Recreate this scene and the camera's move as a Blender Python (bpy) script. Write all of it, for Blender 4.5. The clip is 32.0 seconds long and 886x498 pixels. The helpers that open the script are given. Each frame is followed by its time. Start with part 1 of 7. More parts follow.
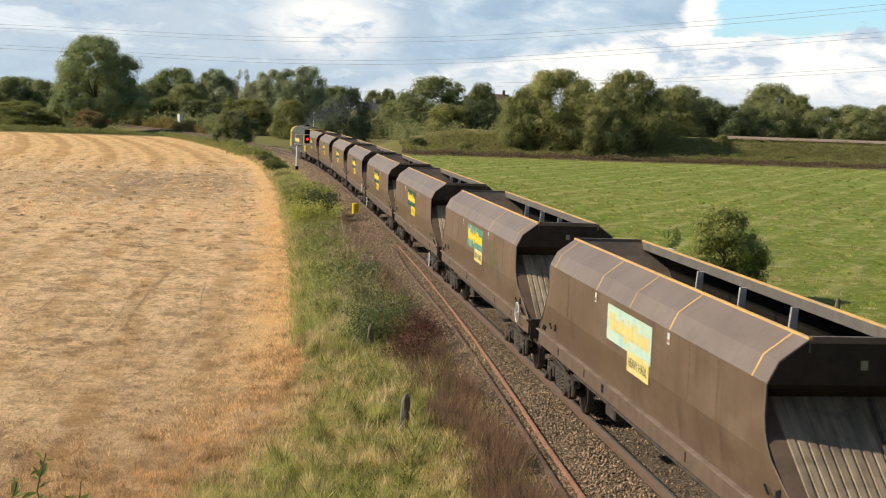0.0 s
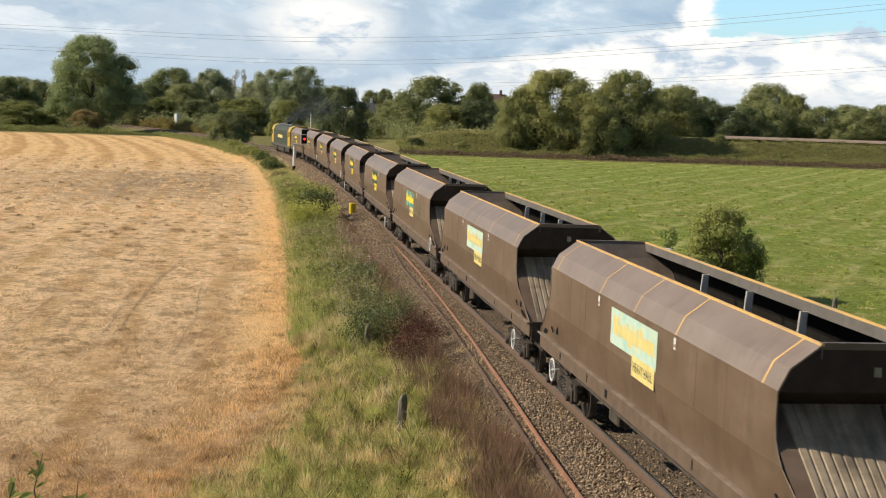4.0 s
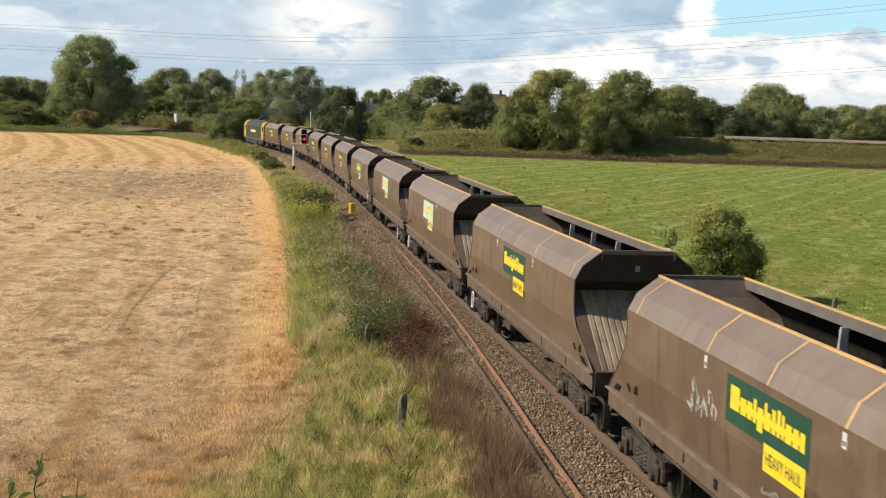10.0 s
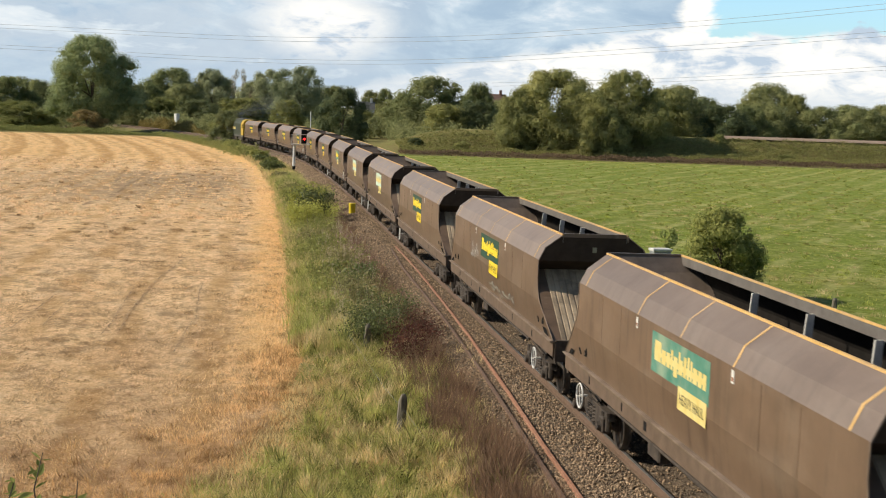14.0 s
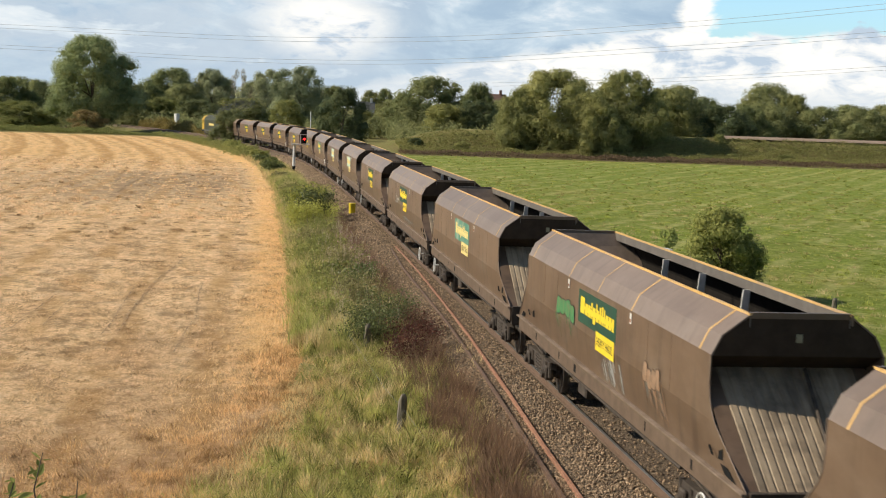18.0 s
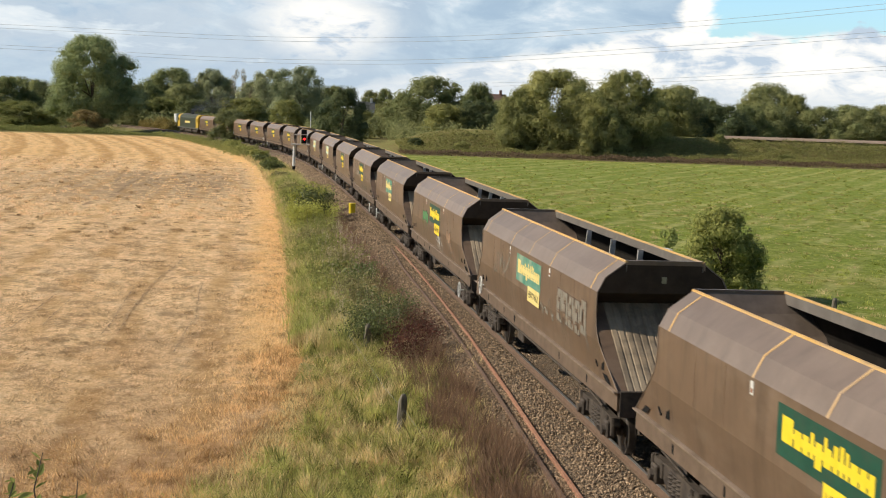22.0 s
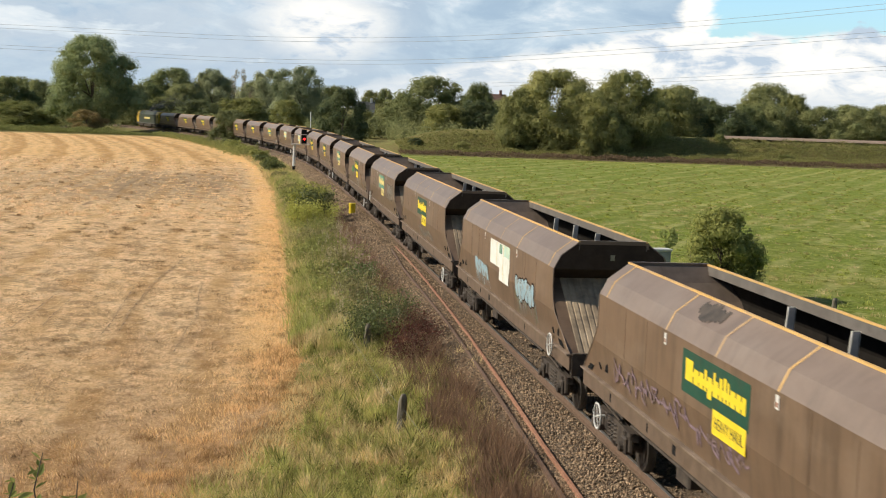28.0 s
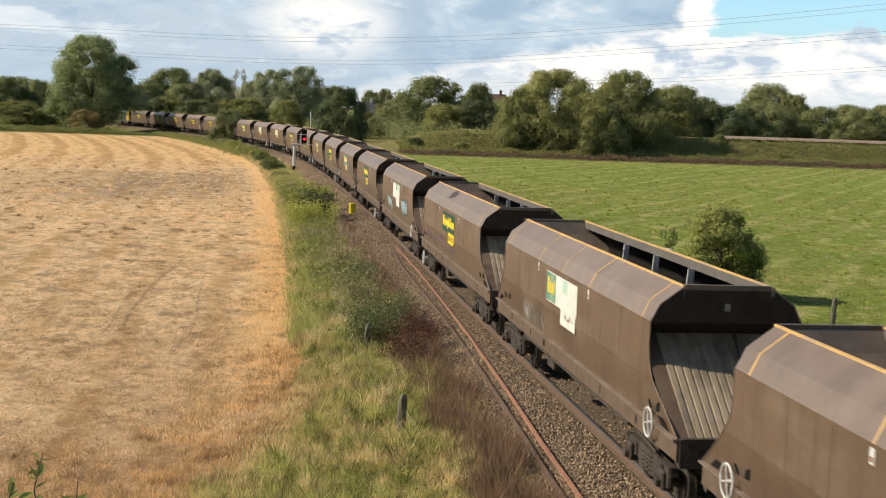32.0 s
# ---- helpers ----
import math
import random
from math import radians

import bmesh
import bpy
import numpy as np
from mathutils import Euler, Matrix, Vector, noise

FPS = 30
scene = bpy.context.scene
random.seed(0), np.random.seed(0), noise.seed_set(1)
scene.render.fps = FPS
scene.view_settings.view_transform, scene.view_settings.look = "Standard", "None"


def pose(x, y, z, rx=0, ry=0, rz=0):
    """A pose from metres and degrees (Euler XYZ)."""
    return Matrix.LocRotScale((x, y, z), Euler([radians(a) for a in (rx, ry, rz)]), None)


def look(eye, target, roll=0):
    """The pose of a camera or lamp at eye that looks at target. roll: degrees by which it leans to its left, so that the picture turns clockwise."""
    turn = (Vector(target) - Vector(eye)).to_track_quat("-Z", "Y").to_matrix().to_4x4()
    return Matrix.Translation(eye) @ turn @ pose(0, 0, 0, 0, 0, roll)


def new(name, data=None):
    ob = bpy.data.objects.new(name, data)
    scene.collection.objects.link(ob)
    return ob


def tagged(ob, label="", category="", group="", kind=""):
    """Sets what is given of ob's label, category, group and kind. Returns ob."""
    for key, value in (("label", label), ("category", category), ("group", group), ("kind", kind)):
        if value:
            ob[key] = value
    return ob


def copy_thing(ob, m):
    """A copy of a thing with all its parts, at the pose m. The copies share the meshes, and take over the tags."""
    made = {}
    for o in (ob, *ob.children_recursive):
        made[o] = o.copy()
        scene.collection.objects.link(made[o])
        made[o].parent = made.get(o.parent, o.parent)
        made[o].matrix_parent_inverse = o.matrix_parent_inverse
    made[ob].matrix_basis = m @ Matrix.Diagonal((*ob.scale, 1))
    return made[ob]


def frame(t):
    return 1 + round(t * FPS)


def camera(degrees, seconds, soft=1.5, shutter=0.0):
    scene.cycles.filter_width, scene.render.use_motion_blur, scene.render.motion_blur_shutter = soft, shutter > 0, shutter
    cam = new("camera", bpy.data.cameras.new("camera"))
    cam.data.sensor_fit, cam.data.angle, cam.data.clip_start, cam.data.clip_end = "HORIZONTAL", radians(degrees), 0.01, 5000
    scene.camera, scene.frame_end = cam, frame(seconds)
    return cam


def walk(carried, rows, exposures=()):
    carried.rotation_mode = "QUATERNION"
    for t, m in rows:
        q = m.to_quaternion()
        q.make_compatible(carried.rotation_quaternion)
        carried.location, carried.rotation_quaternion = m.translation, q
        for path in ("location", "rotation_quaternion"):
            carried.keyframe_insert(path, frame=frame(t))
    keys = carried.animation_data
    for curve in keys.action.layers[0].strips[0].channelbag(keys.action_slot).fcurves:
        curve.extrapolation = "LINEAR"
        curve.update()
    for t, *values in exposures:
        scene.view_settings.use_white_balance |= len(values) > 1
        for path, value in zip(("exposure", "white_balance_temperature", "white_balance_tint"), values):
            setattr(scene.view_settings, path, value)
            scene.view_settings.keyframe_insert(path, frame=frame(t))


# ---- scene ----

# ================= camera =================
EYE = Vector((-8.207, 0.0, 6.618))


def view(turn):
    """The camera's pose, turned left by some degrees from its rest."""
    a, b = radians(-8.138 + turn), radians(-5.781)
    way = Vector((-math.sin(a) * math.cos(b), math.cos(a) * math.cos(b), math.sin(b)))
    return look(EYE, EYE + way, 2.075)


cam = camera(35.663, 32.0, soft=1.0, shutter=0.4)
walk(cam, [(0.0, view(0.125)), (0.5, view(0.092)), (1.0, view(0.06)), (1.5, view(0.045)), (2.0, view(0.034)),
           (3.0, view(0.016)), (5.5, view(0.0)), (20.0, view(-0.003)), (32.0, view(0.0))])

# ================= world and sun =================
SUN_EL, SUN_AZ = radians(37), radians(281)   # azimuth clockwise from +y
sun_dir = Vector((math.sin(SUN_AZ) * math.cos(SUN_EL), math.cos(SUN_AZ) * math.cos(SUN_EL), math.sin(SUN_EL)))
sun = new("sun", bpy.data.lights.new("sun", "SUN"))
sun.data.energy, sun.data.angle, sun.data.color = 5.5, radians(0.5), (1.0, 0.9, 0.745)
sun.matrix_world = look(sun_dir * 100, (0, 0, 0))

world = bpy.data.worlds.new("sky")
scene.world = world
world.use_nodes = True
wt = world.node_tree
wt.nodes.clear()


def wn(kind, **kw):
    n = wt.nodes.new(kind)
    for k, v in kw.items():
        setattr(n, k, v)
    return n


def wmath(op, a, b=None, c=None, clamp=False):
    n = wn("ShaderNodeMath", operation=op, use_clamp=clamp)
    for i, v in enumerate((a, b, c)):
        if v is None:
            continue
        if isinstance(v, (int, float)):
            n.inputs[i].default_value = v
        else:
            wt.links.new(v, n.inputs[i])
    return n.outputs[0]


w_coord = wn("ShaderNodeTexCoord").outputs["Generated"]
w_sky = wn("ShaderNodeTexSky", sky_type="NISHITA", sun_disc=False, sun_elevation=SUN_EL, sun_rotation=SUN_AZ)
w_sep = wn("ShaderNodeSeparateXYZ")
wt.links.new(w_coord, w_sep.inputs[0])
# flattened cloud coordinates: azimuth-like and elevation stretched
w_comb = wn("ShaderNodeCombineXYZ")
wt.links.new(w_sep.outputs[0], w_comb.inputs[0])
wt.links.new(w_sep.outputs[1], w_comb.inputs[1])
wt.links.new(wmath("MULTIPLY", w_sep.outputs[2], 2.6), w_comb.inputs[2])


def wnoise(scale, detail, rough, off):
    m = wn("ShaderNodeMapping")
    m.inputs["Location"].default_value = off
    wt.links.new(w_comb.outputs[0], m.inputs[0])
    n = wn("ShaderNodeTexNoise")
    n.inputs["Scale"].default_value, n.inputs["Detail"].default_value, n.inputs["Roughness"].default_value = scale, detail, rough
    n.inputs["Distortion"].default_value = 0.5
    wt.links.new(m.outputs[0], n.inputs["Vector"])
    return n.outputs[0]


def wramp(v, stops):
    n = wn("ShaderNodeValToRGB")
    while len(n.color_ramp.elements) < len(stops):
        n.color_ramp.elements.new(0.5)
    for e, (q, col) in zip(n.color_ramp.elements, stops):
        e.position, e.color = q, (*col, 1)
    wt.links.new(v, n.inputs[0])
    return n.outputs[0]


# cloud banks by bearing (u) and height (v) over the valley ahead, ragged by noise
w_u = wmath("DIVIDE", w_sep.outputs[0], wmath("MAXIMUM", wmath("ABSOLUTE", w_sep.outputs[1]), 0.15))
w_v = wmath("DIVIDE", w_sep.outputs[2], wmath("MAXIMUM", wmath("ABSOLUTE", w_sep.outputs[1]), 0.15))
w_big = wnoise(4.0, 9, 0.6, (0.3, 0.2, 0.75))
w_mid = wnoise(11.0, 9, 0.62, (2.1, 0.7, 0.1))
w_fine = wnoise(30.0, 8, 0.6, (5.1, 1.7, 0.3))
w_rag = wmath("ADD", wmath("MULTIPLY_ADD", w_mid, 0.05, -0.025), wmath("MULTIPLY_ADD", w_fine, 0.024, -0.012))


def wstep(v, a, b):
    n = wn("ShaderNodeMapRange", interpolation_type="SMOOTHSTEP")
    wt.links.new(v, n.inputs["Value"])
    n.inputs["From Min"].default_value, n.inputs["From Max"].default_value = a, b
    return n.outputs[0]


# open blue, high to the right, and thinly over the whole upper sky
w_blue = wmath("MULTIPLY", wstep(wmath("ADD", w_u, wmath("MULTIPLY", w_rag, 1.4)), 0.338, 0.35), wstep(wmath("ADD", w_v, w_rag), 0.06, 0.066))
w_high = wmath("MULTIPLY", wstep(w_v, 0.12, 0.35), wmath("MULTIPLY_ADD", wstep(w_big, 0.42, 0.58), 0.4, 0.6))
w_open = wmath("MAXIMUM", w_blue, w_high)
# grey base of the big bank: above a rising line, left of the open blue
w_line = wmath("SUBTRACT", w_v, wmath("MULTIPLY_ADD", w_u, 0.216, -0.0035))
w_grey = wstep(wmath("ADD", w_line, wmath("MULTIPLY", w_rag, 0.7)), -0.002, 0.006)
w_edge = wmath("SUBTRACT", 1.0, wstep(wmath("ADD", w_u, wmath("MULTIPLY", w_rag, 1.2)), 0.312, 0.326))
w_left = wmath("MULTIPLY_ADD", wstep(w_u, 0.07, 0.16), 0.25, 0.75)
# sunlit billow low ahead of the train
w_bx, w_by = wmath("MULTIPLY_ADD", w_u, 26.0, -1.35), wmath("MULTIPLY_ADD", w_v, 46.0, -2.75)
w_br = wmath("SQRT", wmath("ADD", wmath("MULTIPLY", w_bx, w_bx), wmath("MULTIPLY", w_by, w_by)))
w_billow = wstep(wmath("MULTIPLY_ADD", w_rag, 30.0, w_br), 0.5, 1.7)
w_grey = wmath("MULTIPLY", wmath("MULTIPLY", w_grey, w_edge), wmath("MULTIPLY", w_left, w_billow))
w_tex = wmath("ADD", wmath("MULTIPLY", w_mid, 0.55), wmath("MULTIPLY", w_fine, 0.45))
w_light0 = wramp(w_tex, [(0.4, (0.52, 0.62, 0.73)), (0.455, (0.82, 0.85, 0.87)), (0.52, (1.02, 1.0, 0.95))])
w_low = wn("ShaderNodeMix", data_type="RGBA")
wt.links.new(wmath("MULTIPLY", wmath("SUBTRACT", 1.0, wstep(wmath("ADD", w_v, w_rag), 0.014, 0.036)), 0.7), w_low.inputs["Factor"])
wt.links.new(w_light0, w_low.inputs["A"])
w_low.inputs["B"].default_value = (0.6, 0.68, 0.75, 1)
w_light = w_low.outputs["Result"]
w_dark = wramp(wmath("ADD", wmath("MULTIPLY", w_big, 0.4), wmath("MULTIPLY", w_mid, 0.6)), [(0.36, (0.84, 0.88, 0.91)), (0.43, (0.55, 0.67, 0.77)), (0.5, (0.41, 0.54, 0.67)), (0.56, (0.37, 0.5, 0.64)), (0.61, (0.6, 0.71, 0.8)), (0.72, (0.9, 0.93, 0.94))])
w_cm = wn("ShaderNodeMix", data_type="RGBA")
wt.links.new(w_grey, w_cm.inputs["Factor"])
wt.links.new(w_light, w_cm.inputs["A"])
wt.links.new(w_dark, w_cm.inputs["B"])
w_tone = w_cm.outputs["Result"]
w_mask = wmath("SUBTRACT", 1.0, w_open)
w_b1, w_b2, w_mix, w_out = wn("ShaderNodeBackground"), wn("ShaderNodeBackground"), wn("ShaderNodeMixShader"), wn("ShaderNodeOutputWorld")
w_tint = wn("ShaderNodeMix", data_type="RGBA", blend_type="MULTIPLY")
w_tint.inputs["Factor"].default_value = 1.0
w_tint.inputs["B"].default_value = (0.66, 0.87, 1.05, 1)
wt.links.new(w_sky.outputs[0], w_tint.inputs["A"])
wt.links.new(w_tint.outputs["Result"], w_b1.inputs[0])
wt.links.new(wmath("MULTIPLY_ADD", wstep(w_v, 0.09, 0.3), -0.13, 0.2), w_b1.inputs[1])
wt.links.new(w_tone, w_b2.inputs[0])
w_b2.inputs[1].default_value = 1.06
wt.links.new(w_mask, w_mix.inputs[0])
wt.links.new(w_b1.outputs[0], w_mix.inputs[1])
wt.links.new(w_b2.outputs[0], w_mix.inputs[2])
wt.links.new(w_mix.outputs[0], w_out.inputs[0])
scene.view_settings.exposure = 0.0


# ================= materials =================
def surf(name, c1, c2, scale, rough=0.8, metal=0.0, bump=0.0, c3=None, scale3=1.0, amount3=0.5, detail=5.0, stretch=(1, 1, 1), vary=0.0, island=0.0, spec=0.3):
    """A two-scale mottled surface: c1 to c2 by fine noise, patches of c3 by broad noise."""
    m = bpy.data.materials.new(name)
    m.use_nodes = True
    t = m.node_tree
    b = t.nodes["Principled BSDF"]
    co = t.nodes.new("ShaderNodeTexCoord")
    mp = t.nodes.new("ShaderNodeMapping")
    mp.inputs["Scale"].default_value = stretch
    t.links.new(co.outputs["Object"], mp.inputs[0])
    n1 = t.nodes.new("ShaderNodeTexNoise")
    n1.inputs["Scale"].default_value, n1.inputs["Detail"].default_value, n1.inputs["Roughness"].default_value = scale, detail, 0.65
    t.links.new(mp.outputs[0], n1.inputs["Vector"])
    r1 = t.nodes.new("ShaderNodeValToRGB")
    r1.color_ramp.elements[0].position, r1.color_ramp.elements[1].position = 0.32, 0.68
    r1.color_ramp.elements[0].color, r1.color_ramp.elements[1].color = (*c1, 1), (*c2, 1)
    t.links.new(n1.outputs[0], r1.inputs[0])
    col = r1.outputs[0]
    if c3:
        n2 = t.nodes.new("ShaderNodeTexNoise")
        n2.inputs["Scale"].default_value, n2.inputs["Detail"].default_value = scale3, 4
        t.links.new(mp.outputs[0], n2.inputs["Vector"])
        r2 = t.nodes.new("ShaderNodeValToRGB")
        r2.color_ramp.elements[0].position, r2.color_ramp.elements[1].position = 0.45, 0.7
        r2.color_ramp.elements[0].color, r2.color_ramp.elements[1].color = (0, 0, 0, 1), (amount3, amount3, amount3, 1)
        t.links.new(n2.outputs[0], r2.inputs[0])
        mx = t.nodes.new("ShaderNodeMix")
        mx.data_type = "RGBA"
        t.links.new(r2.outputs[0], mx.inputs["Factor"])
        t.links.new(col, mx.inputs["A"])
        mx.inputs["B"].default_value = (*c3, 1)
        col = mx.outputs["Result"]
    if vary or island:
        info = t.nodes.new("ShaderNodeNewGeometry" if island else "ShaderNodeObjectInfo")
        hs = t.nodes.new("ShaderNodeHueSaturation")
        mr = t.nodes.new("ShaderNodeMapRange")
        a = island or vary
        mr.inputs["To Min"].default_value, mr.inputs["To Max"].default_value = 1 - a, 1 + a
        t.links.new(info.outputs["Random Per Island" if island else "Random"], mr.inputs["Value"])
        t.links.new(mr.outputs[0], hs.inputs["Value"])
        t.links.new(col, hs.inputs["Color"])
        col = hs.outputs[0]
    t.links.new(col, b.inputs["Base Color"])
    b.inputs["Roughness"].default_value, b.inputs["Metallic"].default_value = rough, metal
    b.inputs["Specular IOR Level"].default_value = spec
    if bump:
        bp = t.nodes.new("ShaderNodeBump")
        bp.inputs["Strength"].default_value, bp.inputs["Distance"].default_value = 1.0, bump
        t.links.new(n1.outputs[0], bp.inputs["Height"])
        t.links.new(bp.outputs[0], b.inputs["Normal"])
    return m


M_body = surf("wagon_paint", (0.127, 0.081, 0.051), (0.159, 0.104, 0.067), 1.6, 0.42, 0.0, 0.003, (0.1, 0.066, 0.043), 0.7, 0.6, stretch=(1, 0.6, 1), vary=0.1, spec=0.5)


def weathered(m, streak, dust, amount, dust_amount):
    """Adds run-down streaks and dusty wipes that differ from wagon to wagon."""
    t = m.node_tree
    b = t.nodes["Principled BSDF"]
    col = b.inputs["Base Color"].links[0].from_socket
    co, info = t.nodes.new("ShaderNodeTexCoord"), t.nodes.new("ShaderNodeObjectInfo")
    off, add = t.nodes.new("ShaderNodeMath"), t.nodes.new("ShaderNodeVectorMath")
    off.operation = "MULTIPLY"
    off.inputs[1].default_value = 60.0
    t.links.new(info.outputs["Random"], off.inputs[0])
    t.links.new(co.outputs["Object"], add.inputs[0])
    t.links.new(off.outputs[0], add.inputs[1])
    for scale, stretch, lo, hi, c, k in ((2.2, (0.6, 1.6, 0.22), 0.5, 0.72, streak, amount), (1.1, (0.5, 0.5, 1.1), 0.5, 0.75, dust, dust_amount), (9.0, (0.6, 2.2, 0.12), 0.6, 0.75, dust, dust_amount), (14.0, (1, 1, 1), 0.66, 0.74, dust, dust_amount)):
        mp, nz, rp, mx = (t.nodes.new(q) for q in ("ShaderNodeMapping", "ShaderNodeTexNoise", "ShaderNodeMapRange", "ShaderNodeMix"))
        mp.inputs["Scale"].default_value = stretch
        t.links.new(add.outputs[0], mp.inputs[0])
        nz.inputs["Scale"].default_value, nz.inputs["Detail"].default_value, nz.inputs["Roughness"].default_value = scale, 6, 0.65
        t.links.new(mp.outputs[0], nz.inputs["Vector"])
        t.links.new(nz.outputs[0], rp.inputs["Value"])
        rp.inputs["From Min"].default_value, rp.inputs["From Max"].default_value, rp.inputs["To Max"].default_value = lo, hi, k
        mx.data_type = "RGBA"
        t.links.new(rp.outputs[0], mx.inputs["Factor"])
        t.links.new(col, mx.inputs["A"])
        mx.inputs["B"].default_value = (*c, 1)
        col = mx.outputs["Result"]
    t.links.new(col, b.inputs["Base Color"])
    return m


weathered(M_body, (0.062, 0.041, 0.027), (0.24, 0.18, 0.13), 0.75, 0.48)
M_inside = surf("wagon_inside_steel", (0.1, 0.076, 0.06), (0.18, 0.14, 0.112), 2.2, 0.6, 0.0, 0.004, (0.21, 0.155, 0.118), 0.8, 0.6)
# Coal-black lining colour, set darker still for the shade under the overhang.
M_coal_shade = surf("coal_shade_black_steel", (0.008, 0.007, 0.006), (0.02, 0.017, 0.014), 3, 0.8, 0, 0.004, spec=0.1)
# Paler, greyer body paint for the cants: dust, bleaching and painted-in sky sheen.
M_cant = weathered(surf("bleached_sheen_cant_paint", (0.17, 0.122, 0.091), (0.211, 0.156, 0.119), 1.6, 0.42, 0.0, 0.003, (0.135, 0.098, 0.074), 0.7, 0.6, stretch=(1, 0.6, 1), vary=0.1, spec=0.5), (0.1, 0.072, 0.053), (0.26, 0.21, 0.17), 0.5, 0.4)
M_scorch = surf("soot_smear", (0.028, 0.024, 0.022), (0.075, 0.064, 0.056), 3, 0.8, 0, 0, (0.12, 0.095, 0.075), 2.5, 0.7)
M_ledge = surf("dusty_ledge", (0.17, 0.125, 0.09), (0.25, 0.19, 0.145), 4, 0.8, 0, 0.004, (0.1, 0.07, 0.05), 1.5, 0.7)
# End-panel brown: dirt plus painted-in shade, darkened below the top edge.
M_dark_brown = surf("sooty_shaded_steel", (0.032, 0.021, 0.014), (0.055, 0.037, 0.025), 3, 0.75, 0, 0.004, spec=0.2)
M_rib = weathered(surf("ribbed_steel", (0.3, 0.225, 0.148), (0.42, 0.325, 0.22), 3.0, 0.7, 0.0, 0.003, (0.115, 0.088, 0.062), 1.0, 0.85, stretch=(3, 1, 0.3), vary=0.22), (0.09, 0.07, 0.052), (0.4, 0.34, 0.26), 0.6, 0.4)
M_under = surf("underframe_grime", (0.032, 0.025, 0.02), (0.085, 0.066, 0.05), 5, 0.75, 0, 0.01)
M_sole = surf("solebar_grime", (0.1, 0.068, 0.045), (0.148, 0.102, 0.07), 3, 0.7, 0, 0.004)
M_yellow_rail = surf("yellow_edge_paint", (0.55, 0.33, 0.1), (0.68, 0.43, 0.16), 4, 0.6, 0, 0.0, (0.42, 0.3, 0.19), 1.2, 0.8)
M_lip = surf("dull_steel_lip", (0.12, 0.105, 0.09), (0.18, 0.16, 0.14), 3, 0.6, 0.1, 0.0, (0.14, 0.12, 0.1), 1.2, 0.6)
M_plate = surf("faded_plate", (0.2, 0.17, 0.09), (0.3, 0.27, 0.18), 9, 0.6)
M_white = surf("white_paint", (0.5, 0.49, 0.46), (0.66, 0.65, 0.61), 6, 0.6)
M_brace = surf("galvanised_brace", (0.5, 0.48, 0.44), (0.66, 0.63, 0.58), 6, 0.5, 0.2)
M_wheel = surf("wheel_steel", (0.06, 0.05, 0.042), (0.11, 0.095, 0.08), 8, 0.5, 0.5)
M_rail = surf("rusty_rail", (0.13, 0.085, 0.058), (0.19, 0.125, 0.088), 9, 0.6, 0.2, 0.002)
M_railtop = surf("worn_rail_head", (0.42, 0.38, 0.34), (0.55, 0.5, 0.45), 9, 0.35, 0.8)
M_oldrail = surf("orange_rusty_rail", (0.25, 0.12, 0.074), (0.37, 0.19, 0.12), 7, 0.85, 0.0, 0.003)
M_oldrail2 = surf("brown_rusty_rail", (0.11, 0.068, 0.048), (0.17, 0.108, 0.078), 7, 0.85, 0.0, 0.003)
M_green = surf("green_label_paint", (0.008, 0.056, 0.036), (0.014, 0.078, 0.05), 3, 0.5, c3=(0.04, 0.06, 0.04), scale3=2.5, amount3=0.6)
M_teal = surf("faded_teal_label", (0.05, 0.19, 0.13), (0.12, 0.27, 0.2), 3, 0.6, c3=(0.3, 0.36, 0.25), scale3=1.6, amount3=0.7)
M_pale = surf("bleached_label", (0.34, 0.52, 0.44), (0.5, 0.62, 0.52), 3, 0.7, c3=(0.6, 0.55, 0.28), scale3=2.6, amount3=0.5)
M_whitelabel = surf("overpainted_white_label", (0.58, 0.58, 0.53), (0.7, 0.69, 0.63), 3, 0.7, c3=(0.5, 0.55, 0.45), scale3=2, amount3=0.5)
M_yellow = surf("yellow_letter_paint", (0.72, 0.52, 0.02), (0.8, 0.6, 0.04), 4, 0.5)
M_paleyellow = surf("faded_yellow_paint", (0.6, 0.47, 0.14), (0.7, 0.58, 0.25), 4, 0.6)
M_ink = surf("dark_lettering", (0.05, 0.05, 0.03), (0.08, 0.08, 0.05), 8, 0.6)
M_gr_white = surf("white_spray", (0.45, 0.45, 0.42), (0.55, 0.55, 0.52), 5, 0.7, c3=(0.2, 0.17, 0.13), scale3=5.0, amount3=0.9)
M_gr_green = surf("green_spray", (0.04, 0.16, 0.06), (0.09, 0.26, 0.09), 5, 0.7, c3=(0.13, 0.14, 0.07), scale3=5.0, amount3=0.9)
M_gr_orange = surf("orange_spray", (0.27, 0.16, 0.095), (0.36, 0.24, 0.15), 5, 0.7, c3=(0.19, 0.125, 0.08), scale3=5.0, amount3=0.9)
M_gr_blue = surf("pale_blue_spray", (0.2, 0.33, 0.4), (0.36, 0.45, 0.46), 5, 0.7, c3=(0.15, 0.13, 0.1), scale3=5.0, amount3=0.9)
M_gr_purple = surf("faded_purple_spray", (0.15, 0.1, 0.12), (0.22, 0.155, 0.175), 5, 0.7, c3=(0.13, 0.088, 0.062), scale3=4.0, amount3=1.0)
M_gr_grey = surf("faded_grey_spray", (0.18, 0.163, 0.13), (0.235, 0.215, 0.175), 5, 0.7, c3=(0.15, 0.115, 0.08), scale3=5.0, amount3=0.9)
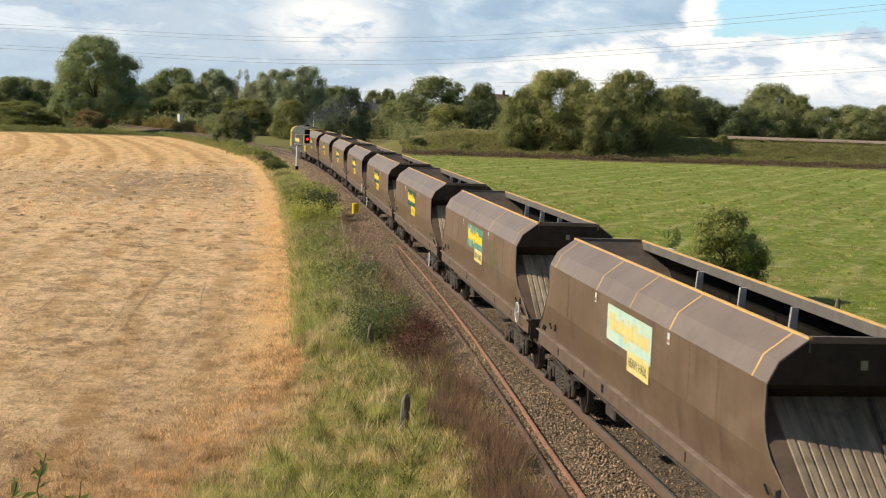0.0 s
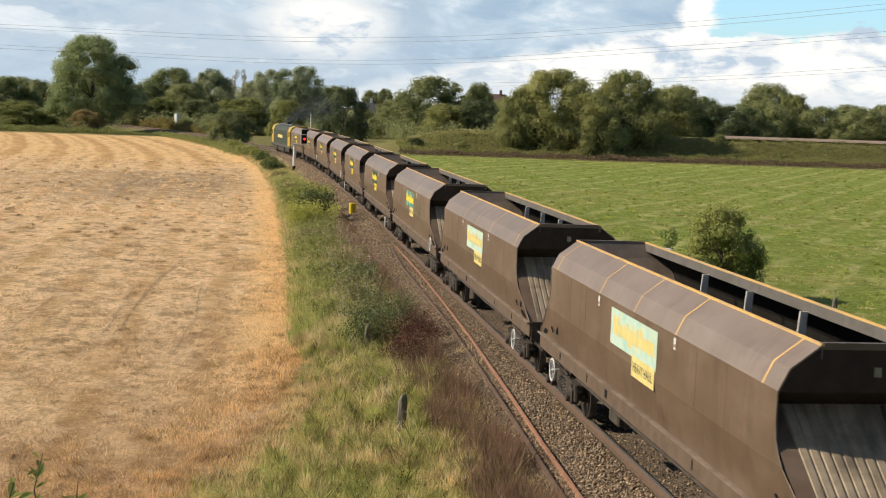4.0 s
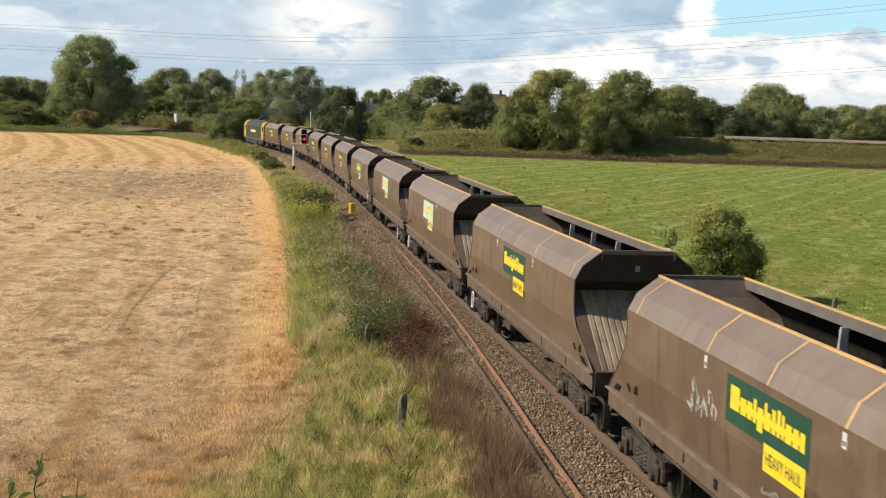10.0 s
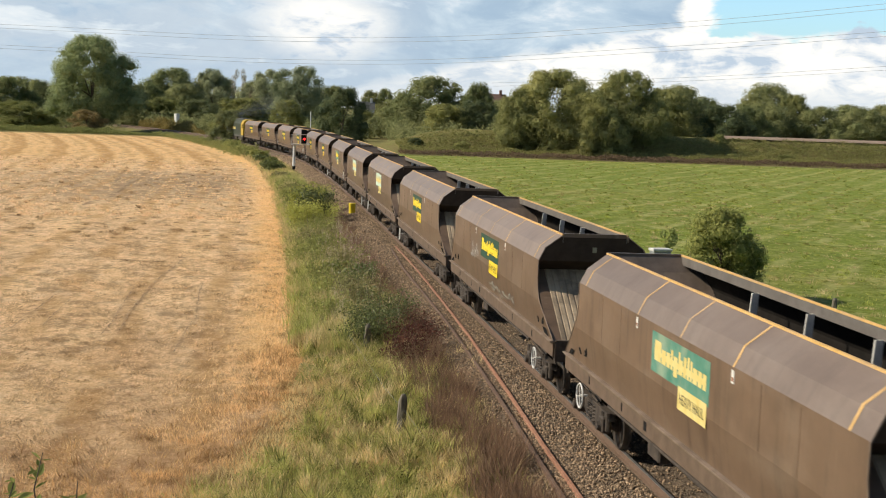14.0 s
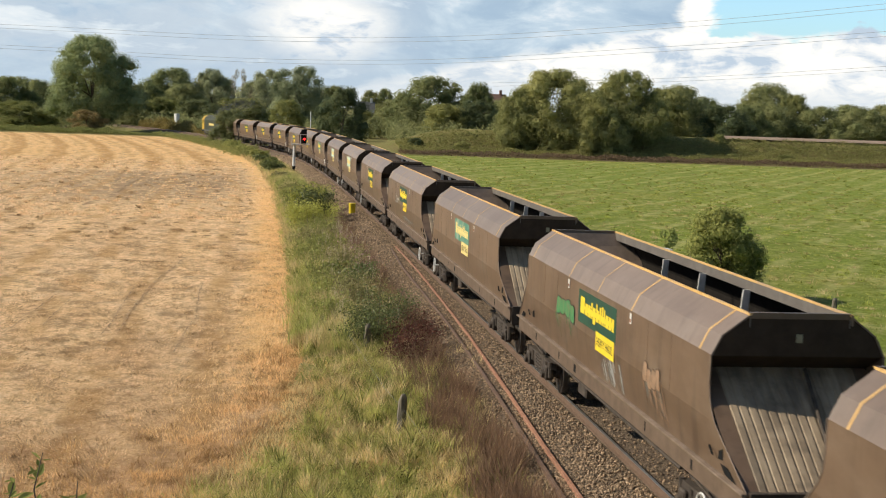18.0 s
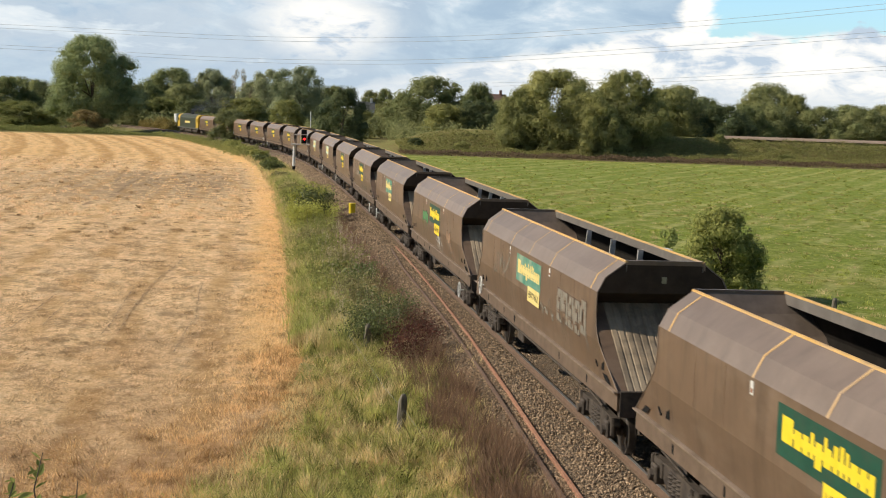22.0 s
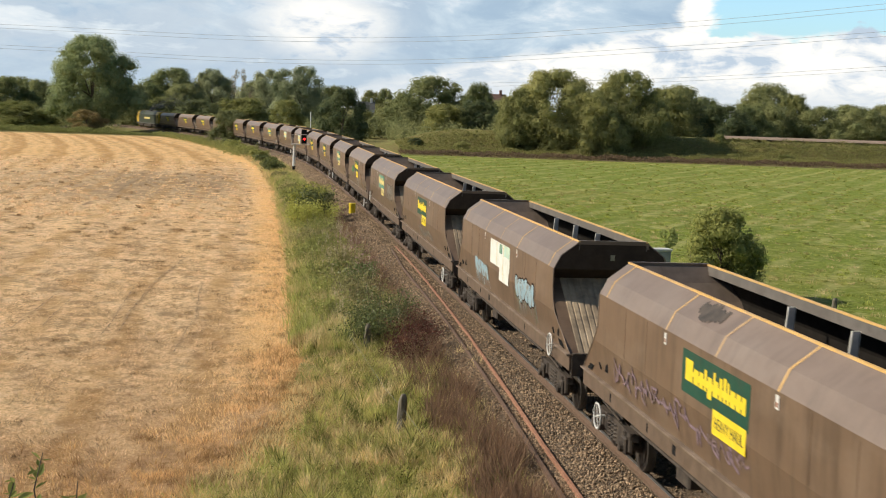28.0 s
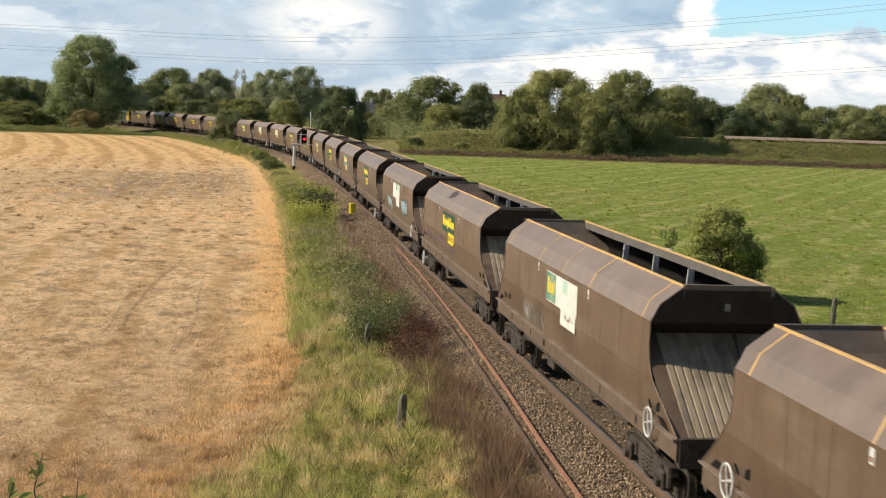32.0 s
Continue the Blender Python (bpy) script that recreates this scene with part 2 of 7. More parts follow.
M_gr_lime = surf("faded_lime_spray", (0.16, 0.19, 0.07), (0.22, 0.25, 0.1), 5, 0.7, c3=(0.14, 0.11, 0.07), scale3=5.0, amount3=0.9)
M_loco_green = surf("loco_green", (0.03, 0.04, 0.026), (0.055, 0.06, 0.038), 2, 0.55)
M_loco_yellow = surf("loco_yellow", (0.4, 0.26, 0.03), (0.55, 0.37, 0.05), 2, 0.5)
M_loco_grey = surf("loco_roof_grey", (0.07, 0.07, 0.065), (0.12, 0.12, 0.11), 2, 0.6)
M_glass = surf("dark_glass", (0.01, 0.012, 0.014), (0.015, 0.018, 0.02), 2, 0.08, spec=0.6)
M_bark = surf("bark", (0.09, 0.07, 0.05), (0.16, 0.13, 0.1), 3, 0.9, 0, 0.02, stretch=(1, 1, 0.25))
M_sleeper = surf("concrete_sleeper", (0.22, 0.21, 0.19), (0.32, 0.3, 0.27), 6, 0.9, 0, 0.004)
M_post = surf("weathered_post_wood", (0.07, 0.06, 0.042), (0.24, 0.21, 0.16), 11, 0.9, 0, 0.008, stretch=(1, 1, 0.2))
M_wire = surf("wire", (0.3, 0.3, 0.29), (0.4, 0.4, 0.38), 5, 0.5, 0.3)
M_cable = surf("power_line", (0.34, 0.36, 0.39), (0.42, 0.44, 0.47), 5, 0.6)
M_black = surf("black_paint", (0.008, 0.008, 0.008), (0.018, 0.018, 0.018), 5, 0.9, spec=0.1)
M_brickred = surf("red_brick", (0.2, 0.1, 0.07), (0.28, 0.15, 0.1), 3, 0.9)
M_rooftile = surf("brown_roof_tile", (0.13, 0.08, 0.06), (0.18, 0.11, 0.085), 3, 0.9)
M_farbed = surf("pale_track_bed", (0.22, 0.16, 0.115), (0.34, 0.25, 0.18), 2, 0.95)
M_signal = surf("white_signal_paint", (0.72, 0.72, 0.7), (0.82, 0.82, 0.8), 6, 0.5)
M_cabinet = surf("grey_cabinet_paint", (0.22, 0.24, 0.26), (0.3, 0.32, 0.33), 4, 0.6)
M_box = surf("yellow_bin_plastic", (0.68, 0.5, 0.02), (0.75, 0.57, 0.04), 3, 0.5)
M_stone = surf("ballast_stone", (0.14, 0.094, 0.057), (0.39, 0.28, 0.18), 9, 0.95, island=0.6)


def glow(name, col, strength):
    m = bpy.data.materials.new(name)
    m.use_nodes = True
    b = m.node_tree.nodes["Principled BSDF"]
    b.inputs["Base Color"].default_value = (*col, 1)
    b.inputs["Emission Color"].default_value, b.inputs["Emission Strength"].default_value = (*col, 1), strength
    return m


M_red = glow("red_signal_light", (1.0, 0.02, 0.02), 2.5)


def leafy(name, c1, c2, rough=0.6, speckle=0.36, pass_through=0.3, clumps=4.0, gain=1.0):
    """Leaves: colour varies leaf by leaf and tree by tree, some light passes through."""
    m = bpy.data.materials.new(name)
    m.use_nodes = True
    t = m.node_tree
    b = t.nodes["Principled BSDF"]
    geo, info = t.nodes.new("ShaderNodeNewGeometry"), t.nodes.new("ShaderNodeObjectInfo")
    co, nz = t.nodes.new("ShaderNodeTexCoord"), t.nodes.new("ShaderNodeTexNoise")
    nz.inputs["Scale"].default_value = clumps
    t.links.new(co.outputs["Object"], nz.inputs["Vector"])
    tone = t.nodes.new("ShaderNodeMath")
    tone.operation = "MULTIPLY_ADD"
    t.links.new(nz.outputs[0], tone.inputs[0])
    tone.inputs[1].default_value, tone.inputs[2].default_value = gain, 0.5 - 0.5 * gain
    add, mul = t.nodes.new("ShaderNodeMath"), t.nodes.new("ShaderNodeMath")
    mul.operation, add.operation = "MULTIPLY_ADD", "MULTIPLY_ADD"
    t.links.new(geo.outputs["Random Per Island"], mul.inputs[0])
    mul.inputs[1].default_value = speckle
    t.links.new(tone.outputs[0], mul.inputs[2])
    t.links.new(info.outputs["Random"], add.inputs[0])
    add.inputs[1].default_value = 0.35
    t.links.new(mul.outputs[0], add.inputs[2])
    r = t.nodes.new("ShaderNodeValToRGB")
    r.color_ramp.elements[0].position, r.color_ramp.elements[1].position = 0.42, 1.0
    r.color_ramp.elements[1].position = 1.0
    r.color_ramp.elements[0].color, r.color_ramp.elements[1].color = (*c1, 1), (*c2, 1)
    t.links.new(add.outputs[0], r.inputs[0])
    t.links.new(r.outputs[0], b.inputs["Base Color"])
    b.inputs["Roughness"].default_value = rough
    b.inputs["Specular IOR Level"].default_value = 0.08
    tr, mix, out = t.nodes.new("ShaderNodeBsdfTranslucent"), t.nodes.new("ShaderNodeMixShader"), t.nodes["Material Output"]
    t.links.new(r.outputs[0], tr.inputs[0])
    mix.inputs[0].default_value = pass_through
    t.links.new(b.outputs[0], mix.inputs[1])
    t.links.new(tr.outputs[0], mix.inputs[2])
    t.links.new(mix.outputs[0], out.inputs["Surface"])
    return m


LEAF = {
    "ash": leafy("ash_leaves", (0.179, 0.236, 0.105), (0.358, 0.399, 0.189), speckle=0.12, pass_through=0.5),
    "oak": leafy("mixed_leaves", (0.173, 0.211, 0.088), (0.368, 0.363, 0.162), speckle=0.12, pass_through=0.5),
    "poplar": leafy("poplar_leaves", (0.212, 0.258, 0.143), (0.410, 0.427, 0.250), speckle=0.12, pass_through=0.5),
    "thin": leafy("thin_leaves", (0.235, 0.234, 0.150), (0.427, 0.377, 0.257), speckle=0.12, pass_through=0.5),
    "scrub": leafy("scrub_leaves", (0.184, 0.210, 0.071), (0.368, 0.356, 0.129), speckle=0.12, pass_through=0.5),
    "dark": leafy("dark_leaves", (0.105, 0.137, 0.070), (0.225, 0.240, 0.107), speckle=0.12, pass_through=0.5),
    "willow": leafy("willow_leaves", (0.209, 0.226, 0.089), (0.413, 0.398, 0.158), speckle=0.08, pass_through=0.5),
    "rust": leafy("rusty_leaves", (0.25, 0.2, 0.09), (0.42, 0.32, 0.15), speckle=0.12, pass_through=0.5),
    "bush": leafy("hawthorn_leaves", (0.12, 0.15, 0.04), (0.42, 0.42, 0.13), pass_through=0.45),
    "weed": leafy("weed_leaves", (0.179, 0.227, 0.073), (0.317, 0.342, 0.110)),
}


# ================= the line of the track =================
KNOTS = [-40, 20, 60, 100, 140, 180, 220, 270, 330, 400]
BEND = [-0.025, -0.087, 0.001, 0.265, 0.786, 2.122, 1.117, 1.642, 1.657, 1.68]     # turns per kilometre, in radians
_s = np.arange(-60, 460, 0.5)
_th = np.cumsum(np.interp(_s, KNOTS, BEND) / 1000) * 0.5
_i0 = 120
_th -= _th[_i0]
_x, _y = np.cumsum(-np.sin(_th)) * 0.5, np.cumsum(np.cos(_th)) * 0.5
_x -= _x[_i0]
_y -= _y[_i0]


def line_at(s):
    """Place and heading of the track's middle, s metres along it; straight beyond its ends."""
    s = np.asarray(s, float)
    x, y, th = np.interp(s, _s, _x), np.interp(s, _s, _y), np.interp(s, _s, _th)
    over = np.where(s > _s[-1], s - _s[-1], np.where(s < _s[0], s - _s[0], 0.0))
    return x - np.sin(th) * over, y + np.cos(th) * over, th


def beside(s, d, z=0.0):
    """The point d metres to the right of the track at s."""
    x, y, th = line_at(s)
    return np.stack(np.broadcast_arrays(x + d * np.cos(th), y + d * np.sin(th), z), -1)


# ================= mesh helpers =================
def mesh_from(name, verts, faces, mats, smooth=False, index=None):
    me = bpy.data.meshes.new(name)
    me.from_pydata([tuple(v) for v in verts], [], faces)
    for m in (mats if isinstance(mats, (list, tuple)) else [mats]):
        me.materials.append(m)
    if index is not None:
        me.polygons.foreach_set("material_index", index)
    if smooth:
        me.polygons.foreach_set("use_smooth", [True] * len(me.polygons))
    me.update()
    return me


def fast_mesh(name, verts, corners, sides, mat):
    """A mesh of many small faces of the same number of sides, from arrays."""
    me = bpy.data.meshes.new(name)
    verts, corners = np.asarray(verts, np.float32), np.asarray(corners, np.int32)
    me.vertices.add(len(verts))
    me.vertices.foreach_set("co", verts.ravel())
    me.loops.add(len(corners))
    me.loops.foreach_set("vertex_index", corners)
    n = len(corners) // sides
    me.polygons.add(n)
    me.polygons.foreach_set("loop_start", np.arange(0, n * sides, sides, dtype=np.int32))
    me.materials.append(mat)
    me.update(calc_edges=True)
    return me


def part(name, data, material, parent, label=""):
    """One mesh object under a thing or part, from a bmesh or a finished mesh."""
    if isinstance(data, bmesh.types.BMesh):
        me = bpy.data.meshes.new(name)
        data.to_mesh(me)
        data.free()
        me.materials.append(material)
        data = me
    ob = new(name, data)
    ob.parent = parent
    return tagged(ob, label)


def empty(name, label, category, group="", kind=""):
    return tagged(new(name), label, category, group, kind)


def box(bm, x0, x1, y0, y1, z0, z1, bevel=0.0):
    v = [bm.verts.new(c) for c in ((x0, y0, z0), (x1, y0, z0), (x1, y1, z0), (x0, y1, z0), (x0, y0, z1), (x1, y0, z1), (x1, y1, z1), (x0, y1, z1))]
    fs = [bm.faces.new([v[i] for i in q]) for q in ((3, 2, 1, 0), (4, 5, 6, 7), (0, 1, 5, 4), (1, 2, 6, 5), (2, 3, 7, 6), (3, 0, 4, 7))]
    if bevel:
        es = list({e for f in fs for e in f.edges})
        bmesh.ops.bevel(bm, geom=es, offset=bevel, segments=1, affect="EDGES")


def boxes(*rows, bevel=0.0):
    bm = bmesh.new()
    for r in rows:
        box(bm, *r, bevel=bevel)
    return bm


def cyl(bm, a, b, r, r2=None, n=12):
    a, b = Vector(a), Vector(b)
    q = (b - a).to_track_quat("Z", "Y").to_matrix().to_4x4()
    bmesh.ops.create_cone(bm, cap_ends=True, segments=n, radius1=r, radius2=r if r2 is None else r2, depth=(b - a).length,
                          matrix=Matrix.Translation((a + b) / 2) @ q)


def rod(a, b, r, r2=None, n=8):
    bm = bmesh.new()
    cyl(bm, a, b, r, r2, n)
    return bm


def plate(points, thick):
    """A sheet of even thickness on a flat polygon."""
    bm = bmesh.new()
    pts = [Vector(q) for q in points]
    nrm = (pts[1] - pts[0]).cross(pts[2] - pts[0]).normalized() * thick
    a, b = [bm.verts.new(q) for q in pts], [bm.verts.new(q + nrm) for q in pts]
    bm.faces.new(a[::-1])
    bm.faces.new(b)
    for i in range(len(a)):
        j = (i + 1) % len(a)
        bm.faces.new((a[i], a[j], b[j], b[i]))
    return bm


def ring(bm, centre, axis, radius, r, n=20, k=6):
    centre, axis = Vector(centre), Vector(axis).normalized()
    u = axis.orthogonal().normalized()
    w = axis.cross(u)
    rows = []
    for i in range(n):
        a = 2 * math.pi * i / n
        out = u * math.cos(a) + w * math.sin(a)
        rows.append([bm.verts.new(centre + out * (radius + r * math.cos(b)) + axis * r * math.sin(b)) for b in (2 * math.pi * j / k for j in range(k))])
    for i in range(n):
        for j in range(k):
            bm.faces.new((rows[i][j], rows[(i + 1) % n][j], rows[(i + 1) % n][(j + 1) % k], rows[i][(j + 1) % k]))


# ================= ground =================
def ground_height(s, d):
    """Height under the rails' top by distance along and beside the track."""
    left = np.interp(-d, [0, 1.3, 2.2, 3.0, 4.2, 6.2, 9, 60], [-0.2, -0.2, -0.3, -0.46, -0.6, -0.8, -0.82, -0.9])
    right = np.interp(d, [0, 1.3, 2.2, 3.0, 4.2, 6.0, 9, 60], [-0.2, -0.2, -0.3, -0.5, -0.7, -0.8, -0.8, -0.9])
    rise = np.clip((15.0 - s) / 13.0, 0, 1)
    rise = rise * rise * (3 - 2 * rise) * np.clip((np.abs(d) - 3.2) / 3.5, 0, 1)
    return np.where(d < 0, left, right) + 5.9 * rise


def ripple(x, y):
    return 0.05 * np.sin(x * 0.61 + 1.3 * np.sin(y * 0.23)) * np.sin(y * 0.47 + 0.8 * np.sin(x * 0.31)) + 0.03 * np.sin(x * 1.7 + y * 1.1)


s_rows = np.concatenate([[-400, -200, -100, -60, -40, -20, -10], np.arange(0, 70, 0.4), np.arange(70, 160, 0.8), np.arange(160, 460, 3.0), [480, 520, 600, 750, 1000, 1500, 2400, 4200]])
d_near = np.concatenate([np.arange(-14, -7, 0.14), np.arange(-7, 7.01, 0.2), np.arange(7.5, 16, 0.6)])
d_cols = np.concatenate([[-2500, -1200, -700, -500, -400, -320, -260, -200, -160, -130, -105, -85, -70, -58, -50], np.arange(-44, -20.2, 0.6), np.arange(-20, -14.1, 0.15), d_near,
                         [17, 19, 22, 25, 29, 34, 40, 48, 58, 70, 85, 100, 120, 145, 175, 220, 300, 420, 600, 1000, 2000, 3200]])


def bank_height(x, y):
    """The far railway bank beyond the green field."""
    ridge = 243 + (x - 60) * 0.04
    return 4.1 * np.clip(1.0 - np.maximum(np.abs(y - ridge - 4) - 3.0, 0) / 9.0, 0, 1) * np.clip((x - 12) / 14, 0, 1)


def build_ground():
    S_, D_ = np.meshgrid(s_rows, d_cols, indexing="ij")
    P = beside(S_, D_, 0.0)
    z = ground_height(S_, D_)
    far_off = np.clip((np.abs(D_) - 6.5) / 3, 0, 1)
    z = z + ripple(P[..., 0], P[..., 1]) * (0.25 + 0.75 * far_off) * (np.abs(D_) > 1.4) * 0.6 + bank_height(P[..., 0], P[..., 1])
    P[..., 2] = z
    nr, nc = S_.shape
    idx = np.arange(nr * nc).reshape(nr, nc)
    q = np.stack([idx[:-1, :-1], idx[:-1, 1:], idx[1:, 1:], idx[1:, :-1]], -1).reshape(-1, 4)
    me = fast_mesh("ground", P.reshape(-1, 3), q.ravel(), 4, M_ground)
    for n, v in ground_masks(S_.ravel(), D_.ravel(), P.reshape(-1, 3)).items():
        at = me.attributes.new(n, "FLOAT", "POINT")
        at.data.foreach_set("value", v.astype(np.float32))
    me.polygons.foreach_set("use_smooth", [True] * len(me.polygons))
    return tagged(new("ground", me), "stubble field, rough verge, stone ballast and green meadow", "ground", kind="structure")


def wob(x, y, k=1.0):
    return k * (np.sin(x * 1.3 + 2 * np.sin(y * 0.37)) + np.sin(y * 0.9 + x * 0.4) + 0.6 * np.sin(y * 2.3)) / 2.6


def field_edge(s):
    """How far left of the track the stubble begins."""
    return np.interp(s, [20, 26, 29, 33, 39, 60, 110, 180, 215, 270], [-11.5, -9.4, -8.2, -7.5, -6.8, -6.4, -6.1, -6.0, -5.6, -5.0])


# wheel ruts and a furrow in the stubble: strength and line on the plan
TRACKS = [
    (0.7, [(-15.7, 43.8), (-15.5, 47.5), (-15.3, 52.7)]),
    (0.7, [(-14.7, 45.5), (-14.7, 48.5), (-14.6, 51.7)]),
    (0.8, [(-12.7, 43.5), (-12.6, 46.9), (-12.6, 50.1), (-12.6, 55.5)]),
    (1, [(-12.2, 44.6), (-12.2, 48.1), (-12.1, 51.6), (-12.0, 55.9), (-11.7, 59.2), (-11.0, 67.0)]),
    (0.8, [(-10.3, 40.7), (-10.1, 44.8), (-9.9, 47.7), (-10.0, 52.6), (-10.0, 56.1)]),
    (0.9, [(-14.6, 42.8), (-13.9, 43.7), (-13.0, 43.7)]),
    (1, [(-18.5, 106.0), (-18.6, 116.2), (-18.5, 127.0), (-18.2, 132.8)]),
    (1, [(-20.1, 126.2), (-19.9, 130.0)]),
    (0.8, [(-19.5, 97.0), (-19.2, 101.0)]),
    (0.5, [(-13.8, 65.7), (-13.6, 70.3)]),
]


def ground_masks(s, d, P):
    x, y = P[:, 0], P[:, 1]
    straw = np.clip((field_edge(s) + wob(x, y, 0.25) - d) / 0.7 + 0.5, 0, 1) * np.clip((284 + wob(x, y, 2) - y) / 4, 0, 1) * np.clip((s - 15) / 8, 0, 1)
    stone = np.clip((2.75 + wob(x, y, 0.18) - np.abs(d)) / 0.3 + 0.5, 0, 1)
    meadow = np.clip((d - 4.5 - wob(x, y, 0.4)) / 1.5, 0, 1) * np.clip((222 + wob(x, y, 1.5) - y) / 2, 0, 1)
    brown = np.clip(1 - np.abs(y - 225 - wob(x, y, 0.8)) / 4, 0, 1) * np.clip((x - 20) / 6, 0, 1)
    worn = np.zeros(len(x))
    for k, pts in TRACKS:
        for (ax, ay), (bx, by) in zip(pts, pts[1:]):
            ux, uy = bx - ax, by - ay
            f = np.clip(((x - ax) * ux + (y - ay) * uy) / (ux * ux + uy * uy), 0, 1)
            worn = np.maximum(worn, k * np.clip(1.4 - np.hypot(x - ax - f * ux, y - ay - f * uy) / (0.07 + 0.0009 * y), 0, 1))
    trodden = np.clip((147 + wob(x, y, 2) - y) / 5, 0, 1) * np.clip((y - 96) / 16, 0, 1) * np.clip((x + 28) / 8, 0, 1) * np.clip((-8.6 - x) / 2, 0, 1)
    golden = np.clip((d - field_edge(s) + 2.3 + wob(x, y, 0.35)) / 1.2, 0, 1) * np.clip((s - 33) / 9, 0, 1)
    return {"trodden": trodden, "golden": golden, "worn": worn, "across": d, "straw": straw, "stone": stone, "meadow": meadow, "brown": brown}


def ground_material():
    m = bpy.data.materials.new("ground_cover")
    m.use_nodes = True
    t = m.node_tree
    b = t.nodes["Principled BSDF"]
    co = t.nodes.new("ShaderNodeTexCoord").outputs["Object"]

    def nz(scale, detail=6, rough=0.65, stretch=(1, 1, 1), turn=0.0):
        mp = t.nodes.new("ShaderNodeMapping")
        mp.inputs["Scale"].default_value, mp.inputs["Rotation"].default_value = stretch, (0, 0, turn)
        t.links.new(co, mp.inputs[0])
        n = t.nodes.new("ShaderNodeTexNoise")
        n.inputs["Scale"].default_value, n.inputs["Detail"].default_value, n.inputs["Roughness"].default_value = scale, detail, rough
        t.links.new(mp.outputs[0], n.inputs["Vector"])
        return n.outputs[0]

    def ramp(v, *stops):
        r = t.nodes.new("ShaderNodeValToRGB")
        while len(r.color_ramp.elements) < len(stops):
            r.color_ramp.elements.new(0.5)
        for e, (q, c) in zip(r.color_ramp.elements, stops):
            e.position, e.color = q, (*c, 1)
        t.links.new(v, r.inputs[0])
        return r.outputs[0]

    def mix(f, a, c):
        n = t.nodes.new("ShaderNodeMix")
        n.data_type = "RGBA"
        t.links.new(f, n.inputs["Factor"])
        for k, v in (("A", a), ("B", c)):
            if isinstance(v, tuple):
                n.inputs[k].default_value = (*v, 1)
            else:
                t.links.new(v, n.inputs[k])
        return n.outputs["Result"]

    def attr(name):
        n = t.nodes.new("ShaderNodeAttribute")
        n.attribute_name = name
        return n.outputs["Fac"]

    # straw: fine litter, darker bare patches, wheel lines along the field
    fine = nz(13, 8, 0.8, (1, 0.6, 1), 0.2)
    straw = ramp(fine, (0.36, (0.25, 0.15, 0.068)), (0.45, (0.72, 0.47, 0.24)), (0.58, (1.0, 0.735, 0.45)))
    straw = mix(ramp(nz(2.6, 6, 0.7, (1, 0.55, 1), 0.15), (0.48, (0, 0, 0)), (0.62, (0.65, 0.65, 0.65))), straw, (0.34, 0.21, 0.105))
    straw = mix(ramp(nz(0.16, 5, 0.6, (1, 0.5, 1)), (0.47, (0, 0, 0)), (0.7, (0.4, 0.4, 0.4))), straw, (0.5, 0.35, 0.21))
    straw = mix(ramp(nz(0.5, 4, 0.6, (1, 0.12, 1), -0.12), (0.5, (0, 0, 0)), (0.72, (0.45, 0.45, 0.45))), straw, (0.85, 0.58, 0.28))
    # swaths and wheel lines that follow the field's long edge
    sw = t.nodes.new("ShaderNodeMath")
    sw.operation = "MULTIPLY_ADD"
    t.links.new(nz(0.05, 5, 0.6), sw.inputs[0])
    sw.inputs[1].default_value = 3.0
    t.links.new(attr("across"), sw.inputs[2])
    sn = t.nodes.new("ShaderNodeMath")
    sn.operation = "MULTIPLY"
    t.links.new(sw.outputs[0], sn.inputs[0])
    sn.inputs[1].default_value = 2.2
    wv = t.nodes.new("ShaderNodeMath")
    wv.operation = "SINE"
    t.links.new(sn.outputs[0], wv.inputs[0])
    gate = ramp(nz(0.2, 6, 0.75), (0.4, (0, 0, 0)), (0.56, (1, 1, 1)))
    band = t.nodes.new("ShaderNodeMath")
    band.operation = "MULTIPLY"
    t.links.new(ramp(wv.outputs[0], (0.3, (0, 0, 0)), (0.95, (0.55, 0.55, 0.55))), band.inputs[0])
    t.links.new(gate, band.inputs[1])
    sy_ = t.nodes.new("ShaderNodeSeparateXYZ")
    t.links.new(co, sy_.inputs[0])
    wy = t.nodes.new("ShaderNodeMath")
    wy.operation = "MULTIPLY_ADD"
    t.links.new(nz(0.075, 7, 0.65), wy.inputs[0])
    wy.inputs[1].default_value = 70.0
    t.links.new(sy_.outputs[1], wy.inputs[2])

    def reach(a, b, k):
        n = t.nodes.new("ShaderNodeMapRange")
        t.links.new(wy.outputs[0], n.inputs["Value"])
        n.inputs["From Min"].default_value, n.inputs["From Max"].default_value, n.inputs["To Max"].default_value = a, b, k
        return n.outputs[0]

    # greyer trodden strip half way, oranger riper straw at the far end
    grey_in = t.nodes.new("ShaderNodeMath")
    grey_in.operation = "SUBTRACT"
    t.links.new(reach(138, 156, 0.45), grey_in.inputs[0])
    t.links.new(reach(166, 188, 0.45), grey_in.inputs[1])
    straw = mix(grey_in.outputs[0], straw, (0.36, 0.25, 0.145))
    straw = mix(reach(184, 220, 0.6), straw, (0.74, 0.45, 0.175))
    swell = t.nodes.new("ShaderNodeMath")
    swell.operation = "MULTIPLY"
    t.links.new(sw.outputs[0], swell.inputs[0])
    swell.inputs[1].default_value = 1.05
    arc = t.nodes.new("ShaderNodeMath")
    arc.operation = "SINE"
    t.links.new(swell.outputs[0], arc.inputs[0])
    arcs = t.nodes.new("ShaderNodeMath")
    arcs.operation = "MULTIPLY"
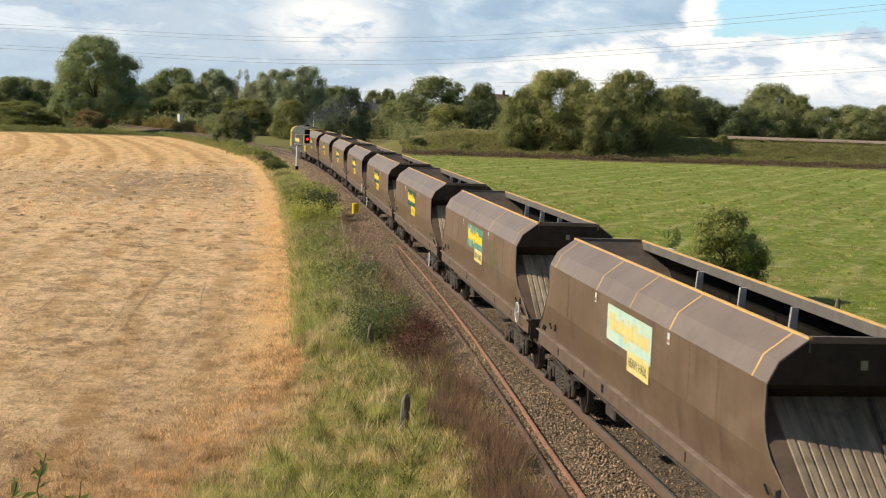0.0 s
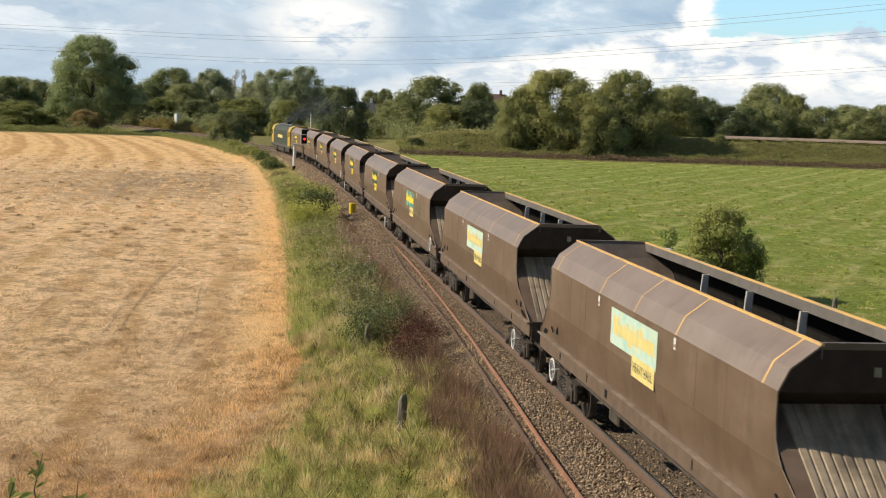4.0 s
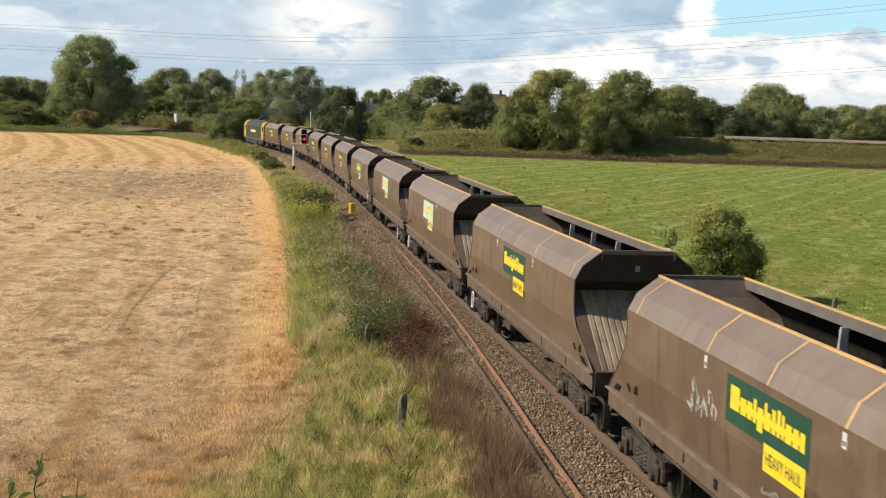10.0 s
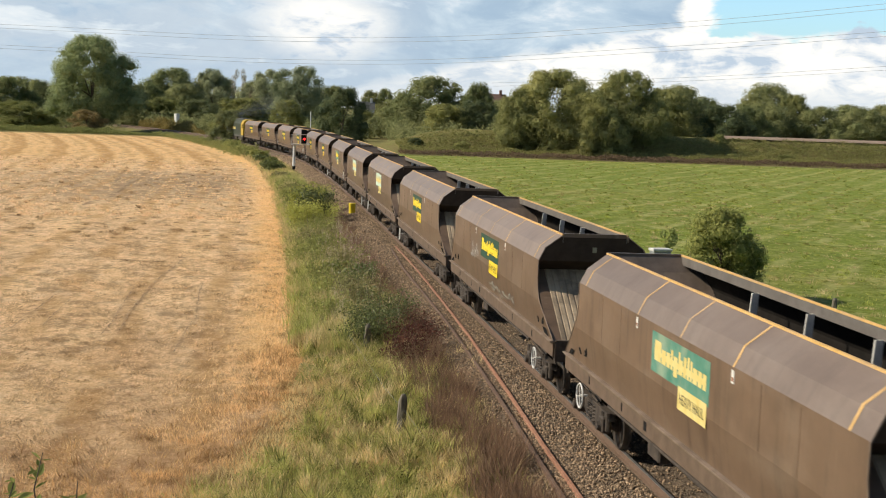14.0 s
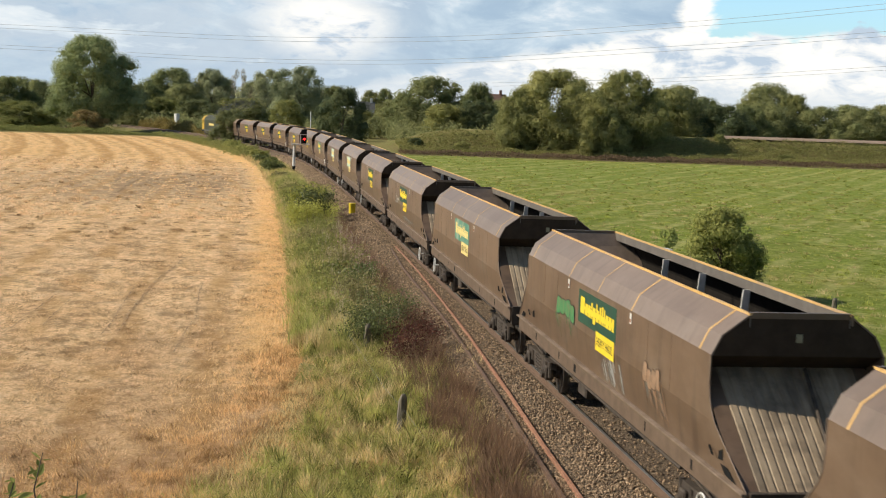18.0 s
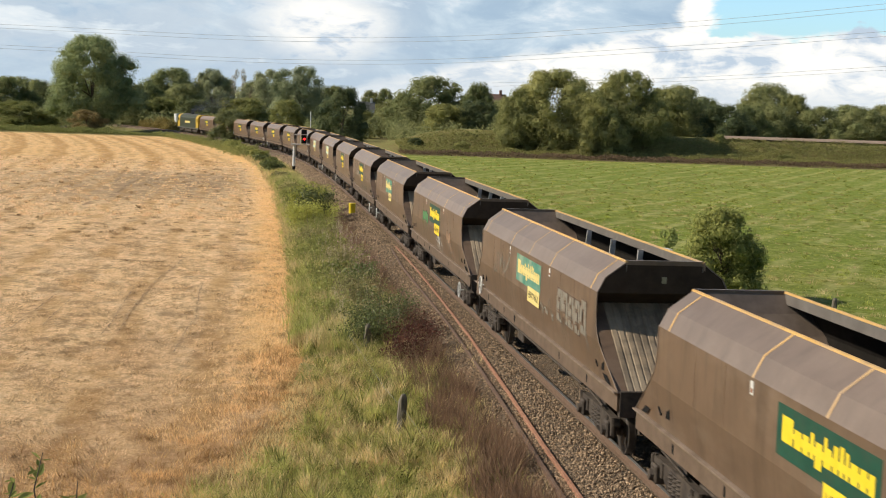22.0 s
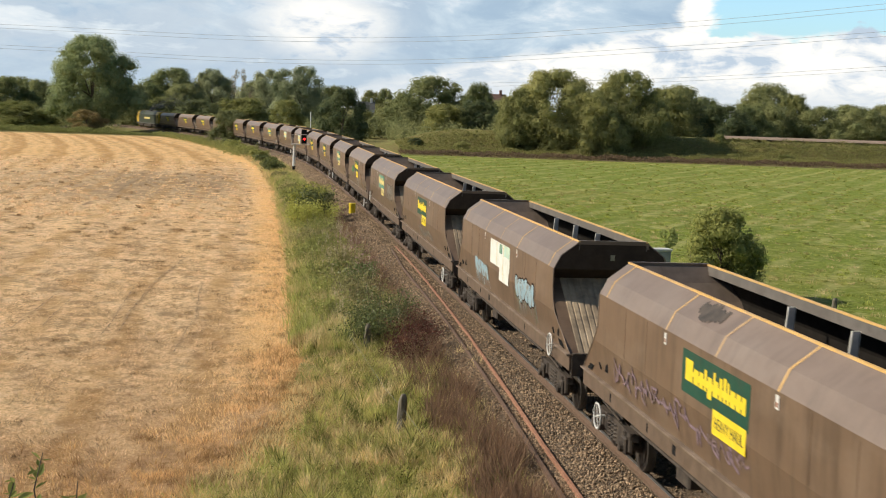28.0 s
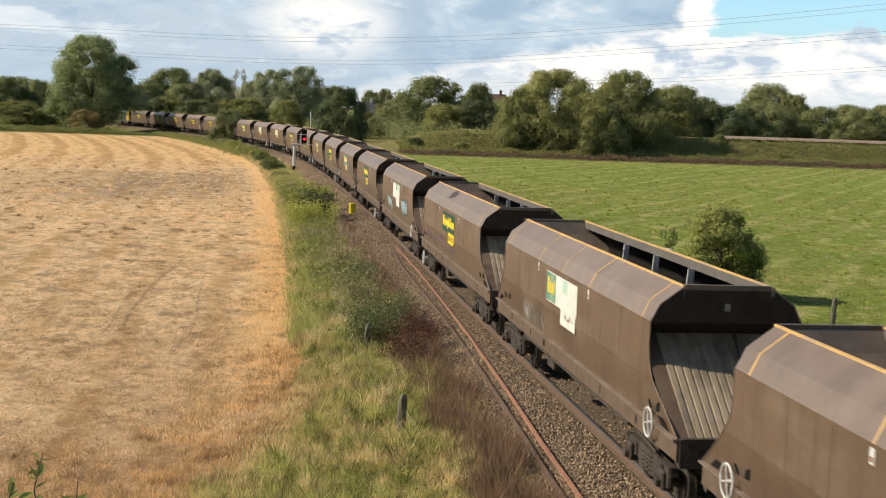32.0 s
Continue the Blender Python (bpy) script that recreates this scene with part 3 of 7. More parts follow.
    t.links.new(ramp(arc.outputs[0], (0.1, (0, 0, 0)), (0.8, (1, 1, 1))), arcs.inputs[0])
    t.links.new(reach(176, 204, 0.75), arcs.inputs[1])
    straw = mix(arcs.outputs[0], straw, (0.5, 0.28, 0.1))
    dull = t.nodes.new("ShaderNodeMath")
    dull.operation = "MULTIPLY"
    t.links.new(attr("trodden"), dull.inputs[0])
    t.links.new(ramp(nz(0.3, 7, 0.75, (1, 0.35, 1)), (0.34, (0, 0, 0)), (0.56, (0.75, 0.75, 0.75))), dull.inputs[1])
    straw = mix(dull.outputs[0], straw, (0.27, 0.19, 0.115))
    # flattened straw in uneven mats
    straw = mix(ramp(nz(0.9, 7, 0.78, (1, 0.6, 1), 0.4), (0.5, (0, 0, 0)), (0.6, (0.7, 0.7, 0.7))), straw, (0.3, 0.195, 0.105))
    straw = mix(ramp(nz(1.4, 6, 0.75, (1, 0.4, 1), -0.3), (0.53, (0, 0, 0)), (0.66, (0.6, 0.6, 0.6))), straw, (0.98, 0.74, 0.46))
    redden = t.nodes.new("ShaderNodeMath")
    redden.operation = "SUBTRACT"
    redden.inputs[0].default_value = 0.55
    t.links.new(reach(62, 76, 0.55), redden.inputs[1])
    straw = mix(redden.outputs[0], straw, (0.42, 0.235, 0.115))
    straw = mix(band.outputs[0], straw, (0.44, 0.25, 0.09))
    wn_ = t.nodes.new("ShaderNodeMath")
    wn_.operation = "MULTIPLY"
    t.links.new(attr("worn"), wn_.inputs[0])
    t.links.new(ramp(nz(1.3, 5, 0.7), (0.3, (0.05, 0.05, 0.05)), (0.6, (0.3, 0.3, 0.3))), wn_.inputs[1])
    straw = mix(wn_.outputs[0], straw, (0.13, 0.085, 0.045))
    gold = t.nodes.new("ShaderNodeMath")
    gold.operation = "MULTIPLY"
    t.links.new(attr("golden"), gold.inputs[0])
    t.links.new(ramp(nz(1.1, 6, 0.7), (0.36, (0.45, 0.45, 0.45)), (0.6, (0.85, 0.85, 0.85))), gold.inputs[1])
    straw = mix(gold.outputs[0], straw, ramp(fine, (0.36, (0.62, 0.34, 0.115)), (0.6, (1.0, 0.66, 0.3))))
    # verge: greens and dry grass
    verge = ramp(nz(6, 7, 0.7), (0.3, (0.1, 0.11, 0.03)), (0.55, (0.2, 0.19, 0.065)), (0.75, (0.36, 0.29, 0.13)))
    verge = mix(ramp(nz(0.5, 4), (0.45, (0, 0, 0)), (0.65, (0.8, 0.8, 0.8))), verge, (0.2, 0.15, 0.07))
    # ballast stones
    stone = ramp(nz(22, 4, 0.8), (0.36, (0.04, 0.03, 0.022)), (0.5, (0.18, 0.132, 0.09)), (0.66, (0.38, 0.3, 0.215)))
    stone = mix(ramp(nz(0.35, 4), (0.4, (0, 0, 0)), (0.7, (0.5, 0.5, 0.5))), stone, (0.13, 0.095, 0.07))
    # meadow
    green = ramp(nz(3.2, 9, 0.8), (0.38, (0.075, 0.11, 0.016)), (0.49, (0.215, 0.268, 0.04)), (0.62, (0.41, 0.45, 0.112)))
    green = mix(ramp(nz(0.09, 5, 0.6, (0.5, 1, 1)), (0.42, (0, 0, 0)), (0.68, (0.65, 0.65, 0.65))), green, (0.3, 0.27, 0.075))
    green = mix(ramp(nz(7, 6, 0.75), (0.42, (0, 0, 0)), (0.66, (0.6, 0.6, 0.6))), green, (0.12, 0.15, 0.022))
    green = mix(ramp(nz(0.22, 7, 0.7, (1, 0.6, 1)), (0.46, (0, 0, 0)), (0.6, (0.6, 0.6, 0.6))), green, (0.15, 0.2, 0.03))
    green = mix(ramp(nz(0.8, 6, 0.75), (0.53, (0, 0, 0)), (0.64, (0.6, 0.6, 0.6))), green, (0.46, 0.42, 0.17))
    green = mix(ramp(nz(1.3, 6, 0.75, (1, 0.7, 1)), (0.54, (0, 0, 0)), (0.64, (0.7, 0.7, 0.7))), green, (0.085, 0.12, 0.02))
    green = mix(ramp(nz(0.03, 6, 0.62, (0.7, 1, 1)), (0.42, (0, 0, 0)), (0.58, (0.4, 0.4, 0.4))), green, (0.15, 0.205, 0.03))
    green = mix(ramp(nz(0.5, 8, 0.78), (0.5, (0, 0, 0)), (0.6, (0.5, 0.5, 0.5))), green, (0.12, 0.15, 0.024))
    green = mix(ramp(nz(0.37, 8, 0.8, (1, 0.7, 1), 0.7), (0.545, (0, 0, 0)), (0.63, (0.5, 0.5, 0.5))), green, (0.5, 0.44, 0.19))
    # pale rows left by mowing
    def calc(op, a, b):
        n = t.nodes.new("ShaderNodeMath")
        n.operation = op
        for i, v in enumerate((a, b)):
            if isinstance(v, float):
                n.inputs[i].default_value = v
            elif v is not None:
                t.links.new(v, n.inputs[i])
        return n.outputs[0]

    dot = t.nodes.new("ShaderNodeVectorMath")
    dot.operation = "DOT_PRODUCT"
    t.links.new(co, dot.inputs[0])
    dot.inputs[1].default_value = (0.854, -0.52, 0.0)
    lane = calc("ADD", dot.outputs["Value"], calc("MULTIPLY", nz(0.05, 2, 0.5), 3.0))
    rows_ = ramp(calc("SINE", calc("MULTIPLY", lane, 1.7), None), (0.45, (0, 0, 0)), (0.98, (0.5, 0.5, 0.5)))
    green = mix(calc("MULTIPLY", rows_, ramp(nz(0.11, 7, 0.78), (0.43, (0, 0, 0)), (0.57, (1, 1, 1)))), green, (0.5, 0.45, 0.19))
    col = mix(attr("straw"), verge, straw)
    col = mix(attr("meadow"), col, green)
    col = mix(attr("brown"), col, ramp(nz(1.2, 7, 0.7), (0.35, (0.11, 0.075, 0.045)), (0.65, (0.2, 0.14, 0.09))))
    col = mix(attr("stone"), col, stone)
    t.links.new(col, b.inputs["Base Color"])
    b.inputs["Roughness"].default_value, b.inputs["Specular IOR Level"].default_value = 0.95, 0.1
    bp = t.nodes.new("ShaderNodeBump")
    bp.inputs["Strength"].default_value, bp.inputs["Distance"].default_value = 1.0, 0.13
    t.links.new(nz(7, 9, 0.8), bp.inputs["Height"])
    t.links.new(bp.outputs[0], b.inputs["Normal"])
    return m


M_ground = ground_material()
ground = build_ground()
M_rut = surf("rut_soil", (0.11, 0.072, 0.038), (0.36, 0.24, 0.13), 6, 0.95, c3=(0.62, 0.43, 0.23), scale3=3.5, amount3=0.9)


def wheel_rut(pts, seed, wide):
    """A thin pressed line of dark soil across the stubble, uneven in width."""
    rnd = random.Random(seed)
    verts, faces = [], []
    for (ax, ay), (bx, by) in zip(pts, pts[1:]):
        n = max(2, int(math.hypot(bx - ax, by - ay) / 0.35))
        ux, uy = (bx - ax), (by - ay)
        k = math.hypot(ux, uy)
        nx, ny = -uy / k, ux / k
        for i in range(n):
            f = i / n
            x, y = ax + ux * f + nx * rnd.uniform(-0.03, 0.03), ay + uy * f + ny * rnd.uniform(-0.03, 0.03)
            w = wide * rnd.uniform(0.25, 1.0)
            z = float(ground_height(np.array(y), np.array(min(x, -9.0))) + ripple(np.array(x), np.array(y)) * 0.6) + 0.035
            verts += [(x - nx * w, y - ny * w, z), (x + nx * w, y + ny * w, z)]
    for i in range(len(verts) // 2 - 1):
        if rnd.random() > 0.22:
            faces.append((2 * i, 2 * i + 1, 2 * i + 3, 2 * i + 2))
    tagged(new("wheel_rut", mesh_from("wheel_rut", verts, faces, M_rut)), "dark wheel rut pressed into the stubble", "rut", kind="structure")


for i, (k, pts) in enumerate(TRACKS):
    wide = (0.03 if pts[0][1] < 90 else 0.11) * k * (0.6 + pts[0][1] / 90)
    wheel_rut(pts, 300 + i, wide)


# ================= rails =================
RAIL = [(-0.07, -0.16), (0.07, -0.16), (0.07, -0.148), (0.012, -0.135), (0.012, -0.045), (0.035, -0.035), (0.035, -0.004), (0.028, 0.0),
        (-0.028, 0.0), (-0.035, -0.004), (-0.035, -0.035), (-0.012, -0.045), (-0.012, -0.135), (-0.07, -0.148)]


def rail_mesh(name, ss, dd, z0, mat, matop=None):
    """A rail of flat-bottom section swept along the track at distances dd."""
    verts, faces, index = [], [], []
    k = len(RAIL)
    x, y, th = line_at(ss)
    for i in range(len(ss)):
        for u, z in RAIL:
            verts.append((x[i] + (dd[i] + u) * math.cos(th[i]), y[i] + (dd[i] + u) * math.sin(th[i]), z0[i] + z))
    for i in range(len(ss) - 1):
        for j in range(k):
            faces.append((i * k + j, i * k + (j + 1) % k, (i + 1) * k + (j + 1) % k, (i + 1) * k + j))
            index.append(1 if matop and j in (6, 7, 8) else 0)
    faces += [tuple(range(k))[::-1], tuple((len(ss) - 1) * k + j for j in range(k))]
    index += [0, 0]
    return mesh_from(name, verts, faces, [mat, matop] if matop else mat, index=index)


track_line = empty("railway_track", "single railway track with brown-sided rails on stone ballast", "railway track", kind="structure")
ss = np.concatenate([np.arange(-300, 0, 20.0), np.arange(0, 460, 2.0)])
for side in (-0.7525, 0.7525):
    part("rail", rail_mesh("rail", ss, np.full(len(ss), side), np.zeros(len(ss)), M_rail, M_railtop), None, track_line)

old1 = tagged(new("spare_rail", rail_mesh("spare_rail", np.array([67, 61, 56, 48, 40.5, 32.5, 27.5, 23.5, 18, 12.0]),
                  np.array([-1.14, -1.17, -1.22, -1.38, -1.57, -1.86, -2.08, -2.21, -2.42, -2.65]), np.interp([66, 60, 55, 48, 40, 32, 27, 23, 18, 12], [12, 40, 66], [-0.22, -0.14, -0.12]), M_oldrail)),
              "spare orange-rusted rail lying on the ballast", "rail", "spare rails beside the track")
old2 = tagged(new("spare_rail", rail_mesh("spare_rail", np.array([66, 62, 58, 50, 43, 36, 30, 25, 20, 12.0]),
                  np.array([-1.42, -1.58, -1.72, -1.78, -1.86, -2.04, -2.25, -2.45, -2.62, -2.9]), np.interp([66, 62, 58, 50, 43, 36, 30, 25, 20, 12], [12, 40, 66], [-0.26, -0.17, -0.13]), M_oldrail2)),
              "spare dark brown rusted rail lying on the ballast", "rail", "spare rails beside the track")


# ================= hopper wagons =================
PITCH = 17.9
W1, Z1, W2, Z2, W3, Z3, HALF = 1.36, 3.14, 1.21, 3.44, 0.795, 3.75, 6.87
END_CUT = [(6.87, 3.14), (6.87, 2.62), (6.95, 2.42), (7.18, 2.2), (7.5, 1.98), (7.95, 1.72), (8.3, 1.46)]


def side_sheet(sx, lo=2, hi=10):
    """Part of one bent side, between two folds: the top cants (0 to 3) or the upright sheet and lower tuck (2 to 10), with the curved cut at both ends."""
    bm = bmesh.new()
    prof = [(W3, Z3, 6.85), (W2, Z2, 6.85), (W1, Z1, 6.85), (W1, 2.7, 6.85), (W1, 2.5, 6.89), (W1, 2.33, 7.0), (W1, 2.18, 7.16), (W1 - 0.03, 1.98, 7.45), (W1 - 0.07, 1.72, 7.85), (W1 - 0.11, 1.44, 8.3)][lo:hi]
    rows = []
    for w, z, e in prof:
        rows.append([bm.verts.new((sx * w, y, z)) for y in (-e, -4.3, -2.1, 0, 2.1, 4.3, e)])
    inner = []
    for w, z, e in prof:
        inner.append([bm.verts.new((sx * (w - 0.02), y, z - 0.012)) for y in (-e, -4.3, -2.1, 0, 2.1, 4.3, e)])
    for A, flip in ((rows, sx > 0), (inner, sx < 0)):
        for i in range(len(A) - 1):
            for j in range(6):
                q = (A[i][j], A[i][j + 1], A[i + 1][j + 1], A[i + 1][j])
                bm.faces.new(q if not flip else q[::-1])
    n = len(prof)
    for i in range(n - 1):
        for j in (0, 6):
            bm.faces.new((rows[i][j], rows[i + 1][j], inner[i + 1][j], inner[i][j]))
    for i in (0, n - 1):
        for j in range(6):
            bm.faces.new((rows[i][j], rows[i][j + 1], inner[i][j + 1], inner[i][j]))
    bmesh.ops.recalc_face_normals(bm, faces=bm.faces)
    return bm


def slope_sheet(sy):
    """Inner end slope: from the top of the end down towards the middle of the hopper."""
    y0 = sy * 6.76
    q = [(-0.78, y0, 3.72), (0.78, y0, 3.72), (W2 - 0.03, y0 - sy * 0.2, 3.42), (W1 - 0.03, y0 - sy * 0.5, 3.1), (1.15, sy * 4.3, 1.6), (-1.15, sy * 4.3, 1.6), (-W1 + 0.03, y0 - sy * 0.5, 3.1), (-W2 + 0.03, y0 - sy * 0.2, 3.42)]
    bm = bmesh.new()
    c = [bm.verts.new(v) for v in q]
    bm.faces.new((c[0], c[1], c[2], c[7]))
    bm.faces.new((c[7], c[2], c[3], c[6]))
    bm.faces.new((c[6], c[3], c[4], c[5]))
    return bm


def end_panel(sy):
    """The upright outer panel under the end's top edge, turned in to meet the ribbed sheet."""
    bm = bmesh.new()
    rows = [[(-0.78, 6.83, 3.76), (0.78, 6.83, 3.76)], [(-1.2, 6.83, 3.43), (1.2, 6.83, 3.43)], [(-1.335, 6.82, 3.12), (1.335, 6.82, 3.12)], [(-1.335, 6.3, 2.85), (1.335, 6.3, 2.85)]]
    v = [[bm.verts.new((x, sy * y, z)) for x, y, z in r] for r in rows]
    for a, b in zip(v, v[1:]):
        bm.faces.new((a[0], a[1], b[1], b[0]))
    bmesh.ops.recalc_face_normals(bm, faces=bm.faces)
    return bm


def rib_sheet(sy):
    """Outer ribbed sheet that runs down and out to the headstock."""
    bm = bmesh.new()
    n = 15
    a, b = (6.3, 2.86), (8.29, 1.38)
    xs = []
    for i in range(n):
        x = -1.1 + 2.2 * (i + 0.5) / n
        h = 2.2 / n
        xs += [(x - h * 0.5, 0), (x - h * 0.4, 0), (x - h * 0.34, 0.015), (x + h * 0.32, 0.015), (x + h * 0.38, 0)]
    xs += [(1.1, 0)]
    top = [bm.verts.new((x, sy * (a[0] + o * 0.6), a[1] + o * 0.8)) for x, o in xs]
    bot = [bm.verts.new((x * 0.94, sy * (b[0] + o * 0.6), b[1] + o * 0.8)) for x, o in xs]
    for i in range(len(xs) - 1):
        bm.faces.new((top[i], top[i + 1], bot[i + 1], bot[i]))
    bmesh.ops.recalc_face_normals(bm, faces=bm.faces)
    return bm


def end_flank(sy, sx):
    """The smooth strip between the ribs and the side sheet."""
    bm = bmesh.new()
    q = [(1.1, 6.3, 2.864), (1.335, 6.3, 2.864), (1.335, 7.3, 2.12), (1.25, 8.29, 1.384), (1.1 * 0.94, 8.29, 1.384)]
    v = [bm.verts.new((sx * x, sy * y, z)) for x, y, z in q]
    bm.faces.new(v if sx * sy > 0 else v[::-1])
    return bm


def edge_bead(sx, sy):
    """Worn bright rim along the curved end of a side sheet."""
    bm = bmesh.new()
    rim = [(W1, 3.14, 6.85), (W1, 2.7, 6.85), (W1, 2.5, 6.89), (W1, 2.33, 7.0), (W1, 2.18, 7.16), (W1 - 0.03, 1.98, 7.45), (W1 - 0.07, 1.72, 7.85), (W1 - 0.11, 1.44, 8.3)]
    for (w0, za, ya), (w1, zb, yb) in zip(rim, rim[1:]):
        cyl(bm, (sx * (w0 + 0.002), sy * ya, za), (sx * (w1 + 0.002), sy * yb, zb), 0.012, n=5)
    return bm


def bogie_frame(y):
    bm = bmesh.new()
    for sx in (-1, 1):
        x0, x1 = sorted((sx * 0.98, sx * 1.12))
        pts = [(-1.35, 0.62), (-0.75, 0.55), (-0.35, 0.36), (0.35, 0.36), (0.75, 0.55), (1.35, 0.62), (1.3, 0.76), (0.5, 0.78), (-0.5, 0.78), (-1.3, 0.76)]
        va, vb = [bm.verts.new((x0, y + q, z)) for q, z in pts], [bm.verts.new((x1, y + q, z)) for q, z in pts]
        bm.faces.new(va[::-1]), bm.faces.new(vb)
        for i in range(len(pts)):
            j = (i + 1) % len(pts)
            bm.faces.new((va[i], va[j], vb[j], vb[i]))
        for q in (-1, 1):
            box(bm, min(sx * 1.0, sx * 1.2), max(sx * 1.0, sx * 1.2), y + q - 0.15, y + q + 0.15, 0.33, 0.66, 0.03)
            cyl(bm, (sx * 1.1, y + q * 0.8 - 0.13, 0.5), (sx * 1.1, y + q * 0.8 - 0.13, 0.74), 0.07, n=8)
            cyl(bm, (sx * 1.1, y + q * 1.26, 0.42), (sx * 1.1, y + q * 1.26, 0.78), 0.06, n=8)
    box(bm, -1.0, 1.0, y - 0.25, y + 0.25, 0.5, 0.95)
    bmesh.ops.recalc_face_normals(bm, faces=bm.faces)
    return bm


def wheel_mesh():
    bm = bmesh.new()
    cyl(bm, (-0.07, 0, 0), (-0.04, 0, 0), 0.485, n=24)
    cyl(bm, (-0.04, 0, 0), (0.07, 0, 0), 0.46, 0.455, n=24)
    cyl(bm, (0.07, 0, 0), (0.085, 0, 0), 0.36, 0.33, n=24)
    cyl(bm, (0.08, 0, 0), (0.16, 0, 0), 0.11, n=10)
    for a in range(3):
        box(bm, 0.07, 0.095, -0.03 + 0.2 * math.cos(a * 2.094), 0.03 + 0.2 * math.cos(a * 2.094), -0.03 + 0.2 * math.sin(a * 2.094), 0.03 + 0.2 * math.sin(a * 2.094))
    me = bpy.data.meshes.new("wheel")
    bm.to_mesh(me)
    bm.free()
    me.materials.append(M_wheel)
    return me


def axle_mesh():
    me = bpy.data.meshes.new("wheelset")
    bm = rod((-0.98, 0, 0), (0.98, 0, 0), 0.085, n=10)
    bm.to_mesh(me)
    bm.free()
    me.materials.append(M_wheel)
    return me


def wheelset(parent, y):
    """An axle that turns, with its two wheels."""
    o = part("wheelset", AXLE, None, parent)
    o.location = (0, y, 0.46)
    for sx in (-1, 1):
        q = part("wheel", WHEEL, None, o)
        q.location = (sx * 0.75, 0, 0)
        q.rotation_euler = (0, 0, 0 if sx > 0 else math.pi)
    return o


WHEEL, AXLE = wheel_mesh(), axle_mesh()


def hopper_wagon():
    w = empty("hopper_wagon", "dark brown steel coal hopper wagon, open-topped and empty", "wagon", "coal hopper wagons of the train")
    for sx in (-1, 1):
        part("side_sheet", side_sheet(sx), M_body, w)
        part("cant_sheet", side_sheet(sx, 0, 3), M_cant, w, "dusty bleached sloping upper sheet with painted-in sky sheen")
        part("ledge", boxes((min(sx * 1.2, sx * 1.325), max(sx * 1.2, sx * 1.325), -8.31, 8.31, 1.402, 1.428)), M_ledge, w, "dusty ledge along the underframe")
        # Added liner plates hide the paler inner faces; coal black with shade painted in.
        part("inner_lining", plate([(sx * 1.17, -6.6, 3.405), (sx * 1.17, 6.6, 3.405), (sx * 0.8, 6.75, 3.7), (sx * 0.8, -6.75, 3.7)], 0.008), M_coal_shade, w, "inner face, coal-blackened and darkened for shade")
        part("top_rail", boxes((min(sx * 0.768, sx * 0.815), max(sx * 0.768, sx * 0.815), -6.87, 6.87, 3.738, 3.772)), M_yellow_rail, w, "yellow-painted top edge")
        part("solebar", boxes((min(sx * 1.1, sx * 1.25), max(sx * 1.1, sx * 1.25), -8.3, 8.3, 1.06, 1.4)), M_sole, w)
        part("top_lip", boxes((min(sx * 0.775, sx * 0.79), max(sx * 0.775, sx * 0.79), -6.84, 6.84, 3.56, 3.735)), M_lip, w, "dull grey inner lip of the top edge")
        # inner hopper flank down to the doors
        part("hopper_flank", plate([(sx * 1.3, -5.2, 2.3), (sx * 1.3, 5.2, 2.3), (sx * 0.5, 4.4, 1.1), (sx * 0.5, -4.4, 1.1)], 0.02), M_coal_shade, w)
        part("inner_lining", plate([(sx * 1.3, -6.2, 2.2), (sx * 1.3, 6.2, 2.2), (sx * 1.32, 6.4, 3.11), (sx * 1.32, -6.4, 3.11)], 0.01), M_coal_shade, w, "inner face, coal-blackened and darkened for shade")
        part("inner_lining", plate([(sx * 1.32, -6.4, 3.1), (sx * 1.32, 6.4, 3.1), (sx * 1.17, 6.6, 3.41), (sx * 1.17, -6.6, 3.41)], 0.01), M_coal_shade, w, "inner face, coal-blackened and darkened for shade")
        for y in (-4.9, -3.55, 3.55, 4.9):
            part("weld_seam", boxes((min(sx * 1.355, sx * 1.3635), max(sx * 1.355, sx * 1.3635), y - 0.018, y + 0.018, 2.2, 3.1)), M_body, w)
    for sy in (-1, 1):
        part("corner_bracket", boxes((0.785, 0.82, *sorted((sy * 6.872, sy * 6.885)), 3.6, 3.765)), M_ledge, w)
        part("slope_sheet", slope_sheet(sy), M_inside, w)
        part("ribbed_end_sheet", rib_sheet(sy), M_rib, w, "grey ribbed end sheet")
        for sx in (-1, 1):
            part("end_flank", end_flank(sy, sx), M_body, w)
            part("edge_bead", edge_bead(sx, sy), M_ledge, w, "worn bright rim of the side sheet")
            part("underframe_gap", plate([(sx * 1.3, sy * 7.35, 1.62), (sx * 1.285, sy * 7.52, 1.5), (sx * 1.275, sy * 7.9, 1.47), (sx * 1.29, sy * 7.62, 1.62)], 0.008), M_black, w, "dark gap above the bogie")
        y0, y1 = sorted((sy * 6.77, sy * 6.85))
        part("end_panel", end_panel(sy), M_dark_brown, w)
        part("data_plate", boxes((-0.05, 0.05, *sorted((sy * 6.835, sy * 6.845)), 3.33, 3.46)), M_plate, w, "small faded white plate")
        part("brake_pipe", rod((0.28, sy * 6.45, 2.86), (0.16, sy * 8.2, 1.52), 0.03), M_under, w)
        part("end_beam", boxes((-0.8, 0.8, y0, y1, 3.69, 3.78)), M_body, w)
        y0, y1 = sorted((sy * 8.2, sy * 8.34))
        part("headstock", boxes((-1.2, 1.2, y0, y1, 0.95, 1.44)), M_under, w)
        y0, y1 = sorted((sy * 8.3, sy * 8.93))
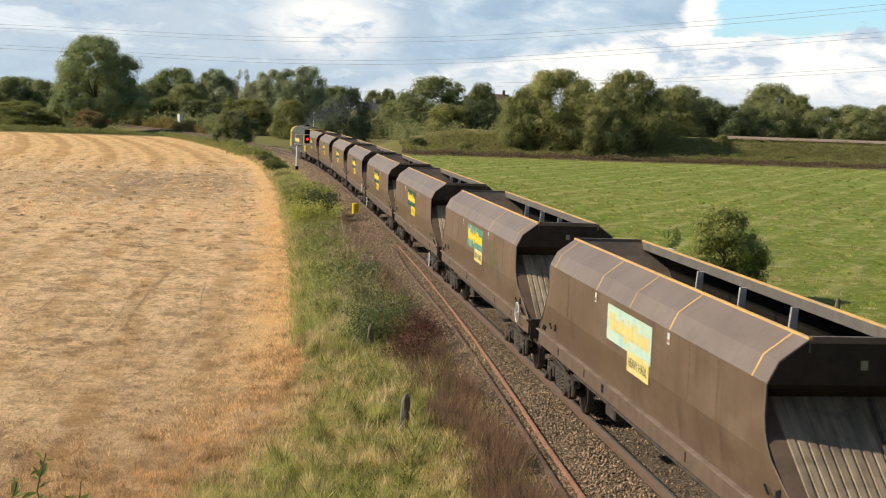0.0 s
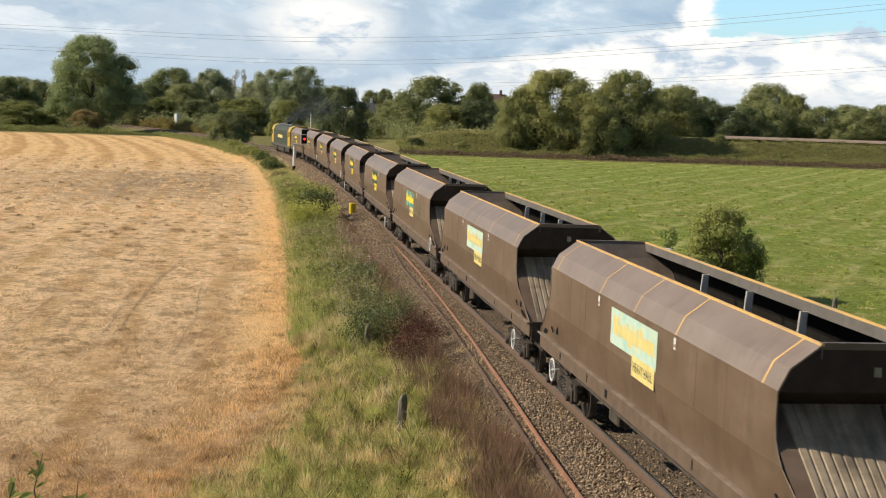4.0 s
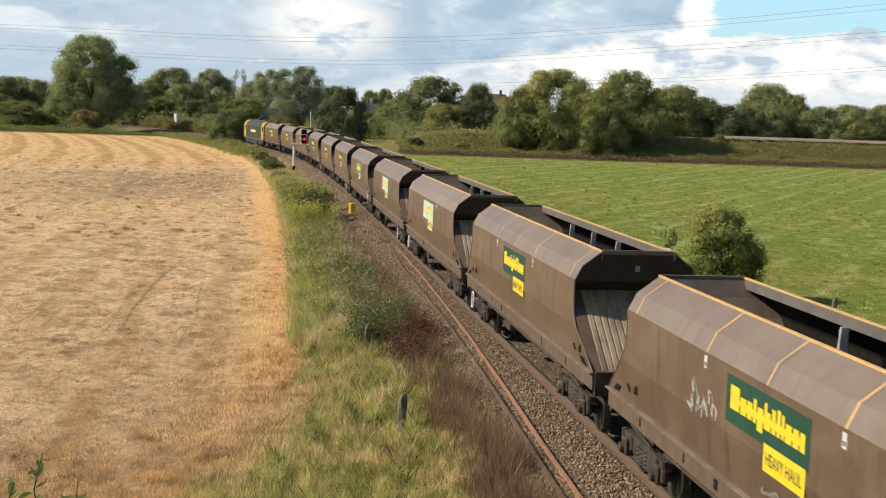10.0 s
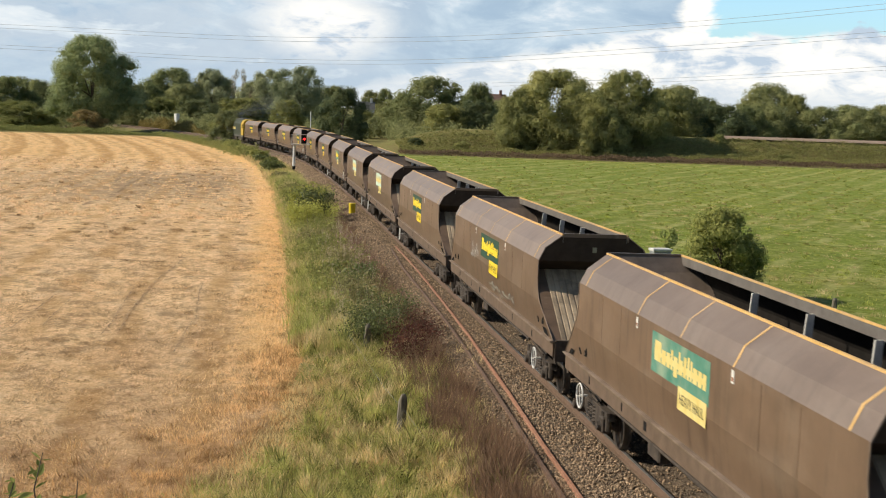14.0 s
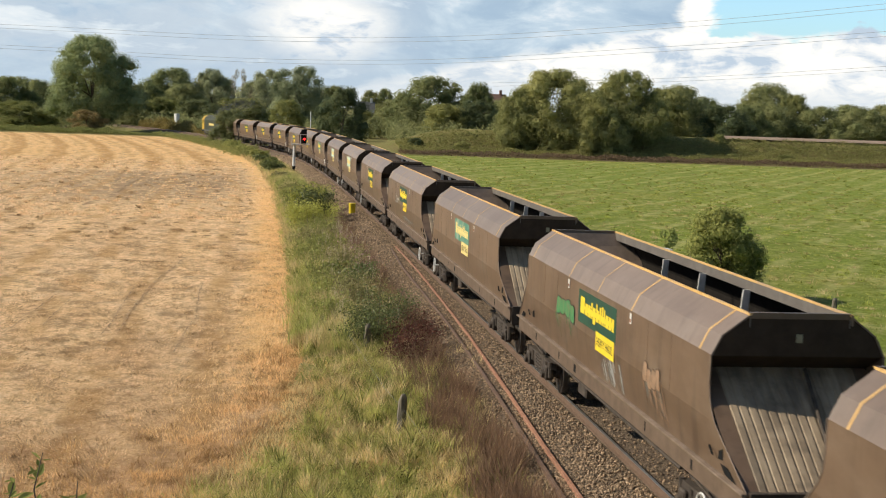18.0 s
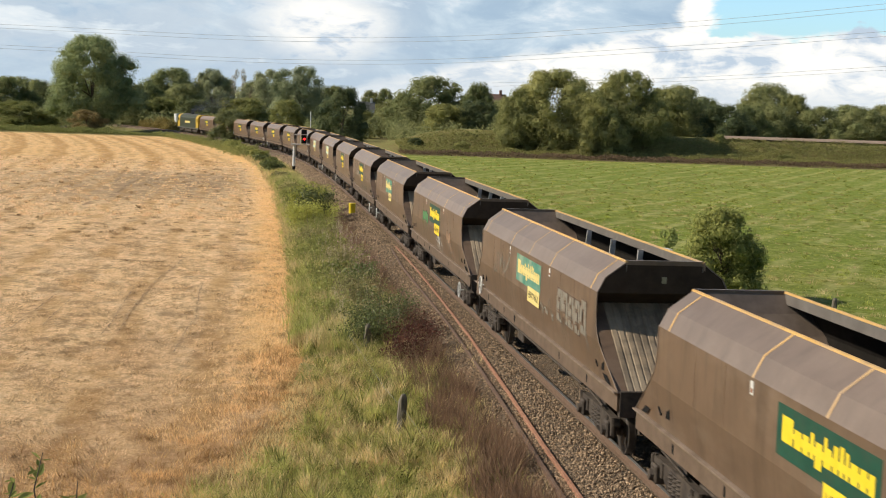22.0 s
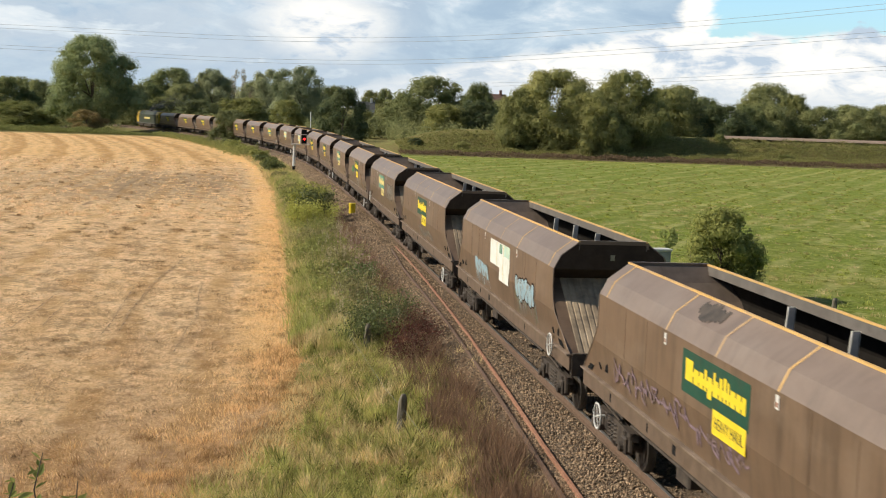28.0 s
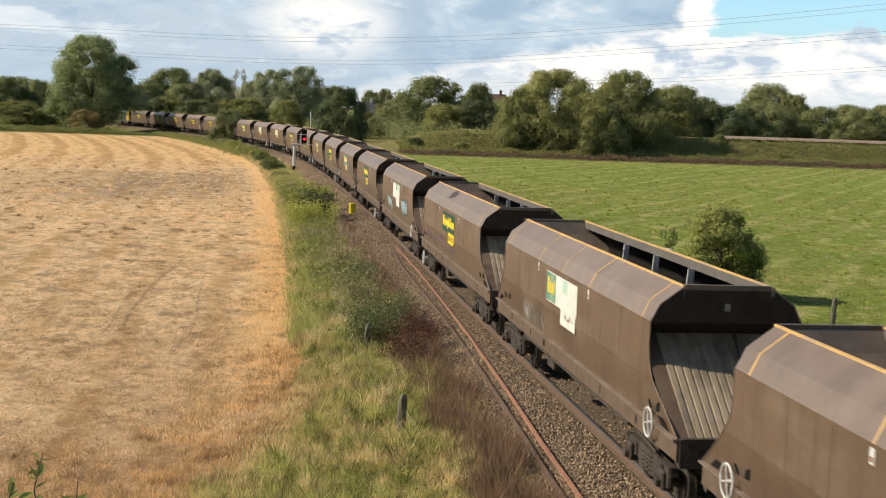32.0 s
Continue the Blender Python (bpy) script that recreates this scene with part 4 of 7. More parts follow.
        part("coupler", boxes((-0.14, 0.14, y0, y1, 0.86, 1.12), (-0.22, 0.22, min(y0, y1) + (0.35 if sy > 0 else 0.0), max(y0, y1) - (0.0 if sy > 0 else 0.35), 0.8, 1.18), bevel=0.02), M_under, w)
        part("bogie", bogie_frame(sy * 6.3), M_under, w)
        for sx in (-1, 1):
            for q in (-0.22, 0.0, 0.22):
                bm = bmesh.new()
                for i in range(5):
                    ring(bm, (sx * 1.06, sy * 6.3 + q, 0.4 + 0.075 * i), (0, 0, 1), 0.085, 0.026, 12, 5)
                cyl(bm, (sx * 1.06, sy * 6.3 + q, 0.36), (sx * 1.06, sy * 6.3 + q, 0.74), 0.045, n=8)
                part("spring", bm, M_under, w)
            for q in (-1, 1):
                part("axle_box", rod((sx * 1.16, sy * 6.3 + q, 0.47), (sx * 1.27, sy * 6.3 + q, 0.47), 0.12, 0.09, 10), M_under, w)
            part("brake_lever", rod((sx * 1.15, sy * 6.3 - 0.6, 0.86), (sx * 1.15, sy * 6.3 + 0.7, 0.97), 0.02, n=6), M_under, w)
        for sx in (-0.42, 0.42):
            bm = bmesh.new()
            p = [(sx, sy * 8.3, 1.0), (sx * 0.95, sy * 8.5, 0.84), (sx * 0.85, sy * 8.7, 0.7), (sx * 0.75, sy * 8.92, 0.68)]
            for a, b in zip(p, p[1:]):
                cyl(bm, a, b, 0.028, n=7)
            part("air_hose", bm, M_black, w, "black rubber brake hose")
        for q in (-1, 1):
            wheelset(w, sy * 6.3 + q)
    for y in (-3.7, -1.2, 1.2, 3.7):
        part("cross_brace", boxes((-1.25, 1.25, y - 0.16, y + 0.16, 2.55, 2.62)), M_inside, w, "grey cross plate inside the hopper")
    for y in (-2.6, -0.15, 2.3):
        part("stay", plate([(0.775, y, 3.58), (0.65, y, 3.58), (0.6, y, 3.0), (0.74, y, 2.96)], 0.05), M_brace, w, "pale galvanised stay")
    part("discharge_door", plate([(-0.52, -4.4, 1.1), (0.52, -4.4, 1.1), (0.52, 4.4, 1.1), (-0.52, 4.4, 1.1)], 0.03), M_inside, w)
    part("air_tank", rod((-0.55, -2.6, 0.72), (-0.55, -1.0, 0.72), 0.22, n=14), M_under, w)
    part("brake_box", boxes((-1.05, -0.8, 1.8, 2.5, 0.6, 1.02), bevel=0.03), M_under, w)
    part("valve_box", boxes((-0.95, -0.6, -0.4, 0.6, 0.7, 1.02), bevel=0.03), M_under, w)
    part("pipe_run", rod((-1.12, -5.0, 0.92), (-1.12, 5.0, 0.92), 0.03), M_under, w)
    for y, q in ((-5.9, 0.045), (-3.3, 0.03), (2.05, 0.09), (3.6, 0.035), (6.1, 0.045)):
        part("solebar_slot", boxes((-1.254, -1.2505, y - q, y + q, 1.14, 1.3)), M_black, w, "dark slot in the solebar")
    for y in (-7.32, 6.3):
        x0 = -W1 - 0.004 + 0.07 * 0.62
        part("access_hole", plate([(x0, y - 0.13, 1.86), (x0 + 0.024, y - 0.07, 1.68), (x0 + 0.024, y + 0.12, 1.66), (x0 + 0.01, y + 0.06, 1.79)], 0.006), M_black, w, "dark cut-out in the lower side sheet")
        part("grab_handle", rod((x0 - 0.03, y + 0.2, 1.7), (x0 - 0.03, y + 0.36, 1.8), 0.017, n=6), M_black, w)
    for y in (-6.3, -2.46, 0.0, 2.46, 6.3):
        e = 0.004
        v = [(-W3 - e, Z3 + e), (-W2 - e, Z2 + e), (-W1 - e, Z1)]
        bm = bmesh.new()
        a = [bm.verts.new((x, y - 0.027, z)) for x, z in v]
        b = [bm.verts.new((x, y + 0.027, z)) for x, z in v]
        for i in range(2):
            bm.faces.new((a[i], a[i + 1], b[i + 1], b[i]))
        part("cant_stripe", bm, M_yellow_rail, w, "thin yellow painted stripe")
        if abs(y) == 2.46:
            part("warning_plate", boxes((-W1 - 0.008, -W1 - 0.002, y - 0.06, y + 0.06, 2.9, 3.09)), M_white, w, "small white warning plate")
            part("hazard_mark", boxes((-W1 - 0.0105, -W1 - 0.0075, y - 0.04, y + 0.04, 2.93, 2.99)), M_oldrail, w, "orange warning mark")
    return w


def mark(parent, name, rows, mat, label=""):
    """Flat painted blocks on the wagon's left side: rows of y0, y1, z0, z1."""
    bm = bmesh.new()
    for y0, y1, z0, z1, lift in rows:
        box(bm, -W1 - 0.004 - lift, -W1 - 0.001, y0, y1, z0, z1)
    return part(name, bm, mat, parent, label)


# the brand word as one plain jagged yellow band: width, foot and head of each step along it
BAND = [(0.16, 0, 1), (0.02, 0.3, 0.5), (0.1, 0, 0.7), (0.02, 0.2, 0.5), (0.08, 0, 0.72), (0.02, 0.2, 0.5), (0.05, 0, 0.95), (0.02, 0.2, 0.5), (0.09, -0.24, 0.72), (0.02, 0.2, 0.5), (0.04, 0, 1.05),
        (0.06, 0, 0.72), (0.02, 0.2, 0.5), (0.06, 0, 0.95), (0.02, 0.2, 0.5), (0.05, 0, 1.05), (0.02, 0.2, 0.5), (0.04, 0, 0.95), (0.02, 0.2, 0.5), (0.09, 0, 0.72), (0.02, 0.2, 0.5), (0.08, 0, 0.72), (0.02, 0.2, 0.5), (0.07, 0, 0.72)]


def word_band(y0, z0, wd, ht, x):
    total = sum(q[0] for q in BAND)
    top, foot, y = [], [], y0
    for q, lo, hi in BAND:
        e = y + wd * q / total
        top += [(x, y, z0 + ht * hi), (x, e, z0 + ht * hi)]
        foot += [(x, y, z0 + ht * lo), (x, e, z0 + ht * lo)]
        y = e
    bm = bmesh.new()
    up, dn = [bm.verts.new(v) for v in top], [bm.verts.new(v) for v in foot]
    for i in range(0, len(up), 2):
        bm.faces.new((up[i], up[i + 1], dn[i + 1], dn[i]))
    for i in range(1, len(up) - 1, 2):
        # a sliver joins each step to the next
        bm.faces.new((up[i], up[i + 1], dn[i + 1], dn[i]))
    return bm


def words(text, y, z, width, height, x, mat, parent):
    """Painted words that face left of the wagon, read towards its rear."""
    cu = bpy.data.curves.new("lettering", "FONT")
    cu.body, cu.size, cu.resolution_u, cu.extrude = text, 1.0, 2, 0.0
    ob = bpy.data.objects.new("lettering", cu)
    scene.collection.objects.link(ob)
    bpy.context.view_layer.update()
    me = bpy.data.meshes.new_from_object(ob.evaluated_get(bpy.context.evaluated_depsgraph_get()))
    bpy.data.objects.remove(ob)
    xs, ys = [v.co.x for v in me.vertices], [v.co.y for v in me.vertices]
    kx, ky, x0, y0 = width / (max(xs) - min(xs)), height / (max(ys) - min(ys)), min(xs), min(ys)
    for v in me.vertices:
        v.co = (x, y - (v.co.x - x0) * kx, z + (v.co.y - y0) * ky)
    me.materials.clear()
    me.materials.append(mat)
    return me


def nameplate(w, ground_mat, letter_mat, sub=True):
    """The green panel with its yellow band, and the small yellow panel under it."""
    p0 = mark(w, "name_panel", [(-1.5, 1.5, 2.34, 3.02, 0)], ground_mat, "painted name panel")
    if letter_mat:
        part("lettering", word_band(1.32, 2.55, -2.68, 0.34, -W1 - 0.008), letter_mat, p0)
    if sub:
        p1 = mark(w, "lower_panel", [(-1.42, -0.02, 2.0, 2.37, 0.001)], M_whitelabel if ground_mat is M_whitelabel else M_paleyellow if ground_mat is not M_green else M_yellow, "small lower panel")
        if letter_mat:
            part("lettering", HEAVY, None, p1)


HEAVY = words("HEAVY HAUL", -0.12, 2.1, 1.2, 0.17, -W1 - 0.009, M_ink, None)


def side_x(z):
    return -W1 - 0.012 + max(0.0, 2.2 - z) * 0.15


def throwup(w, y0, y1, z0, z1, n, fill, line, seed, label, drips=0, bubble=True, runs=()):
    """Sprayed block shapes in a row, each with a darker outline, and paint runs below."""
    rnd = random.Random(seed)
    cell = (y1 - y0) / max(n, 1)
    for i in range(n):
        c, m = y0 + cell * (i + 0.5), (z0 + z1) / 2 + rnd.uniform(-0.06, 0.06)
        k1, k2 = rnd.uniform(0.12, 0.24), rnd.uniform(0.08, 0.2)
        ph = rnd.random() * 6.28
        if bubble:
            for grow, mat, lift, nm in ((1.14, line, 0.0, "graffiti_outline"), (1.0, fill, 0.003, "graffiti")):
                bm = bmesh.new()
                rings = []
                for f in (0.5, 1.0):
                    row = []
                    for q in range(22):
                        a = 6.2832 * q / 22
                        ca, sa = math.cos(a), math.sin(a)
                        r = f * (grow if f == 1.0 else 1.0) * (1 + 0.35 * k2 * math.sin(3 * a + 2 * ph)) / (ca ** 4 + sa ** 4) ** 0.25
                        yy, zz = c + ca * r * abs(cell) * 0.48 + sa * r * cell * (k1 - 0.18) * 3, m + sa * r * (z1 - z0) * (0.36 + k2 * 0.5)
                        row.append(bm.verts.new((side_x(zz) - lift - i * 0.0006, yy, zz)))
                    rings.append(row)
                bm.faces.new(rings[0])
                for q in range(22):
                    e = (q + 1) % 22
                    bm.faces.new((rings[0][q], rings[0][e], rings[1][e], rings[1][q]))
                part(nm, bm, mat, w, label)
            continue
        # a block of a stem and arms, slightly slanted, with a wider outline behind it
        wide, high, slant = abs(cell) * 0.44, (z1 - z0) * (0.42 + k2 * 0.35), (k1 - 0.18) * 2.5
        bars = [(-1, -0.3, -1, 1)]
        for q, (lo, hi) in enumerate(((0.5, 1.0), (-0.26, 0.24), (-1.0, -0.5))):
            if rnd.random() < 0.75 or q == 0:
                bars.append((-0.32, rnd.uniform(0.5, 1.0), lo, hi))
        if rnd.random() < 0.6:
            bars.append((0.35, 0.98, rnd.uniform(-1.0, 0.0), 0.55))
        for grow, mat, lift, nm in ((0.03, line, 0.0, "graffiti_outline"), (0.0, fill, 0.003, "graffiti")):
            bm = bmesh.new()
            for e, (a0, a1, b0, b1) in enumerate(bars):
                quad = []
                for u, v in ((a0, b0), (a1, b0), (a1, b1), (a0, b1)):
                    gu, gv = (grow if u == a1 else -grow), (grow if v == b1 else -grow)
                    zz = max(1.5, m + v * high + gv)
                    yy = c - (u * wide + gu) * (1 if cell < 0 else -1) * -1 + v * slant * wide * 0.4
                    quad.append(bm.verts.new((side_x(zz) - lift - e * 0.0004 - i * 0.0002, yy, zz)))
                bm.faces.new(quad)
            part(nm, bm, mat, w, label)
    for i in range(drips):
        y, top, h, wd = rnd.uniform(min(y0, y1) - 0.15, max(y0, y1) + 0.15), z0 + rnd.uniform(0.0, 0.3), rnd.uniform(0.2, 0.6), rnd.uniform(0.008, 0.024)
        bm = bmesh.new()
        p = [[bm.verts.new((side_x(zz), y + q * wd - (top - zz) * 0.35, zz)) for q in (-1, 1)] for zz in (top, top - h * 0.5, max(1.5, top - h))]
        for a, b in zip(p, p[1:]):
            bm.faces.new((a[0], a[1], b[1], b[0]))
        part("paint_run", bm, rnd.choice(runs) if runs else fill, w, "run of sprayed paint")


def scribble(w, y0, y1, z0, z1, mat, seed, n=9, label="sprayed scrawl"):
    """A sprayed scrawl: short slanted strokes and loops within a stretch of the side."""
    rnd = random.Random(seed)
    bm = bmesh.new()
    x = -W1 - 0.006
    cell = (y1 - y0) / n
    last, prev, lift = (y0, (z0 + z1) / 2), None, 0.0
    wd = 0.55 * min(0.045, abs(cell) * 0.16)
    for i in range(2 * n):
        c = y0 + cell * (i / 2 + 0.5)
        ctl = [last] + [(c + rnd.uniform(-0.9, 0.9) * cell, z0 + (z1 - z0) * rnd.random()) for _ in range(3)]
        last = ctl[-1]
        pts = []
        for q in range(13):
            t = q / 12
            k = ((1 - t) ** 3, 3 * t * (1 - t) ** 2, 3 * t * t * (1 - t), t ** 3)
            pts.append((sum(a * p[0] for a, p in zip(k, ctl)), sum(a * p[1] for a, p in zip(k, ctl))))
        for q in range(13):
            a, b = pts[max(q - 1, 0)], pts[min(q + 1, 12)]
            t = Vector((b[0] - a[0], b[1] - a[1]))
            nn = Vector((-t.y, t.x)).normalized() * wd if t.length > 1e-6 else Vector((wd, 0))
            xx = x - lift if pts[q][1] > 2.2 else x - lift + (2.2 - pts[q][1]) * 0.145
            row = [bm.verts.new((xx, pts[q][0] + nn.x, pts[q][1] + nn.y)), bm.verts.new((xx, pts[q][0] - nn.x, pts[q][1] - nn.y))]
            if prev:
                bm.faces.new((prev[0], row[0], row[1], prev[1]))
            prev = row
            lift += 0.00003
    part("graffiti", bm, mat, w, label)


def handwheel(w, y, z):
    bm = bmesh.new()
    ring(bm, (-1.36, y, z), (1, 0, 0), 0.25, 0.02)
    cyl(bm, (-1.36, y, z), (-1.2, y, z), 0.03, n=6)
    for a in (75, 165):
        c, sn = math.cos(radians(a)) * 0.25, math.sin(radians(a)) * 0.25
        cyl(bm, (-1.36, y - c, z - sn), (-1.36, y + c, z + sn), 0.012, n=6)
    part("handwheel", bm, M_white, w, "white handbrake wheel")


base_wagon = hopper_wagon()
WAGONS = {-15: base_wagon}
for k in range(-14, 4):
    WAGONS[k] = copy_thing(base_wagon, Matrix.Identity(4))
for k, w in WAGONS.items():
    if k in (-8, -7):
        nameplate(w, M_pale, M_paleyellow)
        w["label"] = "dark brown open hopper wagon with a bleached pale name panel"
    elif k in (-4, -2):
        nameplate(w, M_teal, M_paleyellow)
        w["label"] = "dark brown open hopper wagon with a faded teal name panel"
    elif k == 0:
        nameplate(w, M_whitelabel, None)
        for y in (0.42, -0.55):
            mark(w, "panel_seam", [(y - 0.012, y + 0.012, 2.02 if y < 0 else 2.36, 3.0, 0.004)], M_paleyellow, "yellowed seam of the panel")
        mark(w, "panel_remnant", [(-0.35, 0.05, 2.74, 3.0, 0.003)], M_teal, "green remnant of the panel")
        mark(w, "panel_remnant", [(-1.5, -0.6, 2.72, 3.02, 0.003)], M_pale, "pale green remnant of the panel")
        w["label"] = "dark brown open hopper wagon with a white panel and blue graffiti"
    elif k == 2:
        nameplate(w, M_whitelabel, None)
        left_over = mark(w, "panel_remnant", [(0.55, 1.5, 2.36, 3.0, 0.003)], M_teal, "green remnant of the panel")
        for q0, q1, z0, z1 in ((1.22, 1.36, 2.54, 2.9), (1.0, 1.14, 2.54, 2.79), (0.78, 0.92, 2.54, 2.79), (0.64, 0.7, 2.54, 2.88)):
            mark(left_over, "lettering", [(q0, q1, z0, z1, 0.006)], M_yellow)
        mark(w, "panel_remnant", [(-0.6, -0.1, 2.7, 3.0, 0.003)], M_pale, "pale green remnant of the panel")
        w["label"] = "dark brown open hopper wagon with a half white name panel"
    elif k in (-9,):
        nameplate(w, M_teal, M_yellow)
        w["label"] = "dark brown open hopper wagon with lime graffiti and worn panel"
    else:
        nameplate(w, M_green, M_yellow)
for k, y, z in ((-8, -6.83, 0.76), (-5, -6.8, 0.76), (-3, -6.8, 0.76), (-1, -6.8, 0.76), (-10, -6.8, 0.76), (-9, -7.3, 1.46), (0, -6.75, 1.38), (2, -7.0, 1.42), (-12, -7.0, 1.42),
                (-7, 6.36, 0.86), (-6, 6.36, 0.84), (1, 6.6, 0.75), (-4, 6.4, 0.84), (-11, 6.4, 0.84), (-2, 6.95, 1.46), (3, 6.93, 1.48), (-13, 6.9, 1.46)):
    handwheel(WAGONS[k], y, z)
scribble(WAGONS[-9], -4.2, -2.6, 1.9, 2.9, M_gr_lime, 3)
scribble(WAGONS[-5], 1.9, 3.2, 2.1, 2.7, M_gr_white, 4)
scribble(WAGONS[-5], -3.6, 0.0, 1.5, 1.9, M_gr_grey, 14)
throwup(WAGONS[-3], 3.5, 1.8, 2.2, 2.6, 4, M_gr_green, M_loco_green, 5, "green sprayed letter shape", 22, True, (M_gr_green, M_gr_grey, M_gr_lime))
throwup(WAGONS[-3], -3.4, -4.4, 2.0, 2.4, 4, M_gr_orange, M_sole, 6, "dull orange sprayed letter shape", 40, True, (M_gr_orange, M_gr_orange, M_gr_grey))
throwup(WAGONS[-3], -0.5, -1.7, 1.75, 2.0, 0, M_gr_grey, M_gr_grey, 26, "", 34, True, (M_gr_grey, M_gr_white, M_gr_orange))
throwup(WAGONS[2], 4.3, 2.0, 1.75, 2.1, 0, M_gr_grey, M_gr_grey, 29, "", 60, True, (M_gr_grey, M_gr_white))
throwup(WAGONS[-2], -3.3, -6.1, 2.05, 2.8, 5, M_gr_grey, M_sole, 7, "pale grey sprayed block shape", 6, False)
scribble(WAGONS[-2], 2.6, 4.4, 2.0, 2.95, M_gr_grey, 27, 4)
scribble(WAGONS[-2], -2.9, -1.6, 1.8, 2.4, M_gr_grey, 28, 5)
scribble(WAGONS[-1], -3.0, 1.0, 1.5, 1.95, M_gr_grey, 8, 14)
throwup(WAGONS[0], -2.4, -4.8, 1.85, 2.5, 6, M_gr_blue, M_dark_brown, 9, "pale blue sprayed letter shape", 40, True, (M_gr_blue, M_gr_grey, M_gr_lime, M_gr_grey))
throwup(WAGONS[0], 4.2, 1.9, 1.75, 2.25, 4, M_gr_blue, M_gr_grey, 19, "pale blue sprayed letter shape", 44, True, (M_gr_blue, M_gr_grey, M_gr_white, M_gr_orange))
scribble(WAGONS[1], -1.5, 5.6, 1.6, 2.15, M_gr_purple, 10, 26)
bm = bmesh.new()
rnd_s = random.Random(51)
last = None
for i in range(24):
    # soot wiped down the slope, ragged at both ends
    y, f0, f1 = 0.55 + i * 0.052, rnd_s.uniform(0.0, 0.2) + abs(i - 12) * 0.012, rnd_s.uniform(0.72, 1.0) - abs(i - 12) * 0.02
    row = [bm.verts.new((-0.803 - 0.412 * f, y + 0.2 * (1 - f), 3.755 - 0.31 * f)) for f in (f0, (f0 + f1) / 2, f1)]
    if last:
        for q in (0, 1):
            bm.faces.new((last[q], last[q + 1], row[q + 1], row[q]))
    last = row
part("scorched_patch", bm, M_scorch, WAGONS[1], "blackened patch on the top cant")
scribble(WAGONS[2], -1.6, -0.4, 2.05, 2.3, M_gr_orange, 12, 8)


# ================= locomotive =================
def locomotive():
    lo = empty("diesel_locomotive", "green diesel locomotive with yellow cab ends pulling the train", "locomotive")
    prof = [(-1.32, 1.25), (-1.32, 3.1), (-1.1, 3.6), (-0.6, 3.85), (0.6, 3.85), (1.1, 3.6), (1.32, 3.1), (1.32, 1.25)]

    def loft(y0, y1):
        bm = bmesh.new()
        a, b = [bm.verts.new((x, y0, z)) for x, z in prof], [bm.verts.new((x, y1, z)) for x, z in prof]
        bm.faces.new(a), bm.faces.new(b[::-1])
        for i in range(len(prof)):
            j = (i + 1) % len(prof)
            bm.faces.new((a[i], b[i], b[j], a[j]))
        bmesh.ops.recalc_face_normals(bm, faces=bm.faces)
        return bm

    part("body", loft(-7.9, 7.9), M_loco_green, lo)
    for sy in (-1, 1):
        c = part("cab", loft(*sorted((sy * 7.92, sy * 10.2))), M_loco_yellow, lo, "yellow cab")
        y0, y1 = sorted((sy * 10.19, sy * 10.22))
        for sx in (-1, 1):
            part("windscreen", boxes((min(sx * 0.15, sx * 1.0), max(sx * 0.15, sx * 1.0), y0, y1, 2.5, 3.2)), M_glass, c)
            part("side_window", boxes((min(sx * 1.3, sx * 1.33), max(sx * 1.3, sx * 1.33), sy * 9.2 - 0.4, sy * 9.2 + 0.4, 2.4, 3.05)), M_glass, c)
        y0, y1 = sorted((sy * 10.2, sy * 10.4))
        part("buffer_beam", boxes((-1.3, 1.3, y0, y1, 0.85, 1.25)), M_under, lo)
        part("bogie", boxes((-1.2, 1.2, sy * 6.6 - 2.2, sy * 6.6 + 2.2, 0.45, 0.95), bevel=0.05), M_under, lo)
        for q in (-1.85, 0, 1.85):
            wheelset(lo, sy * 6.6 + q)
    part("roof", boxes((-0.75, 0.75, -7.6, 7.6, 3.8, 3.92), (-0.5, 0.5, -5, -2, 3.9, 4.0), (-0.5, 0.5, 1, 5, 3.9, 4.0), bevel=0.03), M_loco_grey, lo)
    part("underframe", boxes((-1.33, 1.33, -10.2, 10.2, 1.0, 1.26)), M_loco_grey, lo)
    part("fuel_tank", boxes((-1.25, 1.25, -3.4, 3.4, 0.35, 1.0), bevel=0.1), M_under, lo)
    mark(lo, "name_stripe", [(-2.6, 2.6, 2.1, 2.5, -0.035)], M_paleyellow, "yellow painted lettering band")
    part("exhaust", rod((0, 1.2, 3.9), (0, 1.2, 4.15), 0.25, n=10), M_black, lo)
    return lo


loco = locomotive()


